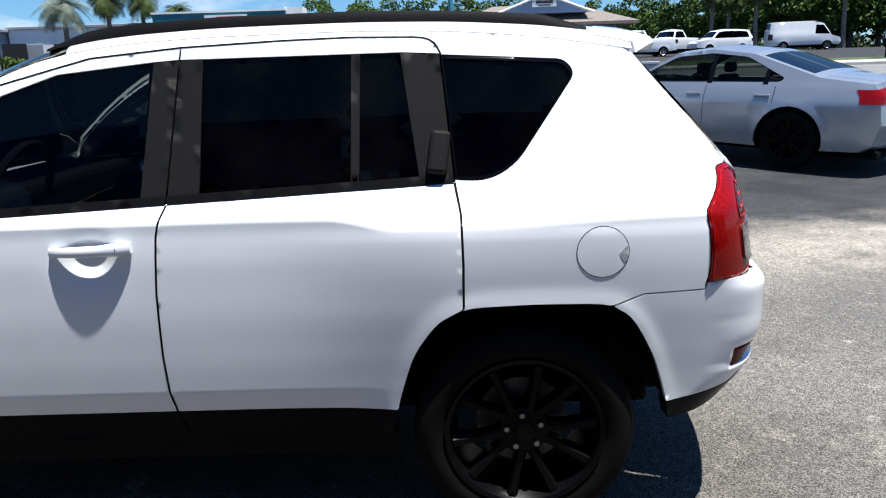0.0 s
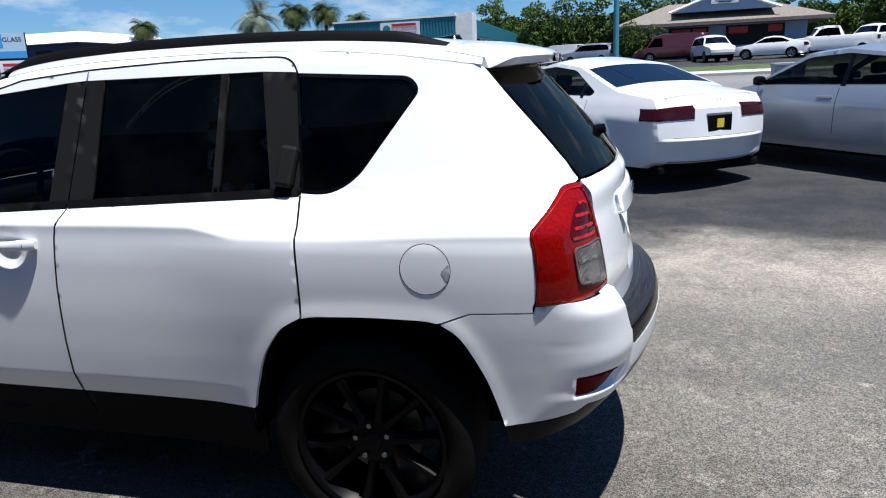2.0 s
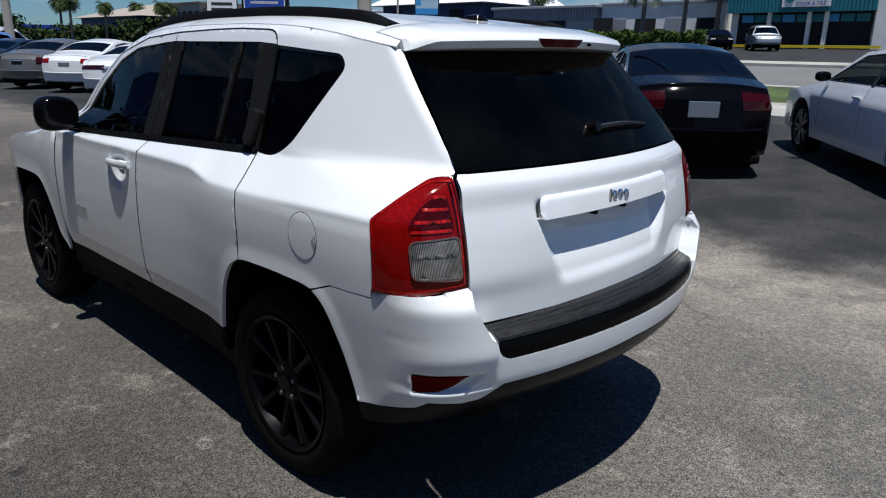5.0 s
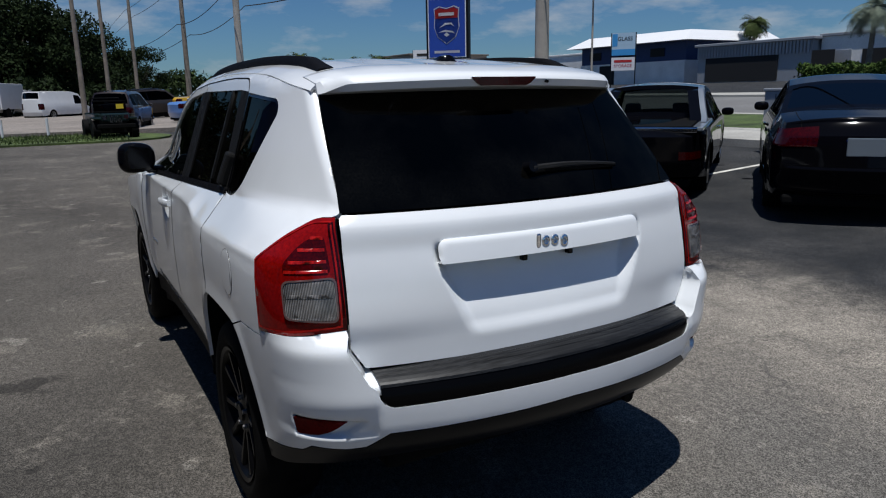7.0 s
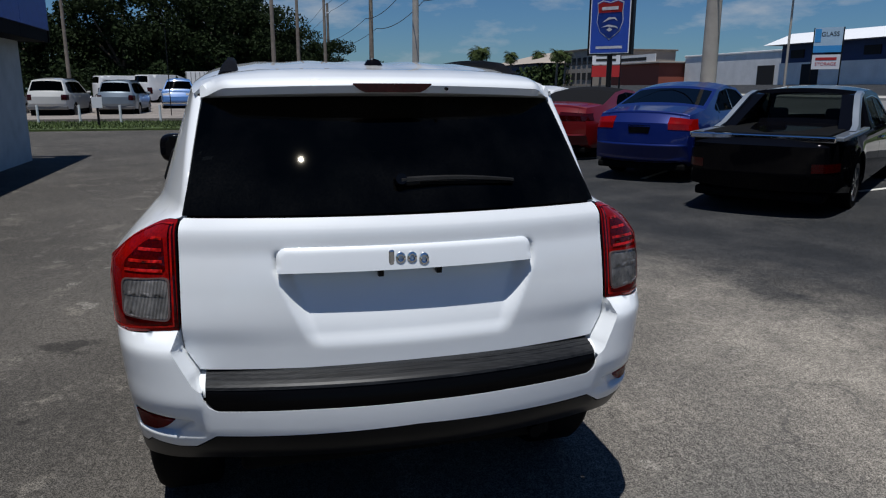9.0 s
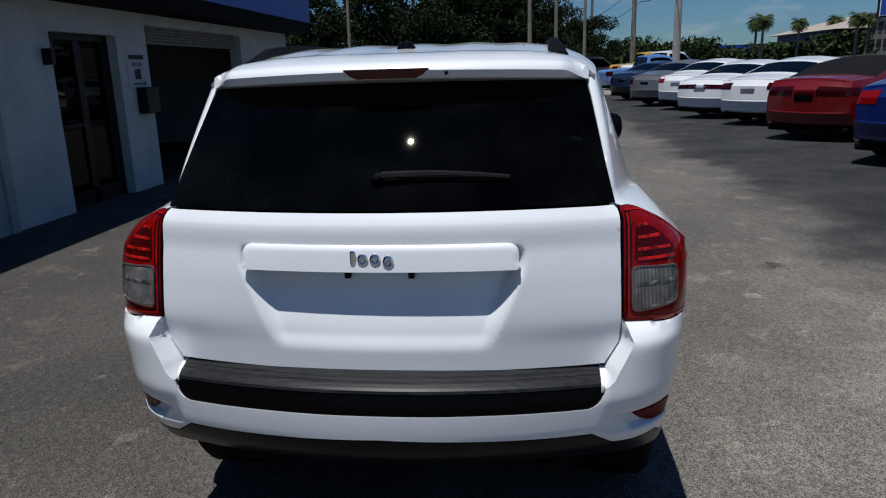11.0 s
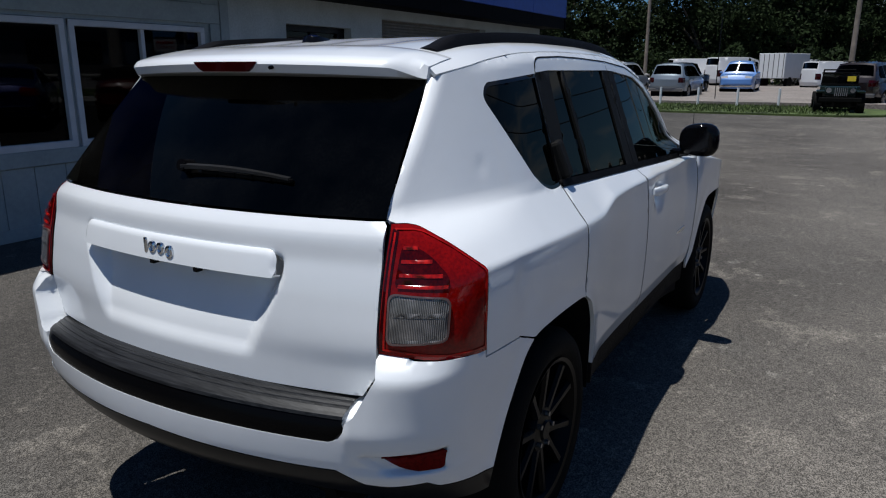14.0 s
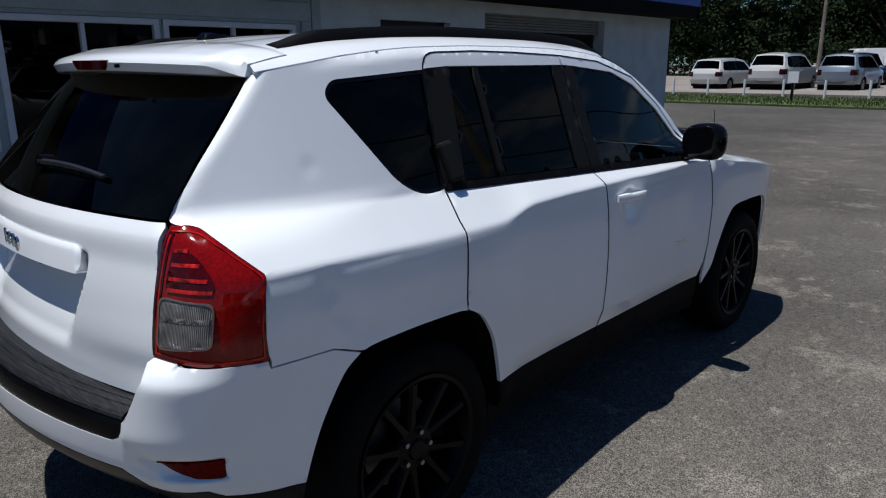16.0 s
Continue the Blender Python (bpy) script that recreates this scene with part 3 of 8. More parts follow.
def build_main_suv():
    car = empty("parked_suv", "white compact SUV with black roof rails and dark tinted glass", "suv")
    body = {}
    for sg in (-1, 1):
        W = wrapped(sg)
        seam_up = [(.070, .790), (.070, .923), (.066, 1.068), (.053, 1.150)]
        qwin = rounded([(.020, 1.521, .004), (.392, 1.497, .05), (.425, 1.455, .03), (.236, 1.196, .09), (.150, 1.150, .07), (.054, 1.155, .004)])
        # --- rear quarter with the rail over the doors and the front pillar
        top = [(x, float(edge_z(x))) for x in np.linspace(-1.93, .60, 130)]
        seam_roof = [(.022, 1.521), (.014, 1.541), (.004, 1.556), (-.012, 1.568), (-.032, 1.574), (-.060, 1.577), (-.252, 1.582), (-.458, 1.579), (-.768, 1.568), (-1.044, 1.545), (-1.327, 1.475), (-1.55, 1.345), (-1.90, 1.04)]
        pts = [on_side(seam_up), on_side(qwin[::-1][:-1]), on_side(seam_roof), on_side(top), on_rear([(.590, 1.512), (.600, 1.46), (.628, 1.30), (.655, 1.180), (.664, 1.174)]),
               lamp_outline()[:26][1:-1], on_side([(.780, .842), (.780, .826), (.60, .821), (.514, .790)]), on_side(curve(ARCH_POINTS, 4)[16:29][::-1])]
        poly = np.concatenate(pts)
        keep = [0]
        for i in range(1, len(poly)):
            if np.linalg.norm(poly[i] - poly[keep[-1]]) > .002:
                keep.append(i)
        zs = np.linspace(1.175, 1.53, 20)
        vc = corner(zs)[1]
        pillar_edge = [np.stack([vc + k, zs], 1) for k in (-.040, -.026, -.013, 0, .013, .026, .040)]
        panel("body_side", poly[keep], W, WHITE, car, step=.017, lip=.014, creases=crease_lines(.075, .76, on_side) + pillar_edge)
        # --- doors
        S = skin(sg)
        g = GAP
        rear_door = [(-.812 + g, belt(-.81)), (.049 - g, belt(.05)), (.065 - g, 1.068), (.068 - g, .923), (.066 - g, .788)] + curve([(.066 - g, .785), (.028, .768), (-.020, .734), (-.085, .642), (-.128, .520), (-.146, .452)], 5)[1:] + [(-.848 + g, .452), (-.856 + g, .53), (-.858 + g, .654), (-.850 + g, .854), (-.833 + g, 1.024)]
        d = panel("rear_door", rounded([(*p, .004) for p in rear_door]), S, WHITE, car, step=.018, lip=.014, creases=crease_lines(-.85, .07))
        body["rear_door"] = d
        front_door = [(-1.79, belt(-1.79)), (-.812 - g, belt(-.81)), (-.833 - g, 1.024), (-.850 - g, .854), (-.858 - g, .654), (-.856 - g, .53), (-.848 - g, .452), (-1.83, .452), (-1.86, .62), (-1.84, .84)]
        fd = panel("front_door", rounded([(*p, .004) for p in front_door]), S, WHITE, car, step=.016, lip=.014, creases=crease_lines(-1.86, -.81))
        # upper door frames
        panel("window_frame", [(-.772 + g, 1.530), (-.10, 1.531), (.020 - g, 1.524), (.011 - g, 1.540), (.001 - g, 1.553), (-.014 - g, 1.563), (-.034, 1.5695), (-.060, 1.572), (-.252, 1.577), (-.458, 1.574), (-.768 + g, 1.563)], S, WHITE, d, step=.013, lip=.006)
        panel("window_frame", [(-.772 - g, 1.530), (-.768 - g, 1.563), (-1.044, 1.540), (-1.327, 1.470), (-1.55, 1.338), (-1.86, 1.07), (-1.83, 1.07), (-1.53, 1.318), (-1.325, 1.440), (-1.147, 1.498), (-.86, 1.525)], S, WHITE, fd, step=.013, lip=.006)
        # rubber seals in the seams
        def seal(path, owner, width=.0032):
            p = dense(np.array(path, float), .02, closed=False)
            p = np.vstack([p, np.array(path[-1], float)])
            tn = np.gradient(p, axis=0)
            nn = np.stack([-tn[:, 1], tn[:, 0]], 1) / np.linalg.norm(tn, axis=1, keepdims=True) * width
            panel("seal", np.vstack([p + nn, (p - nn)[::-1]]), skin(sg, .0008), RUBBER, owner, step=.02, lip=0)
        seal([(-.812, belt(-.81)), (-.833, 1.024), (-.850, .854), (-.858, .654), (-.856, .53), (-.848, .452)], fd)
        seal([(.067, .80), (.069, .923), (.066, 1.068), (.051, 1.150)], d)
        seal([(.020, 1.522), (.011, 1.541), (.001, 1.555), (-.014, 1.566), (-.034, 1.572), (-.060, 1.5745), (-.252, 1.5795), (-.458, 1.5765), (-.768, 1.5655), (-1.044, 1.5425), (-1.327, 1.4725), (-1.55, 1.3415), (-1.88, 1.055)], d, .0026)
        seal([(-1.80, belt(-1.79)), (-1.845, .84), (-1.865, .62), (-1.84, .46)], fd)
        # glass
        B = skin(sg, -.008)
        panel("window", [(-.702, 1.530), (-.250, 1.531), (-.259, belt(-.25) + .026), (-.714, belt(-.71) + .026)], B, TINT, d, step=.03, lip=0)
        panel("window", [(-.224, 1.531), (-.103, 1.531), (-.054, belt(-.05) + .026), (-.234, belt(-.23) + .026)], B, TINT, d, step=.03, lip=0)
        panel("window", [(-.850, 1.524), (-1.147, 1.497), (-1.325, 1.440), (-1.53, 1.318), (-1.80, 1.095), (-1.76, belt(-1.76) + .026), (-.891, belt(-.89) + .026)], B, CLEAR, fd, step=.03, lip=0)
        panel("quarter_window", qwin, B, TINT, car, step=.03, lip=0)
        inner = (qwin - qwin.mean(0)) * np.array([.965, .93]) + qwin.mean(0)
        panel("window_seal", qwin, skin(sg, -.001), GLOSS_BLACK, car, step=.05, lip=.004, holes=[inner])
        # black pillar covers, divider bar and belt mouldings
        T = skin(sg, -.001)
        panel("pillar_cover", [(-.850, 1.528), (-.772 - g, 1.529), (-.812 - g, belt(-.81) + .024), (-.891, belt(-.89) + .024)], T, PILLAR_PLASTIC, fd, step=.025)
        panel("pillar_cover", [(-.772 + g, 1.529), (-.702, 1.530), (-.714, belt(-.71) + .024), (-.812 + g, belt(-.81) + .024)], T, PILLAR_PLASTIC, d, step=.025)
        panel("pillar_cover", [(-.103, 1.530), (.018 - g, 1.523), (.050 - g, belt(.05) + .024), (-.054, belt(-.05) + .024)], T, PILLAR_PLASTIC, d, step=.025)
        panel("divider_bar", [(-.250, 1.530), (-.224, 1.530), (-.234, belt(-.23) + .024), (-.259, belt(-.25) + .024)], skin(sg, .002), PILLAR_PLASTIC, d, step=.025)
        for a, b, owner in ((-1.78, -.812 - g, fd), (-.812 + g, .05 - g, d)):
            panel("belt_moulding", [(a, belt(a) + .001), (b, belt(b) + .001), (b, belt(b) + .026), (a, belt(a) + .026)], skin(sg, .006), BLACK_PLASTIC, owner, step=.03, lip=.016)
        # lower black cladding
        panel("sill_cladding", [(-1.84, .448), (-.848 - g, .448), (-.818 - g, .36), (-1.84, .34)], skin(sg, -.004), BLACK_PLASTIC, fd, step=.04)
        panel("sill_cladding", [(-.848 + g, .448), (-.147, .448), (-.166, .36), (-.818 + g, .36)], skin(sg, -.004), BLACK_PLASTIC, d, step=.04)
        panel("rocker", [(-1.90, .37), (-.15, .37), (-.15, .25), (-1.90, .25)], skin(sg, -.05), BLACK_PLASTIC, car, step=.06)
        # front wing and bumper side
        dx = AXLE_F - AXLE_R
        arch_f = [(x + dx, z) for x, z in ARCH]
        hood = [(x, float(edge_z(x))) for x in np.linspace(-1.93, -3.02, 14)]
        wing = [(-1.79 - g * 2, belt(-1.79)), (-1.84 - g * 2, .84), (-1.862 - g * 2, .62), (-1.88, .40)] + arch_f[::-1][1:] + [(-2.80, .33), (-3.02, .34)] + hood[::-1] + [(-1.86, 1.06)]
        panel("front_wing", wing, S, WHITE, car, step=.04)
        # wheel housings
        for ar in (ARCH, arch_f):
            va, fa = [], []
            a2 = dense(np.array([(ar[0][0], .34)] + list(ar) + [(ar[-1][0], .449)], float), .04, closed=False)
            for x, z in a2:
                va += [(x, sg * (float(side(x, max(z, .3))) - .012), z), (x, sg * .52, z)]
            for i in range(len(a2) - 1):
                fa.append((2 * i, 2 * i + 1, 2 * i + 3, 2 * i + 2))
            fa.append(tuple(range(1, 2 * len(a2), 2)))
            link_mesh("wheel_housing", va, fa, CAR_DARK, car, smooth=False)
        # door handle with lock
        y0 = sg * float(side(-1.03, .99))
        bm = bmesh.new()
        rings = []
        for t in np.linspace(0, 1, 15):
            x = -1.150 + .242 * t
            bow = math.sin(math.pi * (.04 + .92 * t)) ** .38
            dy, hz = .004 + .042 * bow, .010 + .007 * bow + .005 * float(ss(t, .62, .80)) * bow
            zc = .993 + (x + 1.03) * .03
            rings.append([bm.verts.new((x, y0 + sg * dy * ky - sg * .012, zc + hz * kz)) for ky, kz in ((.35, -.8), (.72, -1), (.92, -.8), (1, -.35), (1, .35), (.92, .8), (.72, 1), (.35, .8))])
        for r0, r1 in zip(rings, rings[1:]):
            for i in range(8):
                bm.faces.new((r0[i], r0[(i + 1) % 8], r1[(i + 1) % 8], r1[i]))
        bm.faces.new(rings[0])
        bm.faces.new(rings[-1])
        hd = part("door_handle", bm, WHITE, fd, smooth=True)
        if sg < 0:
            rod("lock", (-.954, y0 + sg * .0205, .996), (-.954, y0 + sg * .0255, .996), .011, .010, CHROME, hd, "round metal key lock", 16)
        # rear door handle hidden in the pillar
        yq = float(side(0, 1.23))
        bm = bmesh.new()
        add_box(bm, (-.030, -.026, -.066), (.030, .024, .066), .012)
        bmesh.ops.transform(bm, matrix=Matrix.Translation((.006, sg * yq, 1.235)) @ pose(0, 0, 0, sg * 20, 0, 0) @ pose(0, 0, 0, 0, 8, 0), verts=bm.verts)
        part("pillar_handle", bm, PILLAR_PLASTIC, d, "black upright pull handle")
        # mirror
        bm = bmesh.new()
        bmesh.ops.create_icosphere(bm, subdivisions=3, radius=1)
        for v in bm.verts:
            x, y, z = v.co
            x, y, z = (math.copysign(abs(c) ** .72, c) for c in (x, y, z))
            v.co = Vector((x * .070 * (1 - .25 * (y * sg)), y * .100, z * .086 * (1 + .08 * y * sg)))
            v.co.x = min(v.co.x, .045)
        bmesh.ops.transform(bm, matrix=Matrix.Translation((-1.62, sg * .905, 1.175)), verts=bm.verts)
        mi = part("door_mirror", bm, GLOSS_BLACK, car, "glossy black door mirror", smooth=True)
        bm = bmesh.new()
        add_box(bm, (-1.66, min(sg * .76, sg * .86), 1.085), (-1.60, max(sg * .76, sg * .86), 1.125), .012)
        part("mirror_arm", bm, GLOSS_BLACK, mi)
        # tail lamp
        panel("tail_lamp", lamp_outline(), wrapped(sg, .004), LENS_RED, car, "red tail lamp with clear reversing window", step=.02, lip=.03)
        lamp = car.children[-1]
        cl = rounded([(.694, .890, .02), (.842, .903, .02), (.838, 1.004, .025), (.690, 1.010, .02)])
        panel("reversing_window", cl, wrapped(sg, .0085), LENS_FLUTED, lamp, "clear fluted reversing lamp window", step=.015, lip=.006)
        for zb, wd in ((.962, .006), (.899, .004)):
            panel("lamp_bar", rounded([(.700, zb - wd, .003), (.832, zb - wd + .003, .003), (.830, zb + wd + .002, .003), (.698, zb + wd, .003)]), wrapped(sg, .0095), LENS_FLUTED, lamp, "pale reflector bar", step=.02, lip=.002)
        ring_out = (cl - cl.mean(0)) * np.array([1.05, 1.065]) + cl.mean(0)
        panel("window_bezel", ring_out, wrapped(sg, .0105), material("lamp_bezel", (.12, .075, .07), rough=.15, coat=.8) if "lamp_bezel" not in bpy.data.materials else bpy.data.materials["lamp_bezel"], lamp, step=.02, lip=.006, holes=[(cl - cl.mean(0)) * .985 + cl.mean(0)])
        panel("lamp_edge", rounded([(.672, .866, .004), (.688, .868, .004), (.690, 1.155, .004), (.673, 1.160, .004)]), wrapped(sg, .0058), LENS_DARK_RED, lamp, "dark inner edge", step=.02, lip=.001)
        panel("lamp_chamber", rounded([(.698, 1.028, .012), (.836, 1.030, .012), (.828, 1.056, .02), (.782, 1.098, .03), (.742, 1.120, .02), (.702, 1.122, .012)]), wrapped(sg, .0060), LENS_CHAMBER, lamp, "dark red inner chamber", step=.02, lip=.001)
        for z0, s1 in ((1.030, .830), (1.056, .812), (1.088, .782), (1.119, .742)):
            panel("lamp_rib", rounded([(.706, z0 - .0045, .001), (s1, z0 - .0035, .001), (s1, z0 + .005, .001), (.706, z0 + .004, .001)]), wrapped(sg, .0072), LENS_BRIGHT, lamp, "bright red rib", step=.02, lip=.001)
        lo = lamp_outline()
        mid = lo.mean(0)
        # Thin brighter ring paints the highlights along the lens edge.
        panel("lamp_outline_ring", (lo - mid) * .945 + mid, wrapped(sg, .0062), LENS_EDGE_GLINT, lamp, "bright red ring painted for the lens edge highlights", step=.02, lip=.001, holes=[(lo - mid) * .918 + mid])
        panel("lamp_gasket", (lo - lo.mean(0)) * np.array([1.018, 1.010]) + lo.mean(0), wrapped(sg, .0015), GLOSS_BLACK, lamp, step=.03, lip=.01, holes=[(lo - lo.mean(0)) * .985 + lo.mean(0)])
        # dark backing behind the pillars
        for x0, x1 in ((-.90, -.69), (-.11, .06)):
            panel("pillar_inner", [(x0, 1.10), (x1, 1.10), (x1 - .02, 1.55), (x0 + .03, 1.55)], skin(sg, -.025), CAR_DARK, car, step=.1, lip=0)
        # small chrome model letters as plain bars
        for k in range(7):
            xb, zb = -1.66 + k * .024, .690
            yb = sg * float(side(xb, zb))
            bm = bmesh.new()
            add_box(bm, (xb - .009, yb - .004, zb - .010), (xb + .009, yb + .004, zb + .010), .003)
            part("badge_bar", bm, CHROME, fd, "small chrome badge bar")
        # roof rail
        rail(car, sg)
    # --- fuel flap
    fx, fz, fr = .473, .951, .0745
    ring = np.array([(fx + fr * math.cos(a), fz + fr * math.sin(a)) for a in np.linspace(0, 2 * math.pi, 40, endpoint=False)])
    panel("fuel_flap", ring, skin(-1, .0012), WHITE, car, "round white fuel filler flap", step=.012, lip=.004)
    panel("flap_gap", (ring - (fx, fz)) * 1.030 + (fx, fz), skin(-1, .0008), GLOSS_BLACK, car, step=.012, lip=.002, holes=[(ring - (fx, fz)) * .99 + (fx, fz)])
    # Grey patch paints the shade of the finger notch.
    panel("finger_notch", rounded([(.520, .945, .004), (.545, .972, .01), (.546, .930, .01), (.535, .918, .004)]), skin(-1, .0020), material("shaded_notch", (.35, .36, .37), rough=.5), car.children[-2], step=.02, lip=.002)
    # --- tailgate
    def gate_shape(s, z):
        a = np.abs(s)
        half = .300 + .092 * np.clip((z - .80) / .225, 0, 1)
        mask = np.clip((half + .010 - a) / .044, 0, 1) * np.clip((z - .800) / .034, 0, 1)
        depth = .040 * ss(z, .80, .99) + .011
        mask = mask * ss(z, 1.085, 1.05)
        # a bevel runs along the top edge below the glass
        return -mask * depth + .010 * ss(z, 1.06, 1.142) * np.clip((1.176 - z) / .034, 0, 1)
    def glass_chart(s, z):
        t = (z - 1.18) / .35
        return .996 - .319 * t + .040 * t * (1 - t) - (.225 + .031 * t) * s * s, s, z
    gate = panel("tailgate", np.concatenate([on_rear([(-.650, 1.174), (.650, 1.174)]), on_rear([(.658, 1.165), (.664, .865), (.660, .80), (.622, .738)]), on_rear([(.60, .737), (-.60, .737)]), on_rear([(-.622, .738), (-.660, .80), (-.664, .865), (-.658, 1.165)])]), rear_chart(0, gate_shape), WHITE, car, "white tailgate with a recessed plate bay", step=.0095, lip=.014, creases=[[(-.66, z), (.66, z)] for z in (1.139, 1.146)])
    panel("rear_window", np.concatenate([on_rear([(-.648, 1.180), (.648, 1.180)]), on_rear([(.624, 1.30), (.597, 1.46), (.580, 1.53)]), on_rear([(.5, 1.53), (-.5, 1.53)]), on_rear([(-.580, 1.53), (-.597, 1.46), (-.624, 1.30)])]), glass_chart, TINT, gate, "dark tinted rear window", step=.022, lip=0)
    gl = rounded([(-.392, 1.022, .010), (.384, 1.022, .010), (.384, 1.092, .034), (-.392, 1.092, .034)], 7)
    def garnish_shape(a, z):
        d = distance(np.stack([a, z], 1), gl)
        return .016 - .008 * np.clip(1 - d / .011, 0, 1) ** 2 * (z > 1.034)
    garnish = panel("plate_garnish", gl, rear_chart(0, garnish_shape), WHITE, gate, "white bar with a chrome maker's badge", step=.009, lip=.034)
    # chrome badge as plain shapes
    for k, (c, hgt, wid) in enumerate(((-.064, .046, .016), (-.037, .036, .031), (-.003, .036, .031), (.033, .040, .031))):
        zc = 1.056 + (-.006 if k == 3 else .002 if k == 0 else 0)
        x0 = float(rear(c, zc)) + .015
        bm = bmesh.new()
        if k == 0:
            add_box(bm, (x0, c - wid / 2, zc - hgt / 2), (x0 + .007, c + wid / 2, zc + hgt / 2), .005)
        else:
            rows = []
            for a in np.linspace(0, 2 * math.pi, 22, endpoint=False):
                rows.append([bm.verts.new((x0 + dx, c + wid / 2 * r * math.cos(a), zc + hgt / 2 * r * math.sin(a))) for r, dx in ((1.0, 0), (.94, .006), (.62, .008), (.42, .006), (.38, 0))])
            for r0, r1 in zip(rows, rows[1:] + rows[:1]):
                for q in range(4):
                    bm.faces.new((r0[q], r1[q], r1[q + 1], r0[q + 1]))
        part("badge_shape", bm, CHROME, garnish, "chrome badge shape")
    for c in (-.09, .089):
        x0 = float(rear(c, 1.003)) - .045
        bm = bmesh.new()
        add_box(bm, (x0, c - .009, .993), (x0 + .022, c + .009, 1.015), .003)
        part("plate_clip", bm, GLOSS_BLACK, gate, "black plate clip")
    # wiper
    xw = float(rear(-.01, 1.267))
    wp = rod("wiper_pivot", (xw - .02, -.012, 1.262), (xw + .035, -.012, 1.275), .022, .017, GLOSS_BLACK, gate, seg=20)
    bm = bmesh.new()
    rings = []
    for t in np.linspace(0, 1, 9):
        v = -.012 + .37 * t
        z = 1.270 - .012 * t + .008 * math.sin(math.pi * t)
        x = float(rear(v, z)) + .034 - .014 * t
        hw = .009 - .004 * t
        rings.append([bm.verts.new((x + ax, v, z + az)) for ax, az in ((-.006, -hw), (.006, -hw * .6), (.006, hw * .6), (-.006, hw))])
    for r0, r1 in zip(rings, rings[1:]):
        for i in range(4):
            bm.faces.new((r0[i], r0[(i + 1) % 4], r1[(i + 1) % 4], r1[i]))
    bm.faces.new(rings[0]), bm.faces.new(rings[-1])
    arm = part("wiper_arm", bm, material("worn_black_metal", (.035, .035, .036), rough=.28, metal=.5, spots=.3), gate, smooth=True)
    bm = bmesh.new()
    for t in np.linspace(0, 1, 6)[:-1]:
        v = .05 + .31 * t
        z = 1.258 - .006 * t
        x = float(rear(v, z))
        add_box(bm, (x - .004, v, z - .005), (x + .010, v + .063, z + .005), .002)
    part("wiper_blade", bm, RUBBER, arm)
    # --- rear bumper
    half = [on_rear([(0, .574), (.475, .558), (.585, .556), (.645, .512), (.70, .507)]), on_side([(.956, .515), (.912, .492), (.690, .455)]), on_side(curve([(.690, .455), (.663, .548), (.632, .630), (.570, .738), (.512, .783)], 5)[1:] + [(.60, .816), (.783, .821), (.790, .846)]), on_rear([(.674, .861), (.690, .815), (.668, .765), (.642, .712)]), on_rear([(.618, .692), (.612, .668), (.600, .648), (.575, .637), (.3, .644), (0, .647)])]
    half = np.concatenate(half)
    k = [0]
    for i in range(1, len(half)):
        if np.linalg.norm(half[i] - half[k[-1]]) > .003:
            k.append(i)
    half = half[k]
    left = half[::-1] * (-1, 1)
    POCKET = rounded([(.884, .616, .012), (.760, .613, .02), (.636, .604, .006), (.700, .545, .025), (.872, .543, .014)])
    pocket_rows = [(POCKET - POCKET.mean(0)) * k + POCKET.mean(0) for k in (1.0, .91, .80)]
    def both(s, z):
        x, v, zz = shaped(*wrap(s, z))
        xe, ve_, _ = shaped(*wrap(s, z, True))
        a = np.abs(s)
        k = ss(a, .604, .630)
        x, v = x + (xe - x) * k, v + (ve_ - v) * k
        q = np.stack([a, z], 1)
        dish = -.020 * np.where(inside(q, POCKET), np.clip(distance(q, POCKET) / .011, 0, 1), 0)
        return x + dish, v, zz

    def on_bumper(sg, off):
        def f(s, z):
            x, v, zz = both(sg * np.abs(s), z)
            return x + off * .7, v + sg * off * .7, zz
        return f
    for sg in (-1, 1):
        panel("corner_filler", np.array([(.606, .748), (.70, .748), (.70, .865), (.650, .865)]), wrapped(sg, -.030), WHITE, car, "white inner corner of the bumper", step=.03, lip=0)
    for sg in (-1, 1):
        va = []
        for z in np.linspace(.692, .860, 16):
            e = float(np.interp(z, [.692, .712, .765, .815, .861], [.618, .642, .668, .690, .674]))
            b = float(np.interp(z, [.692, .738, .80, .861], [.612, .626, .663, .668]))
            x, v, _ = both(np.array([sg * e]), np.array([z]))
            va += [(float(x[0]) - .001, float(v[0]), z), (float(rear(b, max(z, .742))) - .012, sg * b, z)]
        link_mesh("corner_wall", va, [(2 * i, 2 * i + 1, 2 * i + 3, 2 * i + 2) for i in range(15)], WHITE, car, "white inner wall of the bumper corner")
    bumper = panel("rear_bumper", np.concatenate([half[1:-1], [(0.0, .647)], left[1:-1], [(0.0, .574)]]), both, WHITE, car, "white rear bumper", step=.013, lip=.016, creases=[[(sg * .626, z), (sg * 1.02, z)] for sg in (-1, 1) for z in (.828, .819, .811, .802, .690, .682, .674, .664, .650)] + [np.vstack([p, p[:1]]) * (sg, 1) for sg in (-1, 1) for p in pocket_rows])
    for sg in (-1, 1):
        rf = rounded([(.868, .606, .010), (.690, .602, .006), (.722, .570, .02), (.762, .553, .02), (.858, .551, .012)])
        panel("reflector", rf, on_bumper(sg, .010), REFLECTOR, car, "dark red bumper reflector", step=.02, lip=.02)
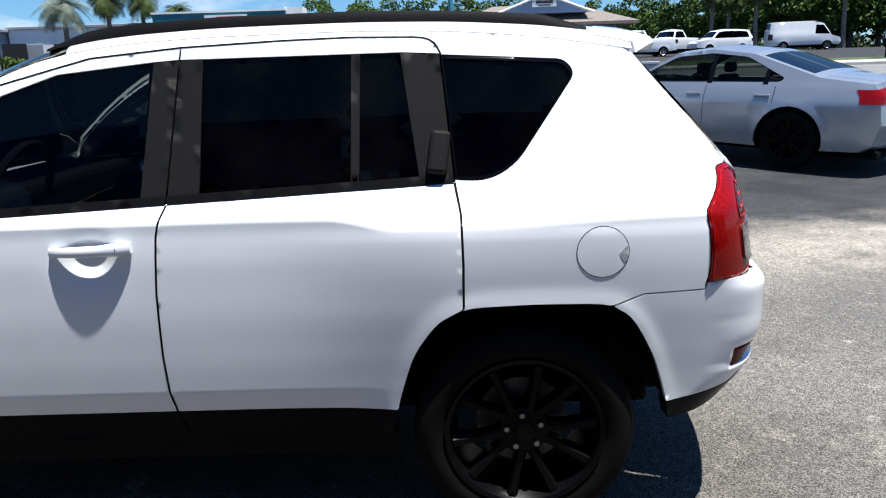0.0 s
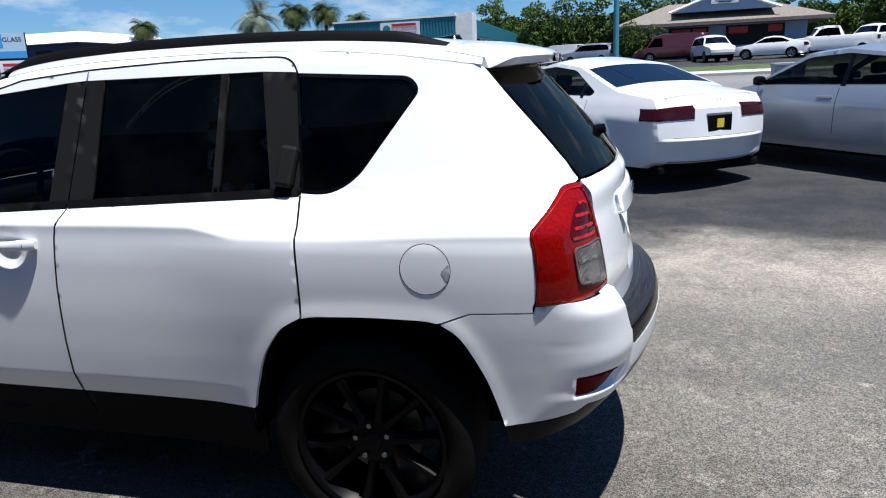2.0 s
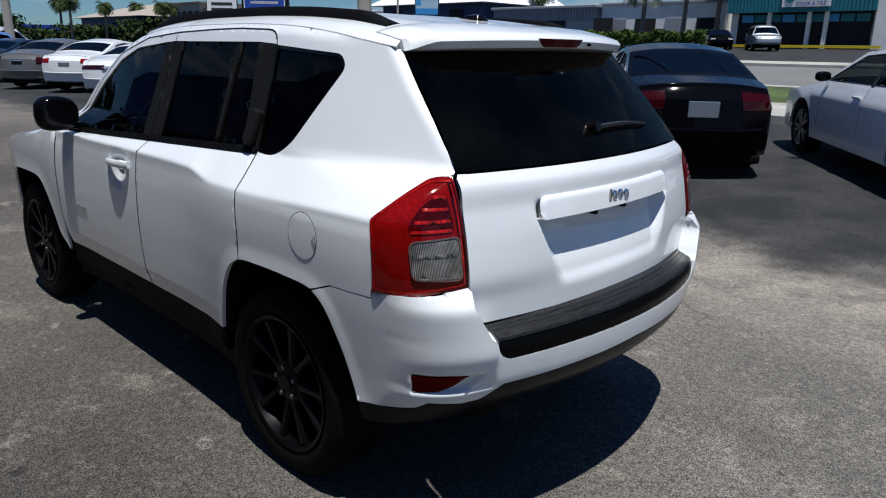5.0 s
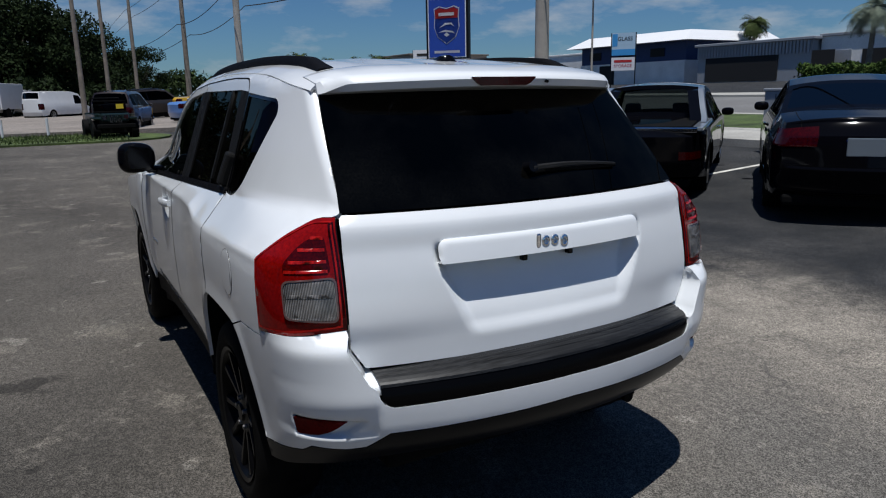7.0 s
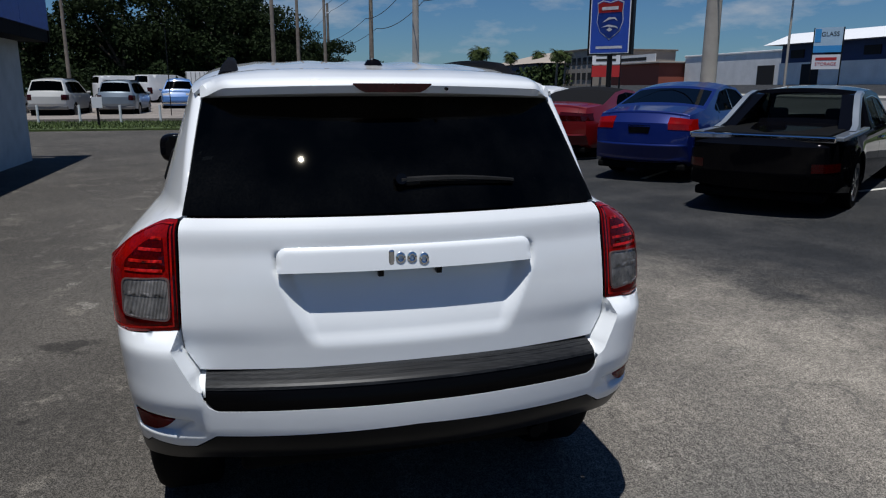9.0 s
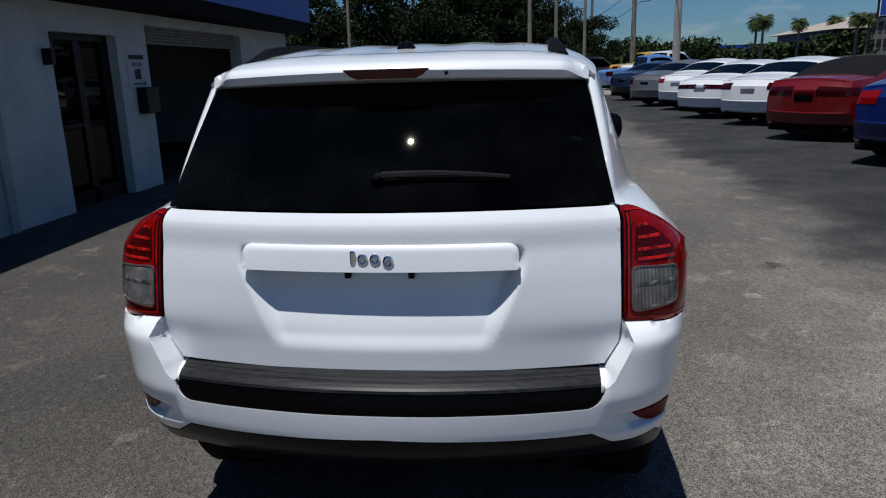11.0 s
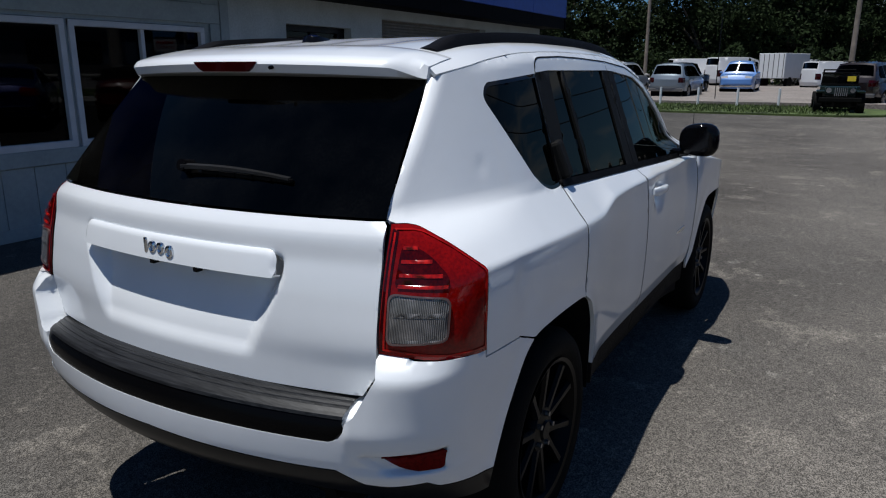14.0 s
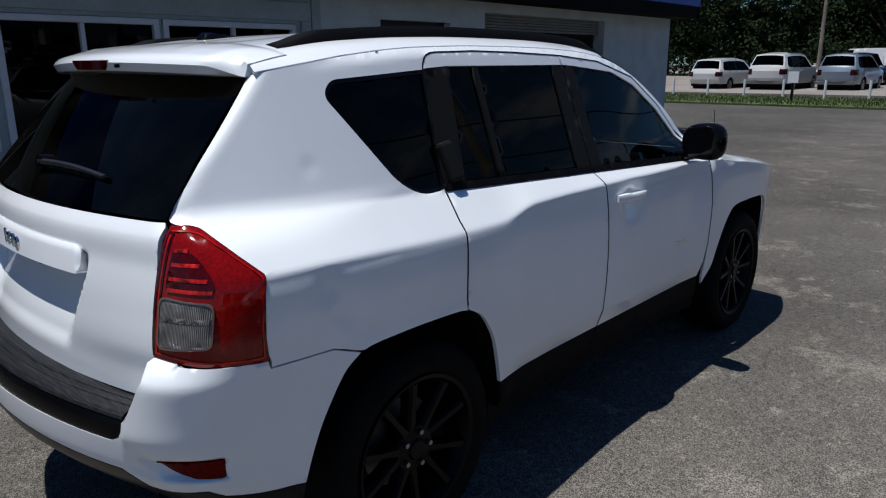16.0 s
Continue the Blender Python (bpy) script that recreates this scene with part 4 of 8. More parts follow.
    lowh = np.concatenate([on_rear([(0, .570), (.475, .554), (.585, .552), (.642, .508), (.70, .503)]), on_side([(.956, .511), (.912, .488), (.690, .451)]), on_side([(.700, .393), (.80, .405), (.90, .425)]), on_rear([(.60, .445), (.3, .462), (0, .468)])])
    k = [0]
    for i in range(1, len(lowh)):
        if np.linalg.norm(lowh[i] - lowh[k[-1]]) > .003:
            k.append(i)
    lowh = lowh[k]
    panel("valance", np.concatenate([lowh[1:-1], [(0.0, .468)], (lowh[::-1] * (-1, 1))[1:-1], [(0.0, .570)]]), both, material("satin_black_valance", (.005, .0055, .007), rough=.30, spec=.14, fine=.15, fine_scale=300), car, "satin black lower valance", step=.03, lip=.05)
    # white shelf round the ends of the step pad
    for sg in (-1, 1):
        va, fa = [], []
        ends = np.linspace(.598, .645, 6)
        for s in ends:
            x0 = 1.146 - .272 * s * s
            va += [(x0 + a, sg * s, z - .028 * s * s) for a, z in ((-.105, .737), (-.058, .731), (-.030, .720), (-.014, .708), (-.006, .698), (-.010, .680))]
        for i in range(5):
            fa += [(i * 6 + j, (i + 1) * 6 + j, (i + 1) * 6 + j + 1, i * 6 + j + 1) for j in range(5)]
        link_mesh("step_shelf_end", va, fa, WHITE, bumper, "white shelf at the end of the step pad")
    # step pad: ribbed shelf and black face
    prof = [(-.090, .742), (-.060, .738), (-.056, .7395), (-.048, .7365), (-.046, .734), (-.040, .7325), (-.038, .734), (-.030, .7305), (-.028, .728), (-.020, .7255), (-.018, .727), (-.006, .7205), (.001, .715), (.004, .707)]
    va, fa, n = [], [], len(prof)
    steps = np.linspace(-.607, .607, 60)
    for s in steps:
        x0 = 1.146 - .272 * s * s
        va += [(x0 + a, s, z - .028 * s * s) for a, z in prof]
    for i in range(len(steps) - 1):
        for j in range(n - 1):
            fa.append((i * n + j, (i + 1) * n + j, (i + 1) * n + j + 1, i * n + j + 1))
    pad = link_mesh("step_pad", va, fa, PAD_GREY, car, "ribbed grey bumper step pad", smooth=False)
    va, fa = [], []
    for s in steps:
        a = abs(s)
        zt, zb = .706 - .028 * s * s, float(np.interp(a, [0, .3, .560, .590, .602, .607], [.644, .641, .633, .640, .652, .664]))
        va += [(float(rear(s, min(z, .70))) + o, s, z) for z, o in ((zt, -.003), (zt - .004, -.001), ((zt + zb) / 2, .000), (zb + .004, -.001), (zb, -.003), (zb - .001, -.03))]
    for i in range(len(steps) - 1):
        for j in range(5):
            fa.append((i * 6 + j, (i + 1) * 6 + j, (i + 1) * 6 + j + 1, i * 6 + j + 1))
    link_mesh("step_face", va, fa, material("smooth_black_step", (.0022, .0022, .0025), rough=.22, spec=.07), pad, "glossy black step face")
    # the bumper's white edge behind the pad
    va = []
    for t in steps:
        x0 = 1.146 - .272 * t * t
        va += [(x0 + a, t, z - .028 * t * t) for a, z in ((-.108, .735), (-.099, .7465), (-.091, .7475), (-.089, .741))]
    link_mesh("shelf_edge", va, [(i * 4 + j, (i + 1) * 4 + j, (i + 1) * 4 + j + 1, i * 4 + j + 1) for i in range(len(steps) - 1) for j in range(3)], WHITE, bumper)
    # --- roof, spoiler, glass at the front, bonnet
    ve = lambda x: float(side(x, edge_z(x))) - .0015
    xs = np.linspace(-1.13, .605, 170)
    edge = [(x, -ve(x)) for x in xs] + [(.605, v) for v in np.linspace(-.57, .57, 15)] + [(x, ve(x)) for x in xs[::-1]] + [(-1.13 - .07 * (1 - (v / .62) ** 2), v) for v in np.linspace(.58, -.58, 9)]
    panel("roof", np.array(edge), roof_chart(), WHITE, car, step=.035, lip=.01)
    spoiler(car)
    xs = np.linspace(-1.93, -1.16, 12)
    panel("windscreen", np.array([(x, -ve(x) + .01) for x in xs] + [(-1.16 - .06 * (1 - (v / .6) ** 2), v) for v in np.linspace(-.55, .55, 9)] + [(x, ve(x) - .01) for x in xs[::-1]] + [(-1.93 - .10 * (1 - (v / .7) ** 2), v) for v in np.linspace(.6, -.6, 9)]), roof_chart(-.003), CLEAR, car, step=.08, lip=0)
    xs = np.linspace(-3.02, -1.98, 14)
    panel("bonnet", np.array([(x, -ve(x)) for x in xs] + [(-1.98 - .08 * (1 - (v / .7) ** 2), v) for v in np.linspace(-.65, .65, 9)] + [(x, ve(x)) for x in xs[::-1]] + [(-3.02 - .12 * (1 - (v / .6) ** 2), v) for v in np.linspace(.5, -.5, 9)]), roof_chart(.004), WHITE, car, step=.06, lip=.02)
    fr = [(-.68, .34), (.68, .34), (.68, .84), (-.68, .84)]
    panel("front_bumper", np.array(fr), lambda v, z: (-3.16 + .30 * np.abs(v) ** 2.2 + .06 * ss(z, .55, .84), v, z), WHITE, car, step=.06, centre=(0, 0, .8))
    # --- dark floor pan, cabin
    box("floor_pan", (-2.95, -.55, .30), (.72, .55, .38), CAR_DARK, car, bevel=.02)
    box("cabin_tub", (-1.85, -.775, .34), (-.2, .775, 1.06), CAR_DARK, car, bevel=.02)
    box("boot_tub", (-.2, -.53, .34), (.90, .53, .95), CAR_DARK, car, bevel=.02)
    box("boot_shelf", (-.2, -.72, .90), (.84, .72, 1.0), CAR_DARK, car, bevel=.02)
    rod("exhaust", (.60, .46, .36), (.93, .46, .372), .022, .022, CAR_DARK, car, "steel exhaust pipe", 16)
    for x, v in ((-1.05, -.37), (-1.05, .37), (-.25, -.40), (-.25, .40)):
        seat(car, x, v)
    box("dashboard", (-1.95, -.72, 1.0), (-1.55, .72, 1.10), SEAT, car, bevel=.03)
    lathe("steering_wheel", [(.175, -.012), (.19, -.012), (.195, 0), (.19, .012), (.175, .012), (.17, 0)], 28, Matrix.Translation((-1.50, -.37, 1.10)) @ pose(0, 0, 0, 0, 0, 90) @ pose(0, 0, 0, 22, 0, 0), SEAT, car)
    rod("mast_aerial", (-2.00, .80, 1.01), (-1.96, .80, 1.30), .003, .0015, GLOSS_BLACK, car, "thin black mast aerial", 6)
    # --- fin aerial
    bm = bmesh.new()
    rings = []
    for x, w, h in ((.28, .004, .004), (.32, .022, .014), (.37, .034, .026), (.40, .034, .028), (.415, .030, .004)):
        z0 = float(roof_z(x)) - .002
        rings.append([bm.verts.new((x, w * a, z0 + h * b)) for a, b in ((-1, 0), (-.6, .8), (0, 1), (.6, .8), (1, 0))])
    for r0, r1 in zip(rings, rings[1:]):
        for i in range(4):
            bm.faces.new((r0[i], r0[i + 1], r1[i + 1], r1[i]))
    bm.faces.new(rings[-1])
    part("roof_aerial", bm, GLOSS_BLACK, car, "small black roof aerial base", smooth=True)
    # --- wheels
    wheel = build_wheel("road_wheel")
    for x in (AXLE_R, AXLE_F):
        for sg in (-1, 1):
            w = copy_thing(wheel, pose(x, sg * .735, .352, 0, 12 * sg + 20 * x, 180 if sg > 0 else 0))
            w.parent = car
            for key in ("category",):
                if key in w:
                    del w[key]
    for o in list(wheel.children_recursive) + [wheel]:
        bpy.data.objects.remove(o)
    car.matrix_world = pose(.8, 2.845, 0, 0, 0, -.7) @ pose(-.8, 0, 0)
    return car


def lamp_outline():
    """Outline of a tail lamp in the body's chart: over the top, down the outer edge, along the bottom."""
    xc, vc = corner(np.array([1.045, .846]))
    o1, o2 = float(vc[0] + xc[0]) - .778, float(vc[1] + xc[1]) - .785
    # the first 26 points run over the top and down the outer edge
    head = dense(rounded([(.668, 1.169, 0), (.735, 1.166, .03), (.840, 1.122, .05), (o1, 1.056, .015), (o2, .846, 0)]), .02, closed=False)
    pick = head[np.linspace(0, len(head) - 1, 26).astype(int)]
    tail = np.array([(o2 - .004, .846), (o2 - .10, .848), (.80, .853), (.740, .858), (.672, .862), (.670, .95), (.669, 1.08)])
    return np.vstack([pick, tail])


def rail(car, sg):
    """Roof rail: a long bar on two swept feet."""
    bm = bmesh.new()
    rings = []
    for t in np.linspace(0, 1, 40):
        x = -1.22 + 1.70 * t
        v = .525 - .02 * t
        rc = roof_chart()(np.array([x]), np.array([v]))[2][0]
        end = min(t, 1 - t) * 1.70
        h = .026 * ss(end, -.02, .16) + .004
        gap = .003 * ss(end, .24, .30)
        w = .020 + .012 * ss(end, .25, .0)
        z0, z1 = rc - .006 + gap, rc + h
        rings.append([bm.verts.new((x, sg * (v + w * a), z0 + (z1 - z0) * b)) for a, b in ((-1, 0), (-.95, .7), (-.5, 1), (.4, 1), (.95, .6), (1.15, 0))])
    for r0, r1 in zip(rings, rings[1:]):
        for i in range(6):
            bm.faces.new((r0[i], r0[(i + 1) % 6], r1[(i + 1) % 6], r1[i]))
    bm.faces.new(rings[0])
    bm.faces.new(rings[-1])
    part("roof_rail", bm, BLACK_PLASTIC, car, "black plastic roof rail", smooth=True)


def spoiler(car):
    """Roof spoiler over the rear window, with the third brake lamp in its edge."""
    va, fa = [], []
    vs = np.concatenate([np.linspace(-.594, -.50, 10), np.linspace(-.48, .48, 41), np.linspace(.50, .594, 10)])
    for v in vs:
        u = abs(v) / .594
        xt = .775 - .30 * v * v - .050 * float(ss(u, .84, 1.0))
        x0 = .48 + .06 * (1 - u * u)
        rc = roof_chart()
        za = lambda x: float(rc(np.array([x]), np.array([abs(v)]))[2][0])
        ze = 1.562 - .014 * u * u - .026 * float(ss(u, .86, 1.0))
        ring = [(x0, za(x0) - .004)]
        for t in (.08, .25, .45, .65, .82, .94):
            x = x0 + (xt - x0) * t
            z = za(x0) * (1 - t) + (ze + .003) * t + .010 * math.sin(math.pi * t)
            ring.append((x, max(z, za(min(x, .605)) + .003) if x < .62 else z))
        lo = 1.519 - .010 * u * u
        th = 1 - .70 * float(ss(u, .86, 1.0))
        ring += [(xt, ze - .005), (xt + .004, ze - .013), (xt - .008, ze - .036 * th), (xt - .025, ze - .041 * th), (float(rear(v, 1.522)) + .02, lo), (float(rear(v, 1.522)) - .02, lo - .012), (x0, za(x0) - .07)]
        va += [(x, v, z) for x, z in ring]
    n = len(ring)
    for i in range(len(vs) - 1):
        for j in range(n):
            fa.append((i * n + j, i * n + (j + 1) % n, (i + 1) * n + (j + 1) % n, (i + 1) * n + j))
    fa += [tuple(range(n)), tuple(range((len(vs) - 1) * n, len(vs) * n))[::-1]]
    me = bpy.data.meshes.new("tmp")
    me.from_pydata(va, [], fa)
    bm = bmesh.new()
    bm.from_mesh(me)
    bpy.data.meshes.remove(me)
    sp = part("spoiler", bm, WHITE, car, "white roof spoiler", smooth=True)
    va, fa = [], []
    for v in np.linspace(-.128, .124, 14):
        xt = .775 - .30 * v * v + .0065
        e = 1 - abs(v + .002) / .128
        lo = 1.553 - .026 * min(1, e * 4)
        va += [(xt, v, 1.555), (xt, v, lo), (xt - .02, v, 1.555), (xt - .02, v, lo)]
    for i in range(13):
        a, b = 4 * i, 4 * i + 4
        fa += [(a, b, b + 1, a + 1), (a, a + 2, b + 2, b), (a + 1, b + 1, b + 3, a + 3)]
    link_mesh("brake_lamp", va, fa, LENS_DARK_RED, sp, "dark red high brake lamp", smooth=False)
    rod("washer_jet", (.765, .175, 1.540), (.777, .175, 1.538), .006, .005, GLOSS_BLACK, sp, seg=10)


def seat(car, x, v):
    bm = bmesh.new()
    add_box(bm, (x - .02, v - .23, .85), (x + .12, v + .23, 1.18), .04)
    add_box(bm, (x + .03, v - .13, 1.20), (x + .12, v + .13, 1.36), .04)
    add_box(bm, (x + .06, v - .06, 1.15), (x + .08, v - .04, 1.25))
    add_box(bm, (x + .06, v + .04, 1.15), (x + .08, v + .06, 1.25))
    part("seat", bm, SEAT, car, "dark cloth seat with headrest")


build_main_suv()

# ---- ground: level lot, rising gently to the street ----
SLOPE, LEVEL_TO = 0.035, 6.0
STAINS = ((-1.47, 1.27, .16), (-.43, 1.30, .035), (-2.6, 5.2, .10))


def lie(y):
    return 0.0 if y < LEVEL_TO else SLOPE * (y - LEVEL_TO) if y < 62 else SLOPE * (62 - LEVEL_TO)


def ground_material():
    """Old pale asphalt with aggregate, a darker resurfaced strip along the parking row, sandy drift where they meet, oil stains."""
    m = bpy.data.materials.new("worn_asphalt")
    m.use_nodes = True
    nt = m.node_tree
    N, L = nt.nodes.new, nt.links.new
    b = nt.nodes["Principled BSDF"]
    b.inputs["Roughness"].default_value = 0.88
    b.inputs["Specular IOR Level"].default_value = 0.3
    geo = N("ShaderNodeNewGeometry")
    sep = N("ShaderNodeSeparateXYZ")
    L(geo.outputs["Position"], sep.inputs[0])

    def noise_of(sc, detail=3.0, rough=0.6):
        n = N("ShaderNodeTexNoise")
        n.inputs["Scale"].default_value, n.inputs["Detail"].default_value, n.inputs["Roughness"].default_value = sc, detail, rough
        L(geo.outputs["Position"], n.inputs["Vector"])
        return n.outputs["Fac"]

    def ramp(src, a, b_, lo=0.0, hi=1.0):
        r = N("ShaderNodeMapRange")
        r.interpolation_type = "SMOOTHSTEP"
        for k, v in (("From Min", a), ("From Max", b_), ("To Min", lo), ("To Max", hi)):
            r.inputs[k].default_value = v
        L(src, r.inputs["Value"])
        return r.outputs["Result"]

    def math_of(op, a, b_):
        n = N("ShaderNodeMath")
        n.operation = op
        for i, v in enumerate((a, b_)):
            if isinstance(v, (int, float)):
                n.inputs[i].default_value = v
            else:
                L(v, n.inputs[i])
        return n.outputs[0]

    def mix(fac, a, b_, blend="MIX"):
        n = N("ShaderNodeMix")
        n.data_type, n.blend_type = "RGBA", blend
        for key, v in (("Factor", fac), ("A", a), ("B", b_)):
            if isinstance(v, (int, float)):
                n.inputs[key].default_value = v
            elif isinstance(v, tuple):
                n.inputs[key].default_value = (*v, 1)
            else:
                L(v, n.inputs[key])
        return n.outputs["Result"]

    wob = noise_of(0.45, 4.0)
    y = math_of("ADD", sep.outputs["Y"], ramp(wob, 0.2, 0.8, -0.7, 0.7))
    stalls = ramp(y, 5.6, 6.5)
    drift = math_of("MULTIPLY", ramp(y, 3.9, 5.6), ramp(y, 7.0, 5.8))
    # the sand lies thickest behind the car and thins out along the lane
    sandy = ramp(sep.outputs["X"], -4.0, 0.8, 0.12, 1.0)
    drift = math_of("MULTIPLY", drift, sandy)
    big = ramp(noise_of(0.35, 5.0), 0.3, 0.7)
    old = mix(big, (0.056, 0.052, 0.047), (0.108, 0.100, 0.090))
    # the strip behind the row is bleached and sandy
    old = mix(math_of("MULTIPLY", math_of("MULTIPLY", ramp(y, 2.4, 4.2), 0.65), sandy), old, mix(big, (0.115, 0.105, 0.093), (0.165, 0.152, 0.134)))
    old = mix(math_of("MULTIPLY", ramp(sep.outputs["Y"], 3.2, 4.6), 0.33), old, mix(big, (0.105, 0.099, 0.092), (0.150, 0.142, 0.132)))
    # paler worn apron behind the car
    far = N("ShaderNodeVectorMath")
    far.operation = "DISTANCE"
    L(geo.outputs["Position"], far.inputs[0])
    far.inputs[1].default_value = (4.6, 3.4, 0)
    worn = ramp(math_of("ADD", far.outputs["Value"], ramp(wob, 0.2, 0.8, -1.2, 1.2)), 4.6, 2.6)
    old = mix(worn, old, mix(big, (0.104, 0.100, 0.093), (0.152, 0.145, 0.133)))
    patches = ramp(noise_of(1.9, 5.0, 0.72), 0.55, 0.63)
    old = mix(math_of("MULTIPLY", patches, 0.40), old, (0.22, 0.203, 0.178))
    # small pale worn spots with soft rims
    spots = ramp(noise_of(3.6, 3.0, 0.5), 0.665, 0.70)
    old = mix(math_of("MULTIPLY", spots, 0.42), old, (0.30, 0.285, 0.26))
    flecks = ramp(noise_of(6.5, 6.0, 0.75), 0.56, 0.70)
    old = mix(math_of("MULTIPLY", flecks, 0.28), old, (0.25, 0.235, 0.21))
    dark = ramp(noise_of(0.9, 5.0, 0.7), 0.54, 0.68)
    old = mix(math_of("MULTIPLY", dark, 0.55), old, (0.075, 0.072, 0.068))
    # the lane turns darker towards the building
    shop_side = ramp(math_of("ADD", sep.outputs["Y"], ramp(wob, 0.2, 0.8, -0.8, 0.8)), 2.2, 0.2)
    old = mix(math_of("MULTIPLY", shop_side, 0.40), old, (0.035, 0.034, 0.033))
    new_top = mix(ramp(noise_of(1.1, 5.0), 0.35, 0.7), (0.017, 0.019, 0.022), (0.040, 0.041, 0.043))
    col = mix(stalls, old, new_top)
    col = mix(math_of("MULTIPLY", math_of("MULTIPLY", drift, ramp(noise_of(2.3, 6.0, 0.75), 0.22, 0.66)), 0.58), col, (0.40, 0.365, 0.315))
    # oil stains
    for sx, sy, r in STAINS:
        far = N("ShaderNodeVectorMath")
        far.operation = "DISTANCE"
        L(geo.outputs["Position"], far.inputs[0])
        far.inputs[1].default_value = (sx, sy, 0)
        d = math_of("ADD", far.outputs["Value"], ramp(noise_of(7.0, 4.0), 0.3, 0.7, -r * .6, r * .6))
        col = mix(math_of("MULTIPLY", ramp(d, r, r * .4), 0.72), col, (0.018, 0.017, 0.016))
    # stones
    v = N("ShaderNodeTexVoronoi")
    v.inputs["Scale"].default_value = 235.0
    L(geo.outputs["Position"], v.inputs["Vector"])
    stone = N("ShaderNodeSeparateColor")
    L(v.outputs["Color"], stone.inputs[0])
    col = mix(1.0, col, ramp(stone.outputs[0], 0.1, 0.98, 0.38, 1.72), "MULTIPLY")
    col = mix(1.0, col, ramp(noise_of(26.0, 4.0, 0.7), 0.3, 0.7, 0.78, 1.22), "MULTIPLY")
    # thin cracks
    w = N("ShaderNodeTexVoronoi")
    w.feature = "DISTANCE_TO_EDGE"
    w.inputs["Scale"].default_value = 0.55
    bend = N("ShaderNodeVectorMath")
    bend.operation = "ADD"
    wn2 = N("ShaderNodeTexNoise")
    wn2.inputs["Scale"].default_value = 1.8
    L(geo.outputs["Position"], wn2.inputs["Vector"])
    L(geo.outputs["Position"], bend.inputs[0])
    L(wn2.outputs["Color"], bend.inputs[1])
    L(bend.outputs[0], w.inputs["Vector"])
    crack = math_of("MULTIPLY", ramp(w.outputs["Distance"], 0.008, 0.0), ramp(noise_of(0.3), 0.5, 0.6))
    col = mix(math_of("MULTIPLY", crack, 0.55), col, (0.05, 0.05, 0.05))
    col = mix(1.0, col, (1.02, 1.0, 0.970), "MULTIPLY")
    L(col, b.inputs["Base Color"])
    bp = N("ShaderNodeBump")
    bp.inputs["Strength"].default_value, bp.inputs["Distance"].default_value = 0.7, 0.006
    L(math_of("ADD", math_of("MULTIPLY", v.outputs["Distance"], 0.7), noise_of(60.0, 3.0)), bp.inputs["Height"])
    L(bp.outputs["Normal"], b.inputs["Normal"])
    return m


CONCRETE = material("pale_concrete", (0.36, 0.35, 0.32), rough=0.9, spots=0.2, spot_scale=0.8, fine=0.15, fine_scale=30, bump=0.2)
ROAD = material("road_asphalt", (0.15, 0.148, 0.145), rough=0.9, spots=0.15, spot_scale=0.3, fine=0.2, fine_scale=30)
GRASS = material("dry_lawn", (0.052, 0.078, 0.019), rough=0.95, spots=0.45, spot_scale=1.2, fine=0.4, fine_scale=20)
GRAVEL = material("pale_gravel", (0.21, 0.185, 0.165), rough=0.95, spots=0.2, spot_scale=0.4, fine=0.35, fine_scale=12)
LINE = material("worn_line_paint", (0.55, 0.54, 0.50), rough=0.8, spots=0.35, spot_scale=5)

xs = (-260, -60, 60, 260)
ys = (-200, -20, 0, 6, 14, 62, 500)
verts = [(x, y, lie(y)) for y in ys for x in xs]
faces = [(j * 4 + i, j * 4 + i + 1, j * 4 + i + 5, j * 4 + i + 4) for j in range(6) for i in range(3)]
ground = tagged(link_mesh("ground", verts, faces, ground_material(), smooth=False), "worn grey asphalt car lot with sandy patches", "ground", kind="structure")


def strip(name, x0, x1, y0, y1, h, mat, label, category, kind="structure"):
    """A slab that follows the rise of the ground."""
    e = 0.25
    ob = link_mesh(name, [(x0, y0, lie(y0) - e), (x1, y0, lie(y0) - e), (x1, y1, lie(y1) - e), (x0, y1, lie(y1) - e), (x0, y0, lie(y0) + h), (x1, y0, lie(y0) + h), (x1, y1, lie(y1) + h), (x0, y1, lie(y1) + h)],
                   [(4, 5, 6, 7), (0, 1, 5, 4), (1, 2, 6, 5), (2, 3, 7, 6), (3, 0, 4, 7)], mat, smooth=False)
    return tagged(ob, label, category, kind=kind)


strip("kerb", -200, 200, 14.2, 14.4, .15, CONCRETE, "pale concrete kerb along the parking row", "kerb")
strip("pavement", -200, 200, 14.404, 16.6, .146, CONCRETE, "pale concrete pavement beside the street", "pavement")
strip("verge", -200, 200, 16.604, 20.8, .14, GRASS, "mown grass verge along the street", "grass")
strip("kerb", -200, 200, 20.804, 21.3, .15, CONCRETE, "pale concrete street kerb", "kerb")
strip("road", -250, 250, 21.304, 33.0, .03, ROAD, "grey asphalt street", "road")
strip("kerb", -200, 200, 33.004, 33.4, .15, CONCRETE, "pale concrete street kerb", "kerb")
strip("pavement", -200, 200, 33.404, 35.5, .146, CONCRETE, "pale concrete pavement across the street", "pavement")
strip("verge", -1.0, 16, 35.6, 42.0, .12, GRASS, "mown lawn across the street", "grass")
strip("verge", 16, 120, 35.6, 39.0, .12, GRASS, "mown lawn across the street", "grass")
strip("gravel_lot", -120, -30.0, -60, 12, .02, GRAVEL, "pale gravel storage lot", "gravel")
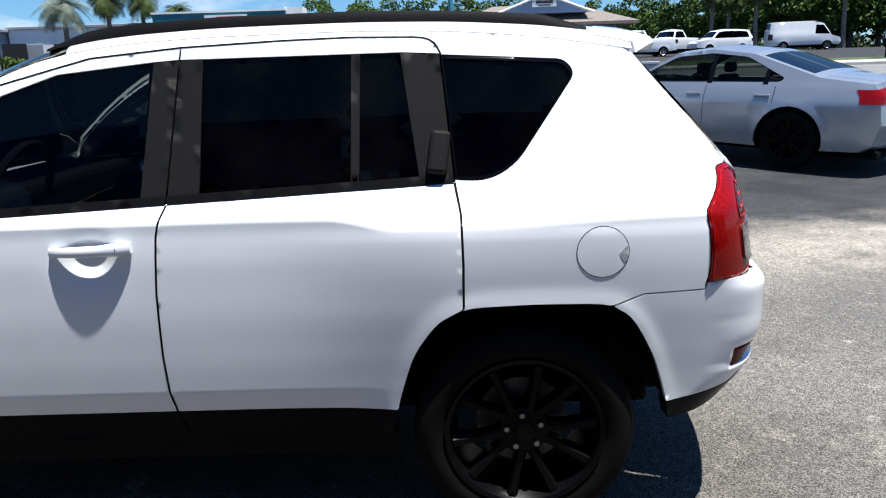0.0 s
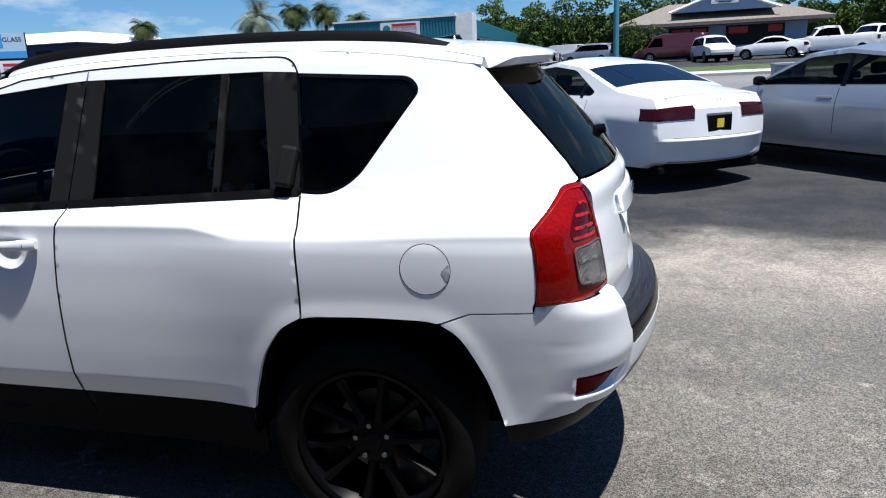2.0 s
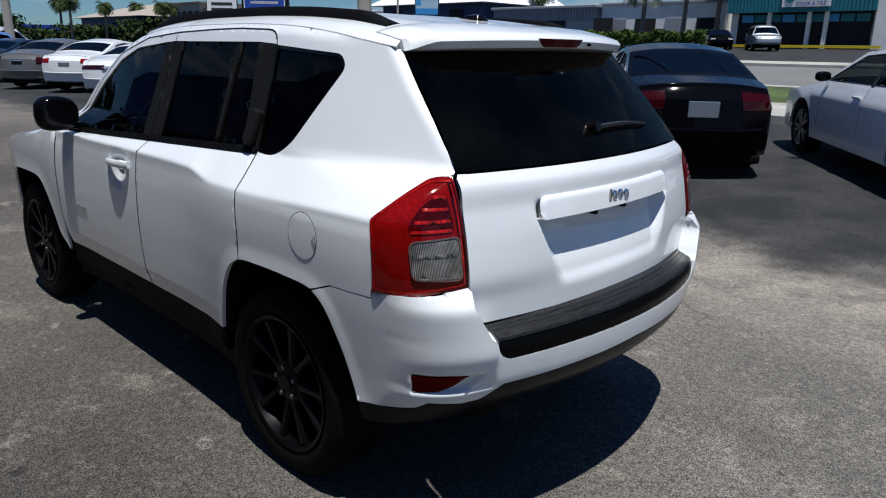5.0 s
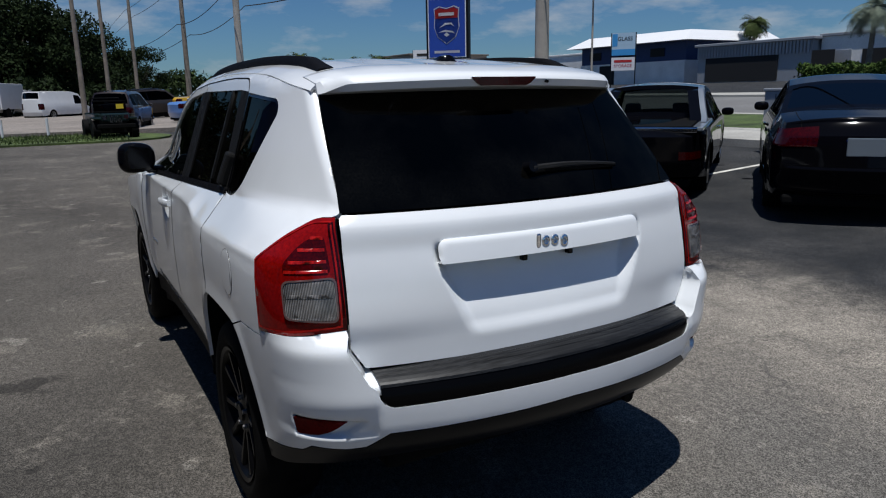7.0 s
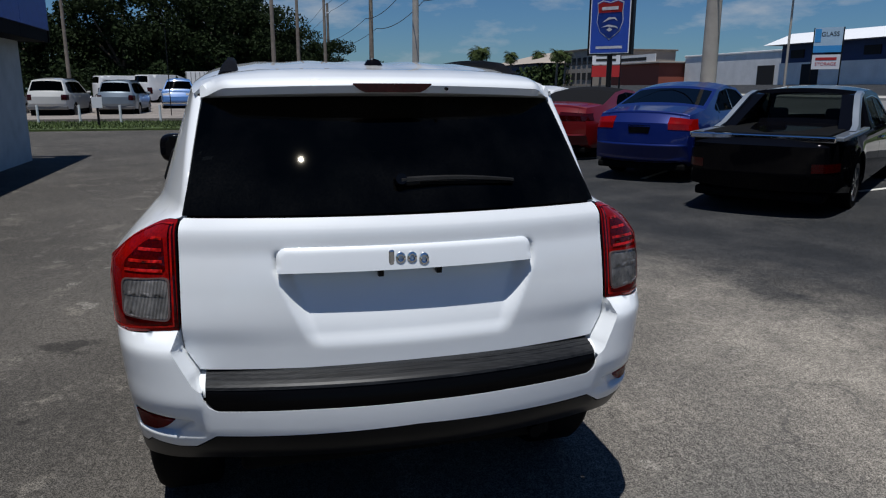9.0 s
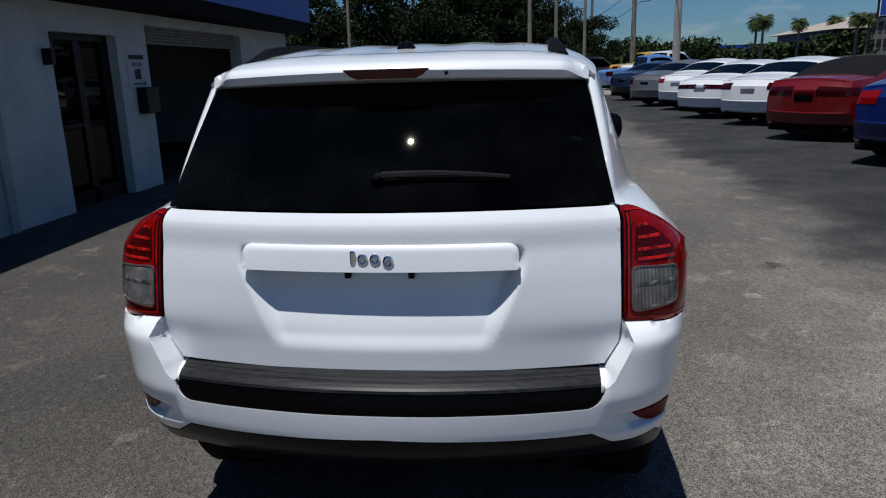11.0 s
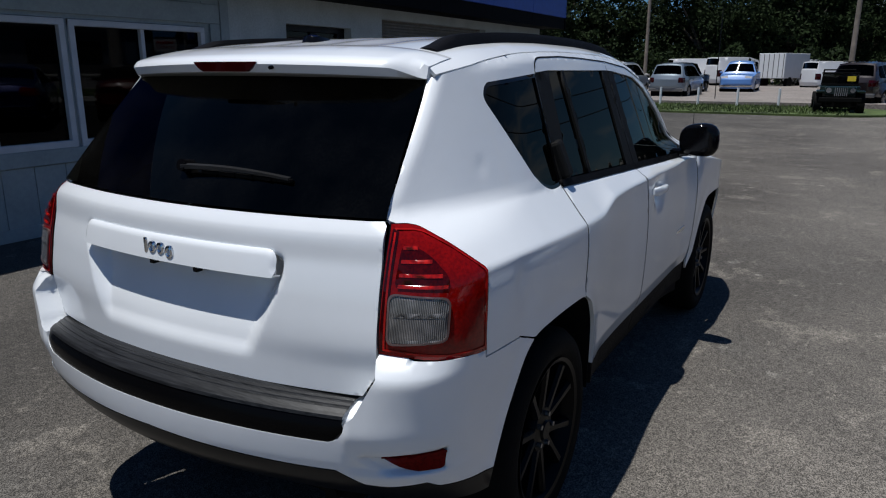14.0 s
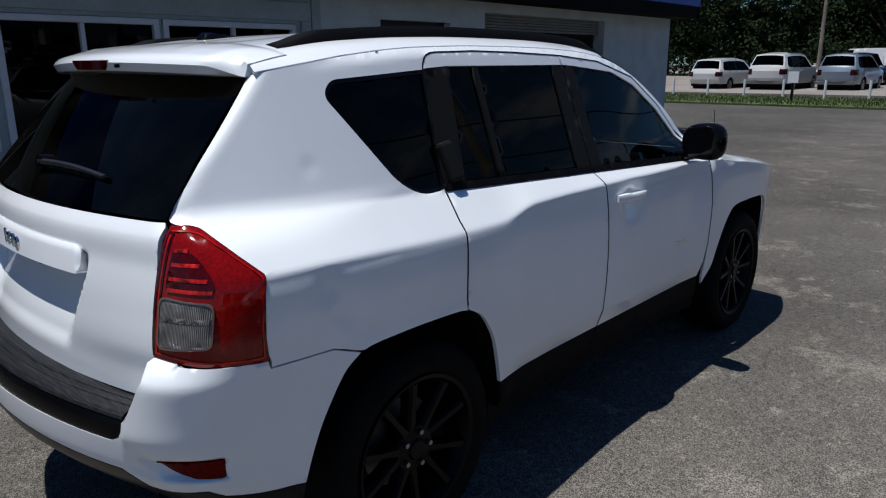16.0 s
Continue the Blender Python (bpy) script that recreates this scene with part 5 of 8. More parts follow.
# grass island at the end of the lot, with a rounded end
ring = [(-29.9, -40), (-24.3, -40), (-24.3, 3.6)] + [(-27.1 + 2.8 * math.cos(a), 3.6 + 2.6 * math.sin(a)) for a in np.linspace(.2, math.pi - .1, 10)] + [(-29.9, 3.5)]
bm = bmesh.new()
f = bm.faces.new([bm.verts.new((x, y, .07)) for x, y in ring])
r = bmesh.ops.extrude_face_region(bm, geom=[f])
for v in r["geom"]:
    if isinstance(v, bmesh.types.BMVert):
        v.co.z = -.1
tagged(part("grass_island", bm, GRASS, None), "strip of patchy grass at the lot's end", "grass", kind="structure")
# grass blades on the island and verge
def blades(name, x0, x1, y0, y1, n, z, h, label):
    rng = np.random.default_rng(5)
    p = np.stack([rng.uniform(x0, x1, n), rng.uniform(y0, y1, n)], 1)
    a, hh, w = rng.uniform(0, 6.28, n), rng.uniform(.4, 1, n) * h, .02
    va, fa = [], []
    for i in range(n):
        x, y = p[i]
        zz = lie(y) + z
        dx, dy = math.cos(a[i]) * w, math.sin(a[i]) * w
        va += [(x - dx, y - dy, zz), (x + dx, y + dy, zz), (x + dy * 2, y - dx * 2, zz + hh[i])]
        fa.append((3 * i, 3 * i + 1, 3 * i + 2))
    tagged(link_mesh(name, va, fa, GRASS, smooth=False), label, "grass", kind="stuff")


blades("grass_blades", -29.8, -24.35, -12, 4.5, 9000, .06, .14, "rough grass blades on the island")
# stall lines, slanted like the cars
H = radians(37)
hx, hy = -math.sin(H), math.cos(H)
LINES = []
for cx in (-23.2, -20.2, -17.2, -14.3, -7.6):
    a, b_ = Vector((cx + .4, 8.6)), Vector((cx + .4 + hx * 5.4, 8.6 + hy * 5.4))
    LINES.append((a, b_))
LINES += [(Vector((-4.74, 10.1)), Vector((-4.98, 13.0))), (Vector((-10.42, 8.8)), Vector((-10.36, 9.7)))]
for a, b_ in LINES:
    d = (b_ - a).normalized()
    n = Vector((d.y, -d.x)) * .05
    link = link_mesh("stall_line", [(q.x, q.y, lie(q.y) + .004) for q in (a - n, a + n, b_ + n, b_ - n)], [(0, 1, 2, 3)], LINE, smooth=False)
    tagged(link, "worn white parking stall line", "line", group="stall lines", kind="structure")

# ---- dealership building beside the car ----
# Both wall whites hold the overhang's shade in their colour, boards most.
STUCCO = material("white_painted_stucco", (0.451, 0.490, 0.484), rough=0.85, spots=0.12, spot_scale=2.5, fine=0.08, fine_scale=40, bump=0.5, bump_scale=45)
BOARD = material("shaded_white_board", (0.294, 0.340, 0.344), rough=0.6, spots=0.10, spot_scale=3, fine=0.06, fine_scale=25, bump=0.1)
FRAME = material("white_window_frame", (0.52, 0.54, 0.56), rough=0.45, spots=0.06)
FASCIA = material("black_metal_fascia", (0.004, 0.004, 0.005), rough=0.7, spec=0.05, spots=0.2)
BLUE = material("blue_metal_fascia", (0.012, 0.06, 0.36), rough=0.45, spots=0.1)
DOOR = material("black_door_frame", (0.006, 0.006, 0.007), rough=0.4, spec=0.2, spots=0.2)
PANE = glass_material("window_pane", (0.12, 0.13, 0.13), gloss=(0.40, 0.40, 0.40))
DARK_ROOM = material("painted_room_shade", (0.0022, 0.0022, 0.0026), rough=0.9, spots=0.3, spot_scale=2)
SLATS = material("beige_shutter_slat", (0.16, 0.15, 0.135), rough=0.6, spots=0.2)
PAPER = material("white_notice", (0.45, 0.47, 0.49), rough=0.7)
INK = material("black_print", (0.015, 0.015, 0.015), rough=0.7)

YW = -2.03
wall = empty("wall_south", "white painted dealership front with boarded window bay", "wall", kind="structure")
WIN = ((5.10, 6.65), (3.25, 4.80), (1.40, 2.95), (-.32, 1.10), (-1.90, -.46), (-3.58, -2.00))
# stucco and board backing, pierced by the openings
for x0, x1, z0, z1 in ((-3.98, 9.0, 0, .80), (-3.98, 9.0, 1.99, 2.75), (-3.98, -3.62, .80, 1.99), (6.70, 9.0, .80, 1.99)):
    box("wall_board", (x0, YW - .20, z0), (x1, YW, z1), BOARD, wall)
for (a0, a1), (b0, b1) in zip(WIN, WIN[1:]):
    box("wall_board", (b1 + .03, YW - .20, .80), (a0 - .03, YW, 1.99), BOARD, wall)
for x0, x1, z0, z1 in ((-5.00, -3.984, 0, 2.75), (-6.40, -5.00, 2.10, 2.75), (-7.20, -6.40, 0, 2.75), (-10.85, -7.20, 2.28, 2.75), (-13.7, -10.85, 0, 2.75)):
    box("wall_plaster", (x0, YW - .22, z0), (x1, YW + .004, z1), STUCCO, wall)
box("wall_plaster", (-13.7, YW - 9, 0), (-13.48, YW - .224, 2.75), STUCCO, wall)
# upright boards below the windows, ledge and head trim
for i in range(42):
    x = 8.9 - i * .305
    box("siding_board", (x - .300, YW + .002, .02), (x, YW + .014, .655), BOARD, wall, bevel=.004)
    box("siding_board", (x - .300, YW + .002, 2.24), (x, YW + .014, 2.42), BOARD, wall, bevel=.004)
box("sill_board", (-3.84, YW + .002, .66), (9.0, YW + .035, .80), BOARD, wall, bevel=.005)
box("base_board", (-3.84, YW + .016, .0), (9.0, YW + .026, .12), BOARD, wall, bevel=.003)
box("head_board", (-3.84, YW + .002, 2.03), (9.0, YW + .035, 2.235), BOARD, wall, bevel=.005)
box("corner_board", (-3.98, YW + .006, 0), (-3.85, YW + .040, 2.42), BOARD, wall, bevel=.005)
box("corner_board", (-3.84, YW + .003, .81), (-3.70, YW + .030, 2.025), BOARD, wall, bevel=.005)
for k, (x0, x1) in enumerate(WIN):
    w = empty("window_1", "white framed sliding shop window with dark glass", "window", group="shop windows", kind="structure")
    xm = (x0 + x1) / 2
    for nm, lo, hi in (("frame_side", (x0 - .03, YW - .05, .83), (x0 + .03, YW + .028, 1.98)), ("frame_side", (x1 - .03, YW - .05, .83), (x1 + .03, YW + .028, 1.98)), ("frame_head", (x0 - .03, YW - .05, 1.925), (x1 + .03, YW + .03, 1.985)), ("frame_sill", (x0 - .03, YW - .05, .80), (x1 + .03, YW + .03, .865)), ("meeting_rail", (xm - .022, YW - .04, .865), (xm + .022, YW + .015, 1.925))):
        box(nm, lo, hi, FRAME, w, bevel=.006)
    box("pane", (x0 + .03, YW - .028, .865), (xm - .022, YW - .022, 1.925), PANE, w)
    box("pane", (xm + .022, YW - .038, .865), (x1 - .03, YW - .032, 1.925), PANE, w)
# door with two glazed leaves, set back
d = empty("door_1", "black framed glass double door set back in the wall", "door", kind="structure")
for nm, lo, hi in (("door_frame", (-6.18, YW - .20, 0), (-6.10, YW - .12, 2.10)), ("door_frame", (-4.86, YW - .20, 0), (-4.78, YW - .12, 2.10)), ("door_frame", (-6.10, YW - .20, 2.02), (-4.86, YW - .12, 2.10)), ("leaf_stile", (-5.56, YW - .19, 0), (-5.42, YW - .13, 2.02)), ("leaf_stile", (-6.10, YW - .19, 0), (-6.02, YW - .13, 2.02)), ("leaf_stile", (-4.94, YW - .19, 0), (-4.86, YW - .13, 2.02)), ("kick_rail", (-6.02, YW - .19, 0), (-4.94, YW - .13, .18)), ("push_bar", (-5.40, YW - .13, .98), (-4.95, YW - .09, 1.02))):
    box(nm, lo, hi, DOOR, d, bevel=.006)
for x0, x1 in ((-6.02, -5.56), (-5.42, -4.94)):
    box("pane", (x0, YW - .165, .18), (x1, YW - .158, 2.02), PANE, d)
d.location.x = -.22
box("wall_lamp", (-4.90, YW + .008, 1.72), (-4.82, YW + .12, 1.90), DOOR, None, bevel=.01)
tagged(bpy.context.scene.objects["wall_lamp"], "small black wall lamp by the door", "lamp")
nt_ = empty("wall_notice", "white repair notice with black print on the wall pier", "notice")
box("sheet", (-6.95, YW + .006, 1.42), (-6.42, YW + .012, 1.90), PAPER, nt_)
text_mesh("letters", "REPAIR", .085, pose(-6.68, YW + .013, 1.73, 90, 0, 180), INK, nt_, depth=.001)
box("print_bar", (-6.88, YW + .012, 1.80), (-6.48, YW + .015, 1.86), INK, nt_)
box("print_shape", (-6.76, YW + .012, 1.53), (-6.60, YW + .015, 1.67), INK, nt_)
box("arrow_shaft", (-6.84, YW + .012, 1.465), (-6.52, YW + .015, 1.480), INK, nt_)
for a in (-1, 1):
    rod("arrow_barb", (-6.87, YW + .0135, 1.4725), (-6.80, YW + .0135, 1.4725 + a * .035), .008, .006, INK, nt_, seg=6)
nt_.location.x = -.17
mb = box("mail_box", (-7.10, YW + .008, 1.06), (-6.75, YW + .16, 1.42), DOOR, None, bevel=.012)
tagged(mb, "black metal drop box on the wall pier", "mailbox")
# garage opening with its rolled shutter
sh = empty("roller_shutter", "beige slatted roller shutter raised over the garage opening", "shutter", kind="structure")
for k in range(6):
    box("slat", (-10.85, YW - .16, 2.03 + k * .045), (-7.20, YW - .12, 2.070 + k * .045), SLATS, sh, bevel=.008)
# rooms behind the glass; near-black colour stands in for their lack of light
rm = empty("rooms", "rooms behind the glass, their dimness painted near-black", "room", kind="structure")
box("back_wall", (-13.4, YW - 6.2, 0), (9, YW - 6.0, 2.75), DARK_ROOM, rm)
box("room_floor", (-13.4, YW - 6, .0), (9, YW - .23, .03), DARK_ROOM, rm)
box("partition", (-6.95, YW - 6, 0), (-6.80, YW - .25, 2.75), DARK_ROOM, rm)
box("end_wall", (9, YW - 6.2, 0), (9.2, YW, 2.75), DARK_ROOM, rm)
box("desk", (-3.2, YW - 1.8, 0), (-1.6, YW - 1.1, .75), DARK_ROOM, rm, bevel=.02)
tagged(box("ceiling", (-13.7, YW - 6.2, 2.76), (9.2, YW - .0, 2.9), FASCIA, None), "flat dark roof deck", "ceiling", kind="structure")
# overhanging fascia: black band under a blue one
fs = empty("fascia", "black and blue metal fascia overhanging the front", "fascia", kind="structure")
YF = -1.50
box("soffit", (-13.9, YW, 2.43), (9.2, YF - .03, 2.47), FASCIA, fs)
for i in range(12):
    x = 9.2 - i * 1.925
    box("fascia_panel", (x - 1.92, YF - .04, 2.42), (x, YF, 2.66), FASCIA, fs, bevel=.004)
    box("fascia_panel", (x - 1.92, YF - .04, 2.665), (x, YF + .02, 3.75), BLUE, fs, bevel=.004)
box("fascia_panel", (-13.94, YW - 6, 2.42), (-13.9, YF + .02, 2.66), FASCIA, fs)
box("fascia_panel", (-13.94, YW - 6, 2.665), (-13.9, YF + .02, 3.75), BLUE, fs)

# ---- other vehicles ----
def wheel_of(radius, width, mat, group=[]):
    w = empty("wheel", "alloy wheel with black tyre", "wheel")
    I, h, rim = Matrix.Identity(4), width / 2, radius * .70
    lathe("tyre", [(rim, -h + .01), (radius - .02, -h), (radius, -h + .03), (radius, h - .03), (radius - .02, h), (rim, h)], 28, I, RUBBER, w)
    lathe("rim", [(rim, -h), (rim - .025, -h + .02), (rim - .03, h)], 28, I, mat, w, closed=False)
    lathe("disc", [(.01, -.02), (rim - .03, -.01)], 24, I, CAR_DARK, w, closed=False)
    bm = bmesh.new()
    for k in range(5):
        for da in (-9, 9):
            a, b = radians(72 * k + da), radians(72 * k + da * 1.3)
            p, q = Vector((.03 * math.cos(a), 0, .03 * math.sin(a))), Vector(((rim - .01) * math.cos(b), 0, (rim - .01) * math.sin(b)))
            n = Vector((-(q - p).z, 0, (q - p).x)).normalized() * .016
            vs = [bm.verts.new(c + s * n + Vector((0, y, 0))) for c in (p, q) for s in (-1, 1) for y in (-h + .008, -h + .04)]
            for f in ((0, 2, 6, 4), (0, 4, 5, 1), (2, 3, 7, 6), (4, 6, 7, 5)):
                bm.faces.new([vs[i] for i in f])
    part("spokes", bm, mat, w)
    return w


# outline over the roof from nose to tail in fractions: x of the length (front -0.5), z of the height; marks split it into parts
SHAPES = {
    "sedan": dict(out=[(-.485, .20), (-.5, .33), (-.497, .45), (-.475, .525), (-.22, .66), (-.06, .945), (.05, .985), (.17, .945), (.355, .755), (.474, .712), (.492, .62), (.5, .42), (.488, .24), (.46, .19)],
                  marks=[3, 4, 5, 7, 8, 10], dlo=[(-.185, .70), (-.050, .915), (.055, .945), (.155, .915), (.265, .755), (.255, .725)], belt=.68),
    "coupe": dict(out=[(-.485, .20), (-.5, .33), (-.497, .46), (-.475, .55), (-.17, .715), (.0, .97), (.10, 1.0), (.20, .965), (.36, .80), (.478, .775), (.498, .66), (.5, .40), (.485, .24), (.46, .19)],
                  marks=[3, 4, 5, 7, 8, 10], dlo=[(-.135, .74), (-.01, .92), (.09, .95), (.18, .92), (.225, .80), (.215, .765)], belt=.72),
    "suv": dict(out=[(-.485, .26), (-.5, .32), (-.497, .44), (-.475, .525), (-.255, .62), (-.125, .945), (.0, 1.0), (.25, .995), (.43, .96), (.485, .66), (.5, .56), (.5, .38), (.485, .28), (.46, .255)],
                marks=[3, 4, 5, 8, 9, 10], dlo=[(-.215, .64), (-.115, .90), (.0, .94), (.25, .935), (.385, .91), (.425, .70), (.41, .655)], belt=.62),
    "van": dict(out=[(-.48, .16), (-.5, .26), (-.497, .36), (-.475, .42), (-.36, .50), (-.25, .92), (-.12, 1.0), (.3, 1.0), (.485, .985), (.5, .72), (.5, .45), (.5, .28), (.49, .17), (.46, .15)],
                marks=[3, 4, 5, 8, 9, 10], dlo=[(-.34, .54), (-.245, .86), (-.14, .88), (-.13, .56)], belt=.52),
    "pickup": dict(out=[(-.485, .20), (-.5, .34), (-.497, .46), (-.475, .56), (-.23, .63), (-.135, .955), (-.05, 1.0), (.08, .99), (.125, .66), (.49, .645), (.5, .60), (.5, .36), (.485, .24), (.46, .22)],
                   marks=[3, 4, 5, 7, 8, 10], dlo=[(-.20, .66), (-.125, .90), (-.05, .94), (.065, .93), (.085, .67)], belt=.63),
}


def vehicle(name, label, category, shape, L, W, H, wb, body, m, rear_offset=.0, rim=None, step=.09, lamp=(.50, .45, .78), lamp_mat=None, plate=None, group="", tyre=.335, glass=None, top=None, chrome=False, details=True, badge=False):
    S = SHAPES[shape]
    out = np.array(S["out"]) * (L, H)
    bz = S["belt"] * H
    ax = (-wb / 2 + rear_offset, wb / 2 + rear_offset)
    car = empty(name, label, category, m, group)
    glass = glass or DARK_GLASS

    turn_in = .56 * H if shape in ("sedan", "coupe") else bz - .06

    def half(x, z):
        """Half width: tucked-in sills, flared wheel arches, a shoulder that leans in to the glass, and rounded ends."""
        x, z = np.asarray(x, float), np.asarray(z, float)
        low = W / 2 - .16 * np.clip(.24 * H - z, 0, None) - .02 * np.clip((z - .42 * H) / (.3 * H), -1, 1) ** 2
        lean = .30 if shape in ("sedan", "coupe") else .12
        low = low - lean * np.clip(np.minimum(z, bz) - turn_in, 0, None)
        tumble = .16 if shape == "van" else .42
        v = low - tumble * np.clip(z - bz, 0, None)
        e = np.clip((np.abs(x) - (L / 2 - 1.05)) / 1.05, 0, 1)
        q = np.clip((np.abs(x) - (L / 2 - .30)) / .30, 0, 1)
        v = v * (1 - .11 * e ** 2) - .060 * q ** 2.4
        for a in ax:
            d = np.abs(np.hypot(x - a, z - tyre) - tyre - .06)
            v = v + .014 * np.exp(-(d / .05) ** 2) * (z < bz)
        return v

    # flank with wheel openings and the window opening
    poly = [tuple(p) for p in rounded([(*p, .012) for p in out], 2)]
    r = tyre + .055
    for a in ax[::-1]:
        zc = tyre
        poly += [(a + r * math.cos(t), max(zc + r * math.sin(t), (.245 if shape == "suv" else .18) * H)) for t in np.linspace(-.35, math.pi + .35, 15)]
    dlo = np.array(S["dlo"]) * (L, H)
    dl = rounded([(*p, .06) for p in dlo], 4)
    for sg in (-1, 1):
        ch = lambda x, z, sg=sg: (x, sg * half(x, z), z)
        panel("flank", np.array(poly), ch, body, car, step=step, lip=.02, holes=[dl], centre=(0, 0, H * .4))
        win = panel("side_window", dl, lambda x, z, sg=sg: (x, sg * (half(x, z) - .008), z), glass, car, step=.15, lip=0, centre=(0, 0, H * .4))
        if chrome:
            grow = (dl - dl.mean(0)) * np.array([1.02, 1.06]) + dl.mean(0)
            panel("window_trim", grow, lambda x, z, sg=sg: (x, sg * (half(x, z) + .003), z), CHROME if chrome == 1 else GLOSS_BLACK, car, step=.15, lip=.004, holes=[dl], centre=(0, 0, H * .4))
        xm = dlo[:, 0].mean() + .02
        if shape != "van":
            for xb in ((xm - .02,) if shape in ("coupe", "pickup") else (xm - .16, xm + .62) if shape != "sedan" else (xm - .10, xm + .66)):
                zt = np.interp(xb, *np.array(sorted([tuple(p) for p in dlo[1:-1]])).T)
                zb = bz + .02
                if zt > zb + .1:
                    panel("pillar", np.array([(xb - .035, zb), (xb + .035, zb), (xb + .02, zt), (xb - .03, zt)]), lambda x, z, sg=sg: (x, sg * (half(x, z) + .001), z), GLOSS_BLACK, car, step=.15, lip=.004, centre=(0, 0, H * .4))
        if details:
            # door seams, handles, mirror
            for xd in ([xm - .13, xm + .80, dlo[0][0] + .02] if shape in ("sedan", "suv") else [xm + .28, dlo[0][0] + .02]):
                panel("door_seam", np.array([(xd - .004, .30), (xd + .004, .30), (xd + .004, bz), (xd - .004, bz)]), lambda x, z, sg=sg: (x, sg * (half(x, z) + .0015), z), CAR_DARK, car, step=.2, lip=0, centre=(0, 0, H * .4))
            for xh in ([xm - .28, xm + .66] if shape in ("sedan", "suv") else [xm + .15]):
                y = sg * (float(half(xh, bz - .11)) + .02)
                box("door_handle", (xh - .10, y - .015, bz - .125), (xh + .10, y + .015, bz - .095), CHROME if chrome == 1 else body, car, bevel=.006)
            bm = bmesh.new()
            bmesh.ops.create_icosphere(bm, subdivisions=3, radius=1)
            for vt in bm.verts:
                vt.co = Vector([math.copysign(abs(c) ** .7, c) for c in vt.co])
            bmesh.ops.transform(bm, matrix=Matrix.Translation((dlo[0][0] + .10, sg * (float(half(dlo[0][0], bz)) + .10), bz + .07)) @ Matrix.Diagonal((.05, .095, .062, 1)), verts=bm.verts)
            part("door_mirror", bm, GLOSS_BLACK if chrome == 2 else body, car, smooth=True)
    # skin over the top, split at the marks
    marks = [0] + S["marks"] + [len(out) - 1]
    names = ["front_bumper", "bonnet", "windscreen", "roof", "rear_window", "boot_lid", "rear_bumper"]
    if shape == "pickup":
        names[5] = "load_bed"
    dirs = np.gradient(out, axis=0)
    nrm = np.stack([-dirs[:, 1], dirs[:, 0]], 1)
    nrm /= np.linalg.norm(nrm, axis=1, keepdims=True)
    us = np.array([-1, -.97, -.92, -.86, -.82, -.70, -.55, -.35, 0, .35, .55, .70, .82, .86, .92, .97, 1])

    moulded = step < .1 and shape in ("sedan", "coupe")

    def top_point(t, u, off=0.0):
        """t along the outline (index), u across."""
        i = min(int(t), len(out) - 2)
        f = t - i
        p, n = out[i] * (1 - f) + out[i + 1] * f, nrm[i] * (1 - f) + nrm[i + 1] * f
        c = .060 * (1 - abs(u) ** 2.4)
        bow = .09 * (1 - abs(u) ** 3) * abs(n[0])
        if moulded and t > marks[6] - 1.5:
            # boot lip, set-back boot face, bumper shelf and a lower moulding
            fade = 1 - abs(u) ** 8
            z = p[1] / H
            bow += fade * (.022 * math.exp(-((t - marks[6] + 1.0) / .10) ** 2) - .030 * float(ss(t, marks[6] - .92, marks[6] - .78)) * (1 - float(ss(t, marks[6] + 1.02, marks[6] + 1.10)))
                           + .014 * math.exp(-((z - .255) / .022) ** 2))
        return (p[0] + n[0] * (c + bow + off), float(half(p[0], p[1])) * u, p[1] + n[1] * (c + off))

    for k, nm in enumerate(names):
        ts = np.linspace(marks[k], marks[k + 1], max(2, (marks[k + 1] - marks[k]) * (24 if moulded and k > 4 else 8) + 1))
        va = [top_point(t, u) for t in ts for u in us]
        n = len(us)
        fa = [(a * n + b, a * n + b + 1, (a + 1) * n + b + 1, (a + 1) * n + b) for a in range(len(ts) - 1) for b in range(n - 1)]
        if nm in ("windscreen", "rear_window"):
            # body-coloured pillars and a narrow header round the glass
            rim_rows = 1 if len(ts) > 6 else 0
            pane = [f for f in fa if 2 <= f[0] % n <= n - 4 and rim_rows <= f[0] // n < len(ts) - 1 - rim_rows]
            keep = set(pane)
            link_mesh(nm, va, pane, top if top and nm == "rear_window" else glass, car)
            link_mesh("pillar_frame", va, [f for f in fa if f not in keep], top if top else body, car)
        else:
            link_mesh(nm, va, fa, top if top and nm == "roof" else body, car)
    # tail lamps
    t0, t1, u0 = marks[6] - lamp[0], marks[6] + lamp[1], lamp[2]
    for sg in (-1, 1):
        va, fa = [], []
        lt = np.linspace(t0, t1, 25)
        lu = np.linspace(u0, 1, 6)
        for t in lt:
            for u in lu:
                va.append(top_point(t, sg * u, .006))
            x, y, z = top_point(t, sg, .0)
            for dx in (.08, .20):
                va.append((x - dx, sg * (float(half(x - dx, z)) + .006), z))
        for a in range(24):
            for b in range(7):
                fa.append((a * 8 + b, a * 8 + b + 1, (a + 1) * 8 + b + 1, (a + 1) * 8 + b))
        link_mesh("tail_lamp", va, fa, lamp_mat or LENS_DARK_RED, car, "red tail lamp")
        # head lamp
        va = [top_point(t, sg * u, .006) for t in (2.3, 2.9) for u in (.55, .98)]
        link_mesh("head_lamp", va, [(0, 1, 3, 2)], LENS_CLEAR, car, "clear head lamp")
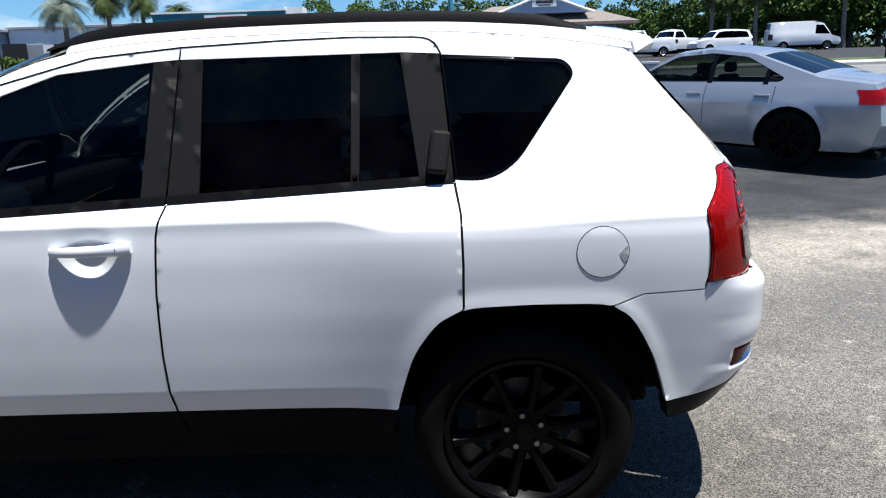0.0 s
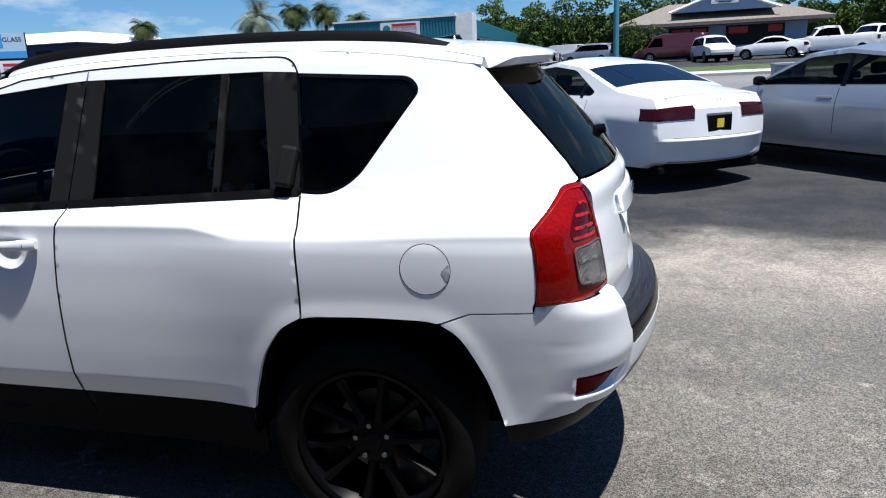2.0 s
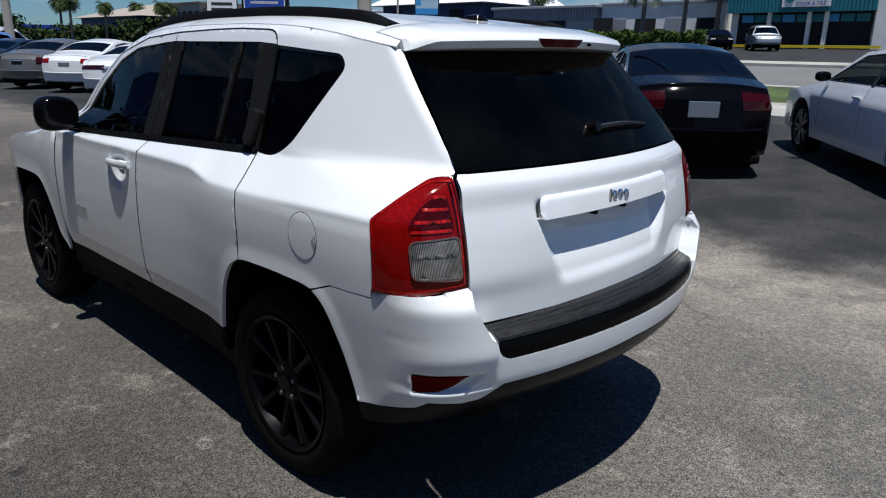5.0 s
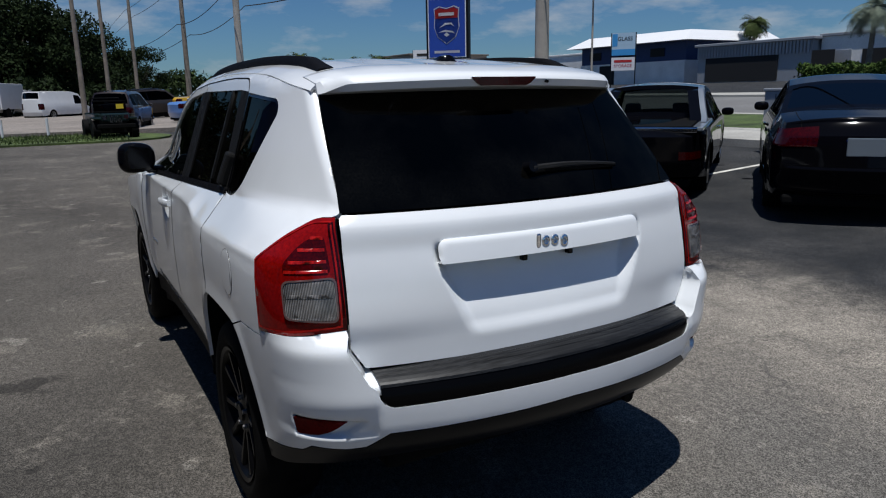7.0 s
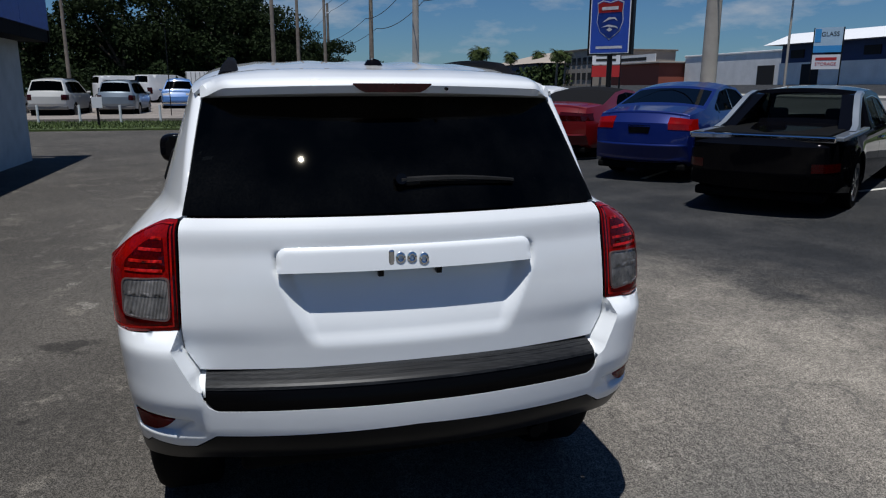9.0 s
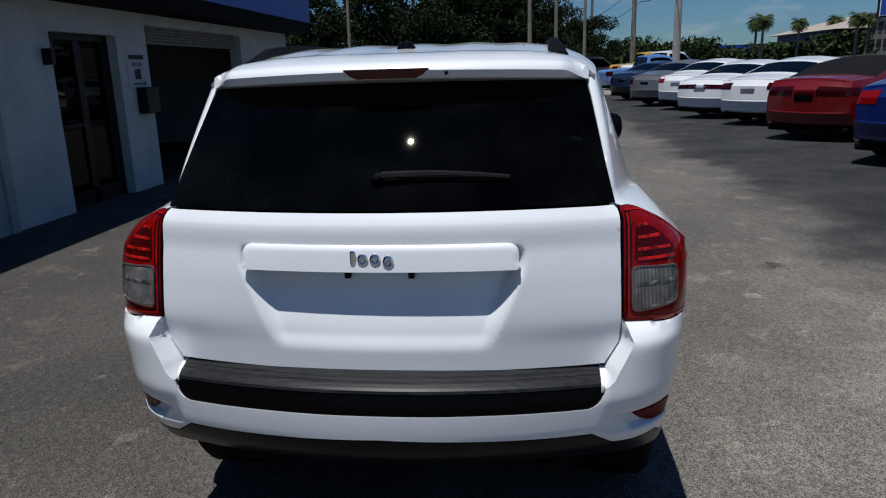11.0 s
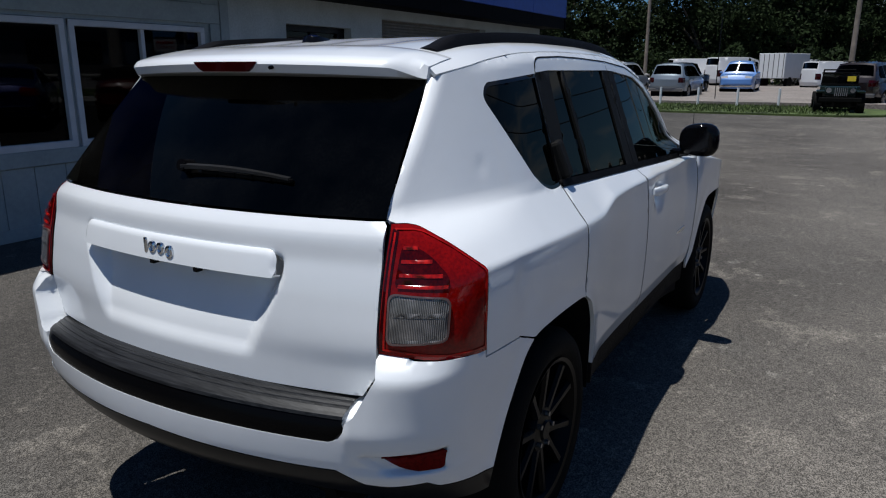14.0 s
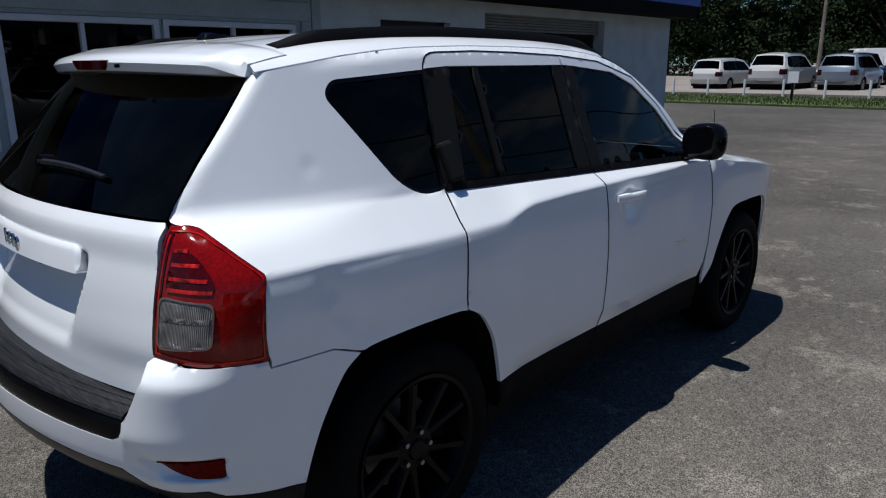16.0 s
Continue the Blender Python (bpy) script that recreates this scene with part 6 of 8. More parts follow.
    if details and shape in ("pickup", "suv"):
        gx = -L / 2 - .02
        gr = box("grille", (gx - .015, -W * .27, .34 * H), (gx + .10, W * .27, .46 * H), GLOSS_BLACK, car, bevel=.02)
        for k in range(3):
            box("grille_bar", (gx - .025, -W * .26, (.36 + .035 * k) * H), (gx - .010, W * .26, (.37 + .035 * k) * H), CHROME, gr)
        if shape == "suv":
            rb = box("rear_bumper_bar", (L / 2 - .06, -W * .45, .24 * H), (L / 2 + .09, W * .45, .33 * H), GREY, car, "grey rear bumper", bevel=.03)
            box("plate", (L / 2 + .03, -.16, .42 * H), (L / 2 + .06, .16, .48 * H), SILVER_BLUE, car, "blank plate")
            for sg in (-1, 1):
                rod("roof_rail", (-.05 * L, sg * W * .33, H + .03), (.36 * L, sg * W * .33, H + .02), .02, .02, CAR_DARK, car)
        box("bumper_bar", (gx - .09, -W * .46, .24 * H), (gx + .10, W * .46, .32 * H), CHROME, car, bevel=.03)
    if plate:
        t = marks[6] + plate[1]
        x, _, z = top_point(t, 0)
        pl = box("plate_holder", (x - .02, -.17, z - .09), (x + .012, .17, z + .09), plate[0], car, "plate holder", bevel=.006)
        if plate[2]:
            box("sticker", (x + .011, -.05, z - .05), (x + .015, .05, z + .05), plate[2], pl, "plain sticker")
    # seams and dark apron of the tail
    def ribbon(nm, pts, mat, off=.004, wide=None):
        va, fa = [], []
        for (t, u), (t2, u2) in zip(*wide) if wide else [((t - .035, u), (t + .035, u)) for t, u in pts]:
            va += [top_point(t, u, off), top_point(t2, u2, off)]
        fa = [(2 * i, 2 * i + 1, 2 * i + 3, 2 * i + 2) for i in range(len(va) // 2 - 1)]
        link_mesh(nm, va, fa, mat, car, smooth=False)
    if moulded:
        m6 = marks[6]
        us2 = np.linspace(-.24, .24, 5)
        ribbon("plate_recess", [], GLOSS_BLACK if body != PEARL else GREY, .004, ([(m6 + .20, u) for u in us2], [(m6 + .52, u * .9) for u in us2]))
        if not badge:
            ribbon("boot_strip", [], CHROME, .008, ([(m6 + .12, u) for u in us2], [(m6 + .17, u) for u in us2]))
        m5 = marks[5]
        for sg in (-1, 1):
            ts = np.linspace(m5 + .05, m6 + .06, 16)
            ribbon("boot_seam", [], CAR_DARK, .003, ([(t, sg * .800) for t in ts], [(t, sg * .807) for t in ts]))
        us3 = np.linspace(-.80, .80, 17)
        ribbon("bumper_seam", [], CAR_DARK, .003, ([(m6 + .995, u) for u in us3], [(m6 + 1.008, u) for u in us3]))
        ribbon("apron", [], CAR_DARK, .010, ([(m6 + 1.93, u) for u in us3], [(m6 + 2.6, u * .96) for u in us3]))
        if badge:
            x, _, z = top_point(m6 - .38, 0)
            for k in range(4):
                lathe("badge_ring", [(.023, -.003), (.030, -.003), (.031, 0), (.030, .003), (.023, .003), (.022, 0)], 20, Matrix.Translation((x + .006, (k - 1.5) * .043, z)) @ pose(0, 0, 0, 0, 78, 0), CHROME, car, "plain chrome ring")
    # lower dark edge, underbody, cabin
    x, _, z = top_point(len(out) - 1.6, 0)
    box("diffuser", (x - .30, -W * .40, z - .09), (x + .02, W * .40, z + .02), CAR_DARK, car, bevel=.03)
    box("underbody", (-L * .46, -W * .38, .20), (L * .46, W * .38, .42), CAR_DARK, car)
    box("cabin_floor", (-L * .20, -W * .46, .30), (L * .34, W * .46, bz - .12), CAR_DARK, car)
    for x in ((-.02, .20) if shape in ("sedan", "suv") else (.04,)):
        for v in (-.36, .36):
            bm = bmesh.new()
            add_box(bm, (x * L - .06, v - .22, bz - .15), (x * L + .08, v + .22, bz + .10), .05)
            add_box(bm, (x * L - .02, v - .12, bz + .12), (x * L + .08, v + .12, bz + .27), .04)
            part("seat", bm, SEAT, car, "dark seat")
    w = wheel_of(tyre, .22, rim or SILVER_RIM)
    for a in ax:
        for sg in (-1, 1):
            c = copy_thing(w, pose(a, sg * (W / 2 - .13), tyre, 0, 30 * a, 180 if sg > 0 else 0))
            c.parent = car
            if "category" in c:
                del c["category"]
    for o in list(w.children_recursive) + [w]:
        bpy.data.objects.remove(o)
    return car


def parked(cx, cy, heading, tilt=True):
    """Pose of a car: heading in degrees from +y towards -x, nose up the slope."""
    a = math.degrees(math.atan(SLOPE * math.cos(radians(heading)))) if tilt and cy > LEVEL_TO else 0
    return Matrix.Translation((cx, cy, lie(cy))) @ pose(0, 0, 0, 0, 0, heading - 90) @ pose(0, 0, 0, 0, a, 0)


PEARL = paint("white_paint_plain", (0.69, 0.70, 0.71))
SILVER = paint("silver_metallic_paint", (0.33, 0.365, 0.40), flake=.55, rough=.34)
CAR_CLEAR = glass_material("clear_car_glass", (0.28, 0.31, 0.30), gloss=(0.32, 0.32, 0.30), ior=1.35)
BLACK = paint("black_paint", (0.0025, 0.0025, 0.0035), rough=0.05, coat=0.0, spec=0.1)
RED = paint("red_paint", (0.14, 0.003, 0.003))
COBALT = paint("cobalt_blue_paint", (0.004, 0.014, 0.12), flake=.3)
NAVY = paint("navy_paint", (0.006, 0.014, 0.034), flake=.1)
BROWN = paint("dark_brown_paint", (0.040, 0.032, 0.028), flake=.2)
DARK_MAROON = paint("dark_maroon_paint", (0.014, 0.008, 0.008), flake=.2)
GREY = paint("grey_metallic_paint", (0.16, 0.155, 0.15), flake=.4)
SKY_BLUE = paint("pale_blue_paint", (0.10, 0.22, 0.50))
SILVER_BLUE = paint("silver_blue_paint", (0.20, 0.24, 0.28), flake=.4)
OFF_WHITE = paint("off_white_paint", (0.50, 0.50, 0.48))
TAN = paint("tan_paint", (0.36, 0.30, 0.21), flake=.3)
GREEN = paint("dark_green_paint", (0.004, 0.014, 0.011))
MAROON = paint("maroon_paint", (0.06, 0.01, 0.012))
YELLOW_PAINT = paint("yellow_paint", (0.55, 0.33, 0.02))
SOFT_TOP = material("black_canvas_top", (0.008, 0.008, 0.009), rough=0.9, spec=0.1, fine=0.2)
ROW = "cars parked at a slant along the street side"

vehicle("sedan", "silver metallic sedan with black wheels parked at a slant", "car", "sedan", 4.85, 1.85, 1.47, 2.89, SILVER, parked(4.05, 10.38, 39), rim=DARK_RIM, lamp_mat=LENS_RED, lamp=(.55, .30, .62), group=ROW, step=.045, chrome=2, tyre=.36, glass=CAR_CLEAR)
vehicle("sedan", "white luxury sedan with dark tail lamps and a black plate holder", "car", "sedan", 4.93, 1.87, 1.46, 2.91, PEARL, parked(.57, 10.69, 37), lamp=(.22, .36, .44), badge=True, plate=(GLOSS_BLACK, .55, YELLOW), glass=CAR_CLEAR, group=ROW, step=.045, chrome=2, tyre=.345, rim=GREY)
vehicle("sedan", "black sedan with red tail lamps and a blank pale plate", "car", "sedan", 4.60, 1.79, 1.45, 2.76, BLACK, parked(-2.68, 10.5, 37), lamp_mat=LENS_DARK_RED, lamp=(.55, .35, .58), plate=(SILVER_BLUE, .35, None), group=ROW, step=.045, chrome=2, glass=DARK_GLASS, rim=DARK_RIM)
ute = vehicle("coupe_utility", "old black and silver car with an open pickup bed", "car", "pickup", 5.05, 1.82, 1.38, 2.97, BLACK, parked(-5.48, 10.2, 36), lamp=(-.55, .85, .80), group=ROW, step=.045, tyre=.33, chrome=1, glass=CAR_CLEAR)
# chrome rails and dark bed of the old coupe utility
uz = .645 * 1.38
# Black sheet paints the shade inside the open bed.
box("bed_cover", (.68, -.70, uz + .022), (2.36, .70, uz + .062), CAR_DARK, ute, bevel=.01)
box("tailgate_trim", (2.40, -.80, uz - .01), (2.53, .80, uz + .055), CHROME, ute, "bright tailgate trim", bevel=.012)
for sg in (-1, 1):
    box("bed_rail", (.70, min(sg * .72, sg * .86), uz + .0), (2.40, max(sg * .72, sg * .86), uz + .050), SILVER, ute, bevel=.012)
    bm = bmesh.new()
    q = [(.38, .99 * 1.38), (.62, .97 * 1.38), (1.45, uz + .03), (.60, uz + .03)]
    for y in (.62, .80):
        bm.faces.new([bm.verts.new((x, sg * (y - (.14 if z > 1.2 else 0)), z)) for x, z in q])
    bm.verts.ensure_lookup_table()
    for i in range(4):
        j = (i + 1) % 4
        bm.faces.new([bm.verts[k] for k in (i, j, j + 4, i + 4)])
    part("buttress", bm, BLACK, ute, "black sail panel")
    edge_pts = [(.42, .655, 1.375), (.70, .675, 1.325), (1.05, .735, 1.13), (1.30, .785, .985), (1.55, .80, uz + .045)]
    bm = bmesh.new()
    rings = []
    for x, y, z in edge_pts:
        rings.append([bm.verts.new((x + ax, sg * (y + ay), z + az)) for ax, ay, az in ((-.03, -.035, .0), (.03, -.035, .012), (.03, .035, .012), (-.03, .05, -.02))])
    for r0, r1 in zip(rings, rings[1:]):
        for i in range(4):
            bm.faces.new((r0[i], r0[(i + 1) % 4], r1[(i + 1) % 4], r1[i]))
    bm.faces.new(rings[0])
    bm.faces.new(rings[-1])
    part("sail_edge", bm, SILVER, ute, "silver band along the sail panel", smooth=True)
vehicle("sedan", "cobalt blue sports sedan with red tail lamps", "car", "sedan", 4.60, 1.80, 1.48, 2.65, COBALT, parked(-8.40, 10.25, 37), lamp_mat=LENS_RED, lamp=(.55, .30, .60), group=ROW, chrome=2, rim=DARK_RIM)
vehicle("coupe", "red muscle coupe with a black soft top", "car", "coupe", 4.84, 1.90, 1.37, 2.85, RED, parked(-12.05, 10.40, 37), lamp=(.30, .25, .30), group=ROW, glass=DARK_GLASS, top=SOFT_TOP, chrome=2, rim=DARK_RIM)
vehicle("sedan", "white sedan with slim red tail lamps", "car", "sedan", 4.86, 1.84, 1.41, 2.85, PEARL, parked(-15.45, 10.48, 37), lamp=(.45, .25, .60), group=ROW, glass=DARK_GLASS)
vehicle("sedan", "older white sedan with a full-width red lamp bar", "car", "sedan", 5.08, 1.88, 1.38, 2.81, PEARL, parked(-18.05, 10.15, 37), lamp=(.10, .30, .15), group=ROW, rim=SILVER_RIM)
vehicle("sedan", "white compact sedan with red tail lamps", "car", "sedan", 4.60, 1.80, 1.45, 2.70, PEARL, parked(-21.5, 10.12, 37), lamp_mat=LENS_RED, lamp=(.40, .20, .66), group=ROW, glass=DARK_GLASS)
vehicle("sedan", "grey metallic sedan parked at a slant", "car", "sedan", 4.75, 1.82, 1.46, 2.75, GREY, parked(-24.1, 9.70, 37), group=ROW)
vehicle("sedan", "navy blue sedan parked at a slant", "car", "sedan", 4.75, 1.82, 1.46, 2.75, NAVY, parked(-28.7, 9.62, 37), group=ROW)
# storage lot to the west
WEST = "vehicles in the gravel lot"
vehicle("station_wagon", "white station wagon in the gravel lot", "car", "suv", 4.7, 1.8, 1.62, 2.7, OFF_WHITE, parked(-36.5, -9.3, 86), group=WEST, step=.14, details=False)
vehicle("suv", "white and tan off-road SUV in the gravel lot", "suv", "suv", 4.9, 1.94, 1.86, 2.85, OFF_WHITE, parked(-36.5, -6.4, 88), group=WEST, step=.14, tyre=.38)
vehicle("suv", "silver blue SUV in the gravel lot", "suv", "suv", 4.8, 1.87, 1.80, 2.85, SILVER_BLUE, parked(-37.3, -3.6, 88), group=WEST, step=.14, tyre=.37)
vehicle("pickup_truck", "black pickup in the gravel lot", "pickup", "pickup", 5.6, 1.95, 1.85, 3.5, BLACK, parked(-42.5, -4.4, -95), group=WEST, step=.16, tyre=.39)
vehicle("pickup_truck", "pale blue pickup facing the lot", "pickup", "pickup", 5.8, 2.0, 1.98, 3.7, SKY_BLUE, parked(-47.0, -1.7, -88), group=WEST, step=.16, tyre=.42)
vehicle("delivery_van", "white high-roofed delivery van", "van", "van", 5.8, 2.0, 2.35, 3.6, PEARL, parked(-64, -7.0, 30), group=WEST, step=.2, tyre=.36, details=False)
vehicle("delivery_van", "white high-roofed delivery van", "van", "van", 5.8, 2.0, 2.45, 3.6, PEARL, parked(-64, -4.2, 55), group=WEST, step=.2, tyre=.36, details=False)
vehicle("cargo_van", "white panelled cargo van in the gravel lot", "van", "van", 5.5, 1.95, 2.05, 3.5, PEARL, parked(-60, 3.4, 50), group=WEST, step=.2, tyre=.36, details=False)
vehicle("suv", "dark maroon SUV behind the grass island", "suv", "suv", 4.8, 1.92, 1.80, 2.9, DARK_MAROON, parked(-33.2, 5.2, 72), group=WEST, step=.14)
vehicle("pickup_truck", "brown pickup with a covered bed", "pickup", "suv", 5.6, 1.95, 1.95, 3.5, BROWN, parked(-47.0, 8.4, 25), group=WEST, step=.16, tyre=.4)
vehicle("pickup_truck", "pale blue old pickup in the gravel lot", "pickup", "pickup", 5.4, 1.95, 1.75, 3.3, SKY_BLUE, parked(-37.0, 10.6, 15), group=WEST, step=.16, tyre=.38)
vehicle("pickup_truck", "white work pickup in the gravel lot", "pickup", "pickup", 5.6, 2.0, 1.95, 3.5, PEARL, parked(-42.5, 12.5, 30), group=WEST, step=.16, tyre=.39)
vehicle("flatbed_truck", "yellow truck with a raised bed", "truck", "pickup", 5.4, 2.0, 2.0, 3.3, YELLOW_PAINT, parked(-47.5, 12.3, 15), group=WEST, step=.2, tyre=.4, details=False)
# box truck
bt = empty("box_truck", "white box truck in the gravel lot", "truck", parked(-63.5, -.5, 68), WEST)
box("cargo_box", (-1.9, -1.1, .8), (2.2, 1.1, 2.75), PEARL, bt, bevel=.03)
box("cab", (-3.9, -1.1, .5), (-1.95, 1.1, 2.3), PEARL, bt, bevel=.15)
box("cab_window", (-3.95, -.9, 1.45), (-3.5, .9, 2.0), GLOSS_BLACK, bt, bevel=.03)
for k in range(6):
    box("rear_rail", (2.2, -1.05 + k * .40, .85), (2.23, -1.01 + k * .40, 2.70), GREY, bt)
for a in (-3.0, 1.2):
    for sg in (-1, 1):
        rod("wheel", (a, sg * .85, .45), (a, sg * 1.12, .45), .45, .45, RUBBER, bt, seg=20)
# open-top off-roader on the grass
wr = empty("off_roader", "dark green open-top off-roader with chrome grille bars parked on grass", "suv", parked(-27.4, 4.05, -86) @ Matrix.Scale(.86, 4), "")
for nm, lo, hi, mt, bv in (("tub", (-1.1, -.72, .62), (1.75, .72, 1.12), GREEN, .05), ("bonnet", (-1.75, -.55, .75), (-.7, .55, 1.12), GREEN, .06), ("front_bumper", (-2.05, -.75, .50), (-1.85, .75, .68), CAR_DARK, .03), ("windscreen_frame", (-.78, -.68, 1.12), (-.72, .68, 1.20), CAR_DARK, .01), ("windscreen_frame", (-.62, -.68, 1.58), (-.56, .68, 1.66), CAR_DARK, .01), ("seat", (.1, -.6, 1.0), (.3, -.1, 1.5), SEAT, .05), ("seat", (.1, .1, 1.0), (.3, .6, 1.5), SEAT, .05), ("windscreen", (-.70, -.66, 1.18), (-.66, .66, 1.60), CLEAR, 0)):
    box(nm, lo, hi, mt, wr, bevel=bv)
for sg in (-1, 1):
    box("wing", (-1.85, min(sg * .55, sg * .86), .86), (-.95, max(sg * .55, sg * .86), .96), GREEN, wr, bevel=.04)
    rod("head_lamp", (-1.80, sg * .42, .96), (-1.74, sg * .42, .96), .10, .09, CHROME, wr, seg=16)
    rod("roll_bar", (.5, sg * .62, 1.1), (.45, sg * .58, 1.75), .03, .03, CAR_DARK, wr)
    for a in (-1.35, 1.15):
        rod("wheel", (a, sg * .62, .42), (a, sg * .90, .42), .42, .42, RUBBER, wr, seg=24)
box("underbody", (-1.7, -.60, .28), (1.6, .60, .66), CAR_DARK, wr, bevel=.04)
box("axle", (-1.42, -.66, .34), (-1.28, .66, .48), CAR_DARK, wr, bevel=.03)
rod("roll_bar", (.45, -.6, 1.75), (.45, .6, 1.75), .03, .03, CAR_DARK, wr)
for k in range(7):
    box("grille_bar", (-1.80, -.24 + k * .07, .74), (-1.76, -.21 + k * .07, 1.06), CHROME, wr)
box("price_sticker", (-.72, -.55, 1.30), (-.70, -.25, 1.50), YELLOW, wr, "yellow price sticker")

# ---- street furniture, far buildings, trees ----
WOOD_POLE = material("weathered_pole_wood", (0.20, 0.17, 0.14), rough=0.9, spots=0.25, spot_scale=3, bump=0.3, bump_scale=30)
CONC_POLE = material("concrete_pole", (0.36, 0.33, 0.29), rough=0.9, spots=0.15, spot_scale=2)
WIRE = material("black_cable", (0.01, 0.01, 0.01), rough=0.6)
TEAL = material("teal_ribbed_metal", (0.015, 0.17, 0.22), rough=0.5, spots=0.08)
PALE_WALL = material("white_block_wall", (0.80, 0.79, 0.77), rough=0.85, spots=0.08, spot_scale=0.8, fine=0.06, fine_scale=8)
BLUE_WALL = material("pale_blue_wall", (0.25, 0.34, 0.46), rough=0.85, spots=0.08)
NAVY_WALL = material("navy_metal_wall", (0.015, 0.035, 0.12), rough=0.6, spots=0.1)
GREY_WALL = material("grey_metal_wall", (0.30, 0.32, 0.35), rough=0.6, spots=0.08)
BEIGE_WALL = material("beige_wall", (0.34, 0.295, 0.25), rough=0.85, spots=0.1)
BRICK_RED = material("red_brick_wall", (0.30, 0.08, 0.05), rough=0.9, spots=0.15, fine=0.2, fine_scale=6)
ROOF_BROWN = material("brown_shingle_roof", (0.17, 0.145, 0.125), rough=0.95, spots=0.15, fine=0.2, fine_scale=8)
WHITE_ROOF = material("white_metal_roof", (0.75, 0.76, 0.78), rough=0.5, spots=0.05)
# Near-black for flat sheets that paint the shade in bays, doors and windows.
SHADE = material("painted_opening_shade", (0.012, 0.013, 0.015), rough=0.9)
GREEN_POLE = material("blue_green_painted_steel", (0.05, 0.22, 0.30), rough=0.5)
SIGN_WHITE = material("white_sign_face", (0.75, 0.75, 0.77), rough=0.5)
SIGN_BLUE = material("blue_sign_face", (0.015, 0.055, 0.33), rough=0.45, spots=0.06)
SIGN_PALE = material("pale_blue_sign_face", (0.42, 0.58, 0.72), rough=0.5)
SIGN_RED = material("red_sign_face", (0.45, 0.02, 0.02), rough=0.5)
SIGN_SKY = material("sky_blue_sign_face", (0.05, 0.30, 0.65), rough=0.5)
BARK = material("tree_bark", (0.10, 0.08, 0.06), rough=0.95, spots=0.3, spot_scale=4, bump=0.5, bump_scale=20)
PALM_BARK = material("palm_bark", (0.19, 0.16, 0.13), rough=0.95, spots=0.3, spot_scale=5, bump=0.5, bump_scale=15)


def leaf_material(name, a, b):
    m = bpy.data.materials.new(name)
    m.use_nodes = True
    nt = m.node_tree
    bs = nt.nodes["Principled BSDF"]
    geo, mx = nt.nodes.new("ShaderNodeNewGeometry"), nt.nodes.new("ShaderNodeMix")
    mx.data_type = "RGBA"
    mx.inputs["A"].default_value, mx.inputs["B"].default_value = (*a, 1), (*b, 1)
    nt.links.new(geo.outputs["Random Per Island"], mx.inputs["Factor"])
    nt.links.new(mx.outputs["Result"], bs.inputs["Base Color"])
    bs.inputs["Roughness"].default_value = 0.8
    bs.inputs["Specular IOR Level"].default_value = 0.12
    return m


LEAF_DARK = leaf_material("oak_leaves", (0.006, 0.012, 0.004), (0.020, 0.034, 0.010))
LEAF = leaf_material("green_leaves", (0.028, 0.058, 0.012), (0.085, 0.130, 0.030))
FROND = leaf_material("palm_fronds", (0.025, 0.042, 0.012), (0.085, 0.110, 0.035))
FROND_GREY = leaf_material("silver_palm_fronds", (0.10, 0.13, 0.10), (0.20, 0.23, 0.17))


def crown_mesh(seed, n, rx, rz, leaf, clumps):
    rng = np.random.default_rng(seed)
    cs = rng.normal(size=(clumps, 3))
    cs /= np.linalg.norm(cs, axis=1, keepdims=True)
    cs *= rng.uniform(.45, 1.0, (clumps, 1)) * np.array([rx, rx, rz])
    cs[:, 2] *= np.where(cs[:, 2] < 0, .85, 1)
    rad = rng.uniform(.16, .34, clumps) * rx
    k = rng.integers(0, clumps, n)
    d = rng.normal(size=(n, 3))
    d /= np.linalg.norm(d, axis=1, keepdims=True)
    p = cs[k] + d * rad[k][:, None] * rng.uniform(.55, 1.05, (n, 1)) * np.array([1, 1, .75])
    a, b = rng.normal(size=(n, 3)), rng.normal(size=(n, 3))
    a /= np.linalg.norm(a, axis=1, keepdims=True)
    b -= (a * b).sum(1, keepdims=True) * a
    b /= np.linalg.norm(b, axis=1, keepdims=True)
    s = rng.uniform(.6, 1.3, (n, 1)) * leaf
    quad = np.stack([p - a * s, p + b * s * .55, p + a * s, p - b * s * .55], 1).reshape(-1, 3)
    return quad, [(4 * i, 4 * i + 1, 4 * i + 2, 4 * i + 3) for i in range(n)]


def tree(name, label, seed, height, spread, leaf_mat, leaf=.20, n=5200, m=None, group=""):
    t = empty(name, label, "tree", m or Matrix.Identity(4), group)
    bm = bmesh.new()
    rng = random.Random(seed)
    top = height * .55

    def limb(a, b, r0, r1):
        d = b - a
        bmesh.ops.create_cone(bm, cap_ends=True, segments=7, radius1=r0, radius2=r1, depth=d.length, matrix=Matrix.Translation((a + b) / 2) @ d.to_track_quat("Z", "Y").to_matrix().to_4x4())

    fork = Vector((0, 0, height * .28))
    limb(Vector((0, 0, -.1)), fork, height * .035, height * .026)
    for k in range(7):
        a = k * .9 + rng.random()
        e = fork + Vector((math.cos(a) * spread * .55, math.sin(a) * spread * .55, height * (.18 + .28 * rng.random())))
        limb(fork, e, height * .016, height * .006)
    part("trunk", bm, BARK, t, smooth=True)
    q, f = crown_mesh(seed, n, spread, height * .50, leaf, 60)
    q[:, 2] += height * .52
    link_mesh("crown", q, f, leaf_mat, t, smooth=False)
    return t


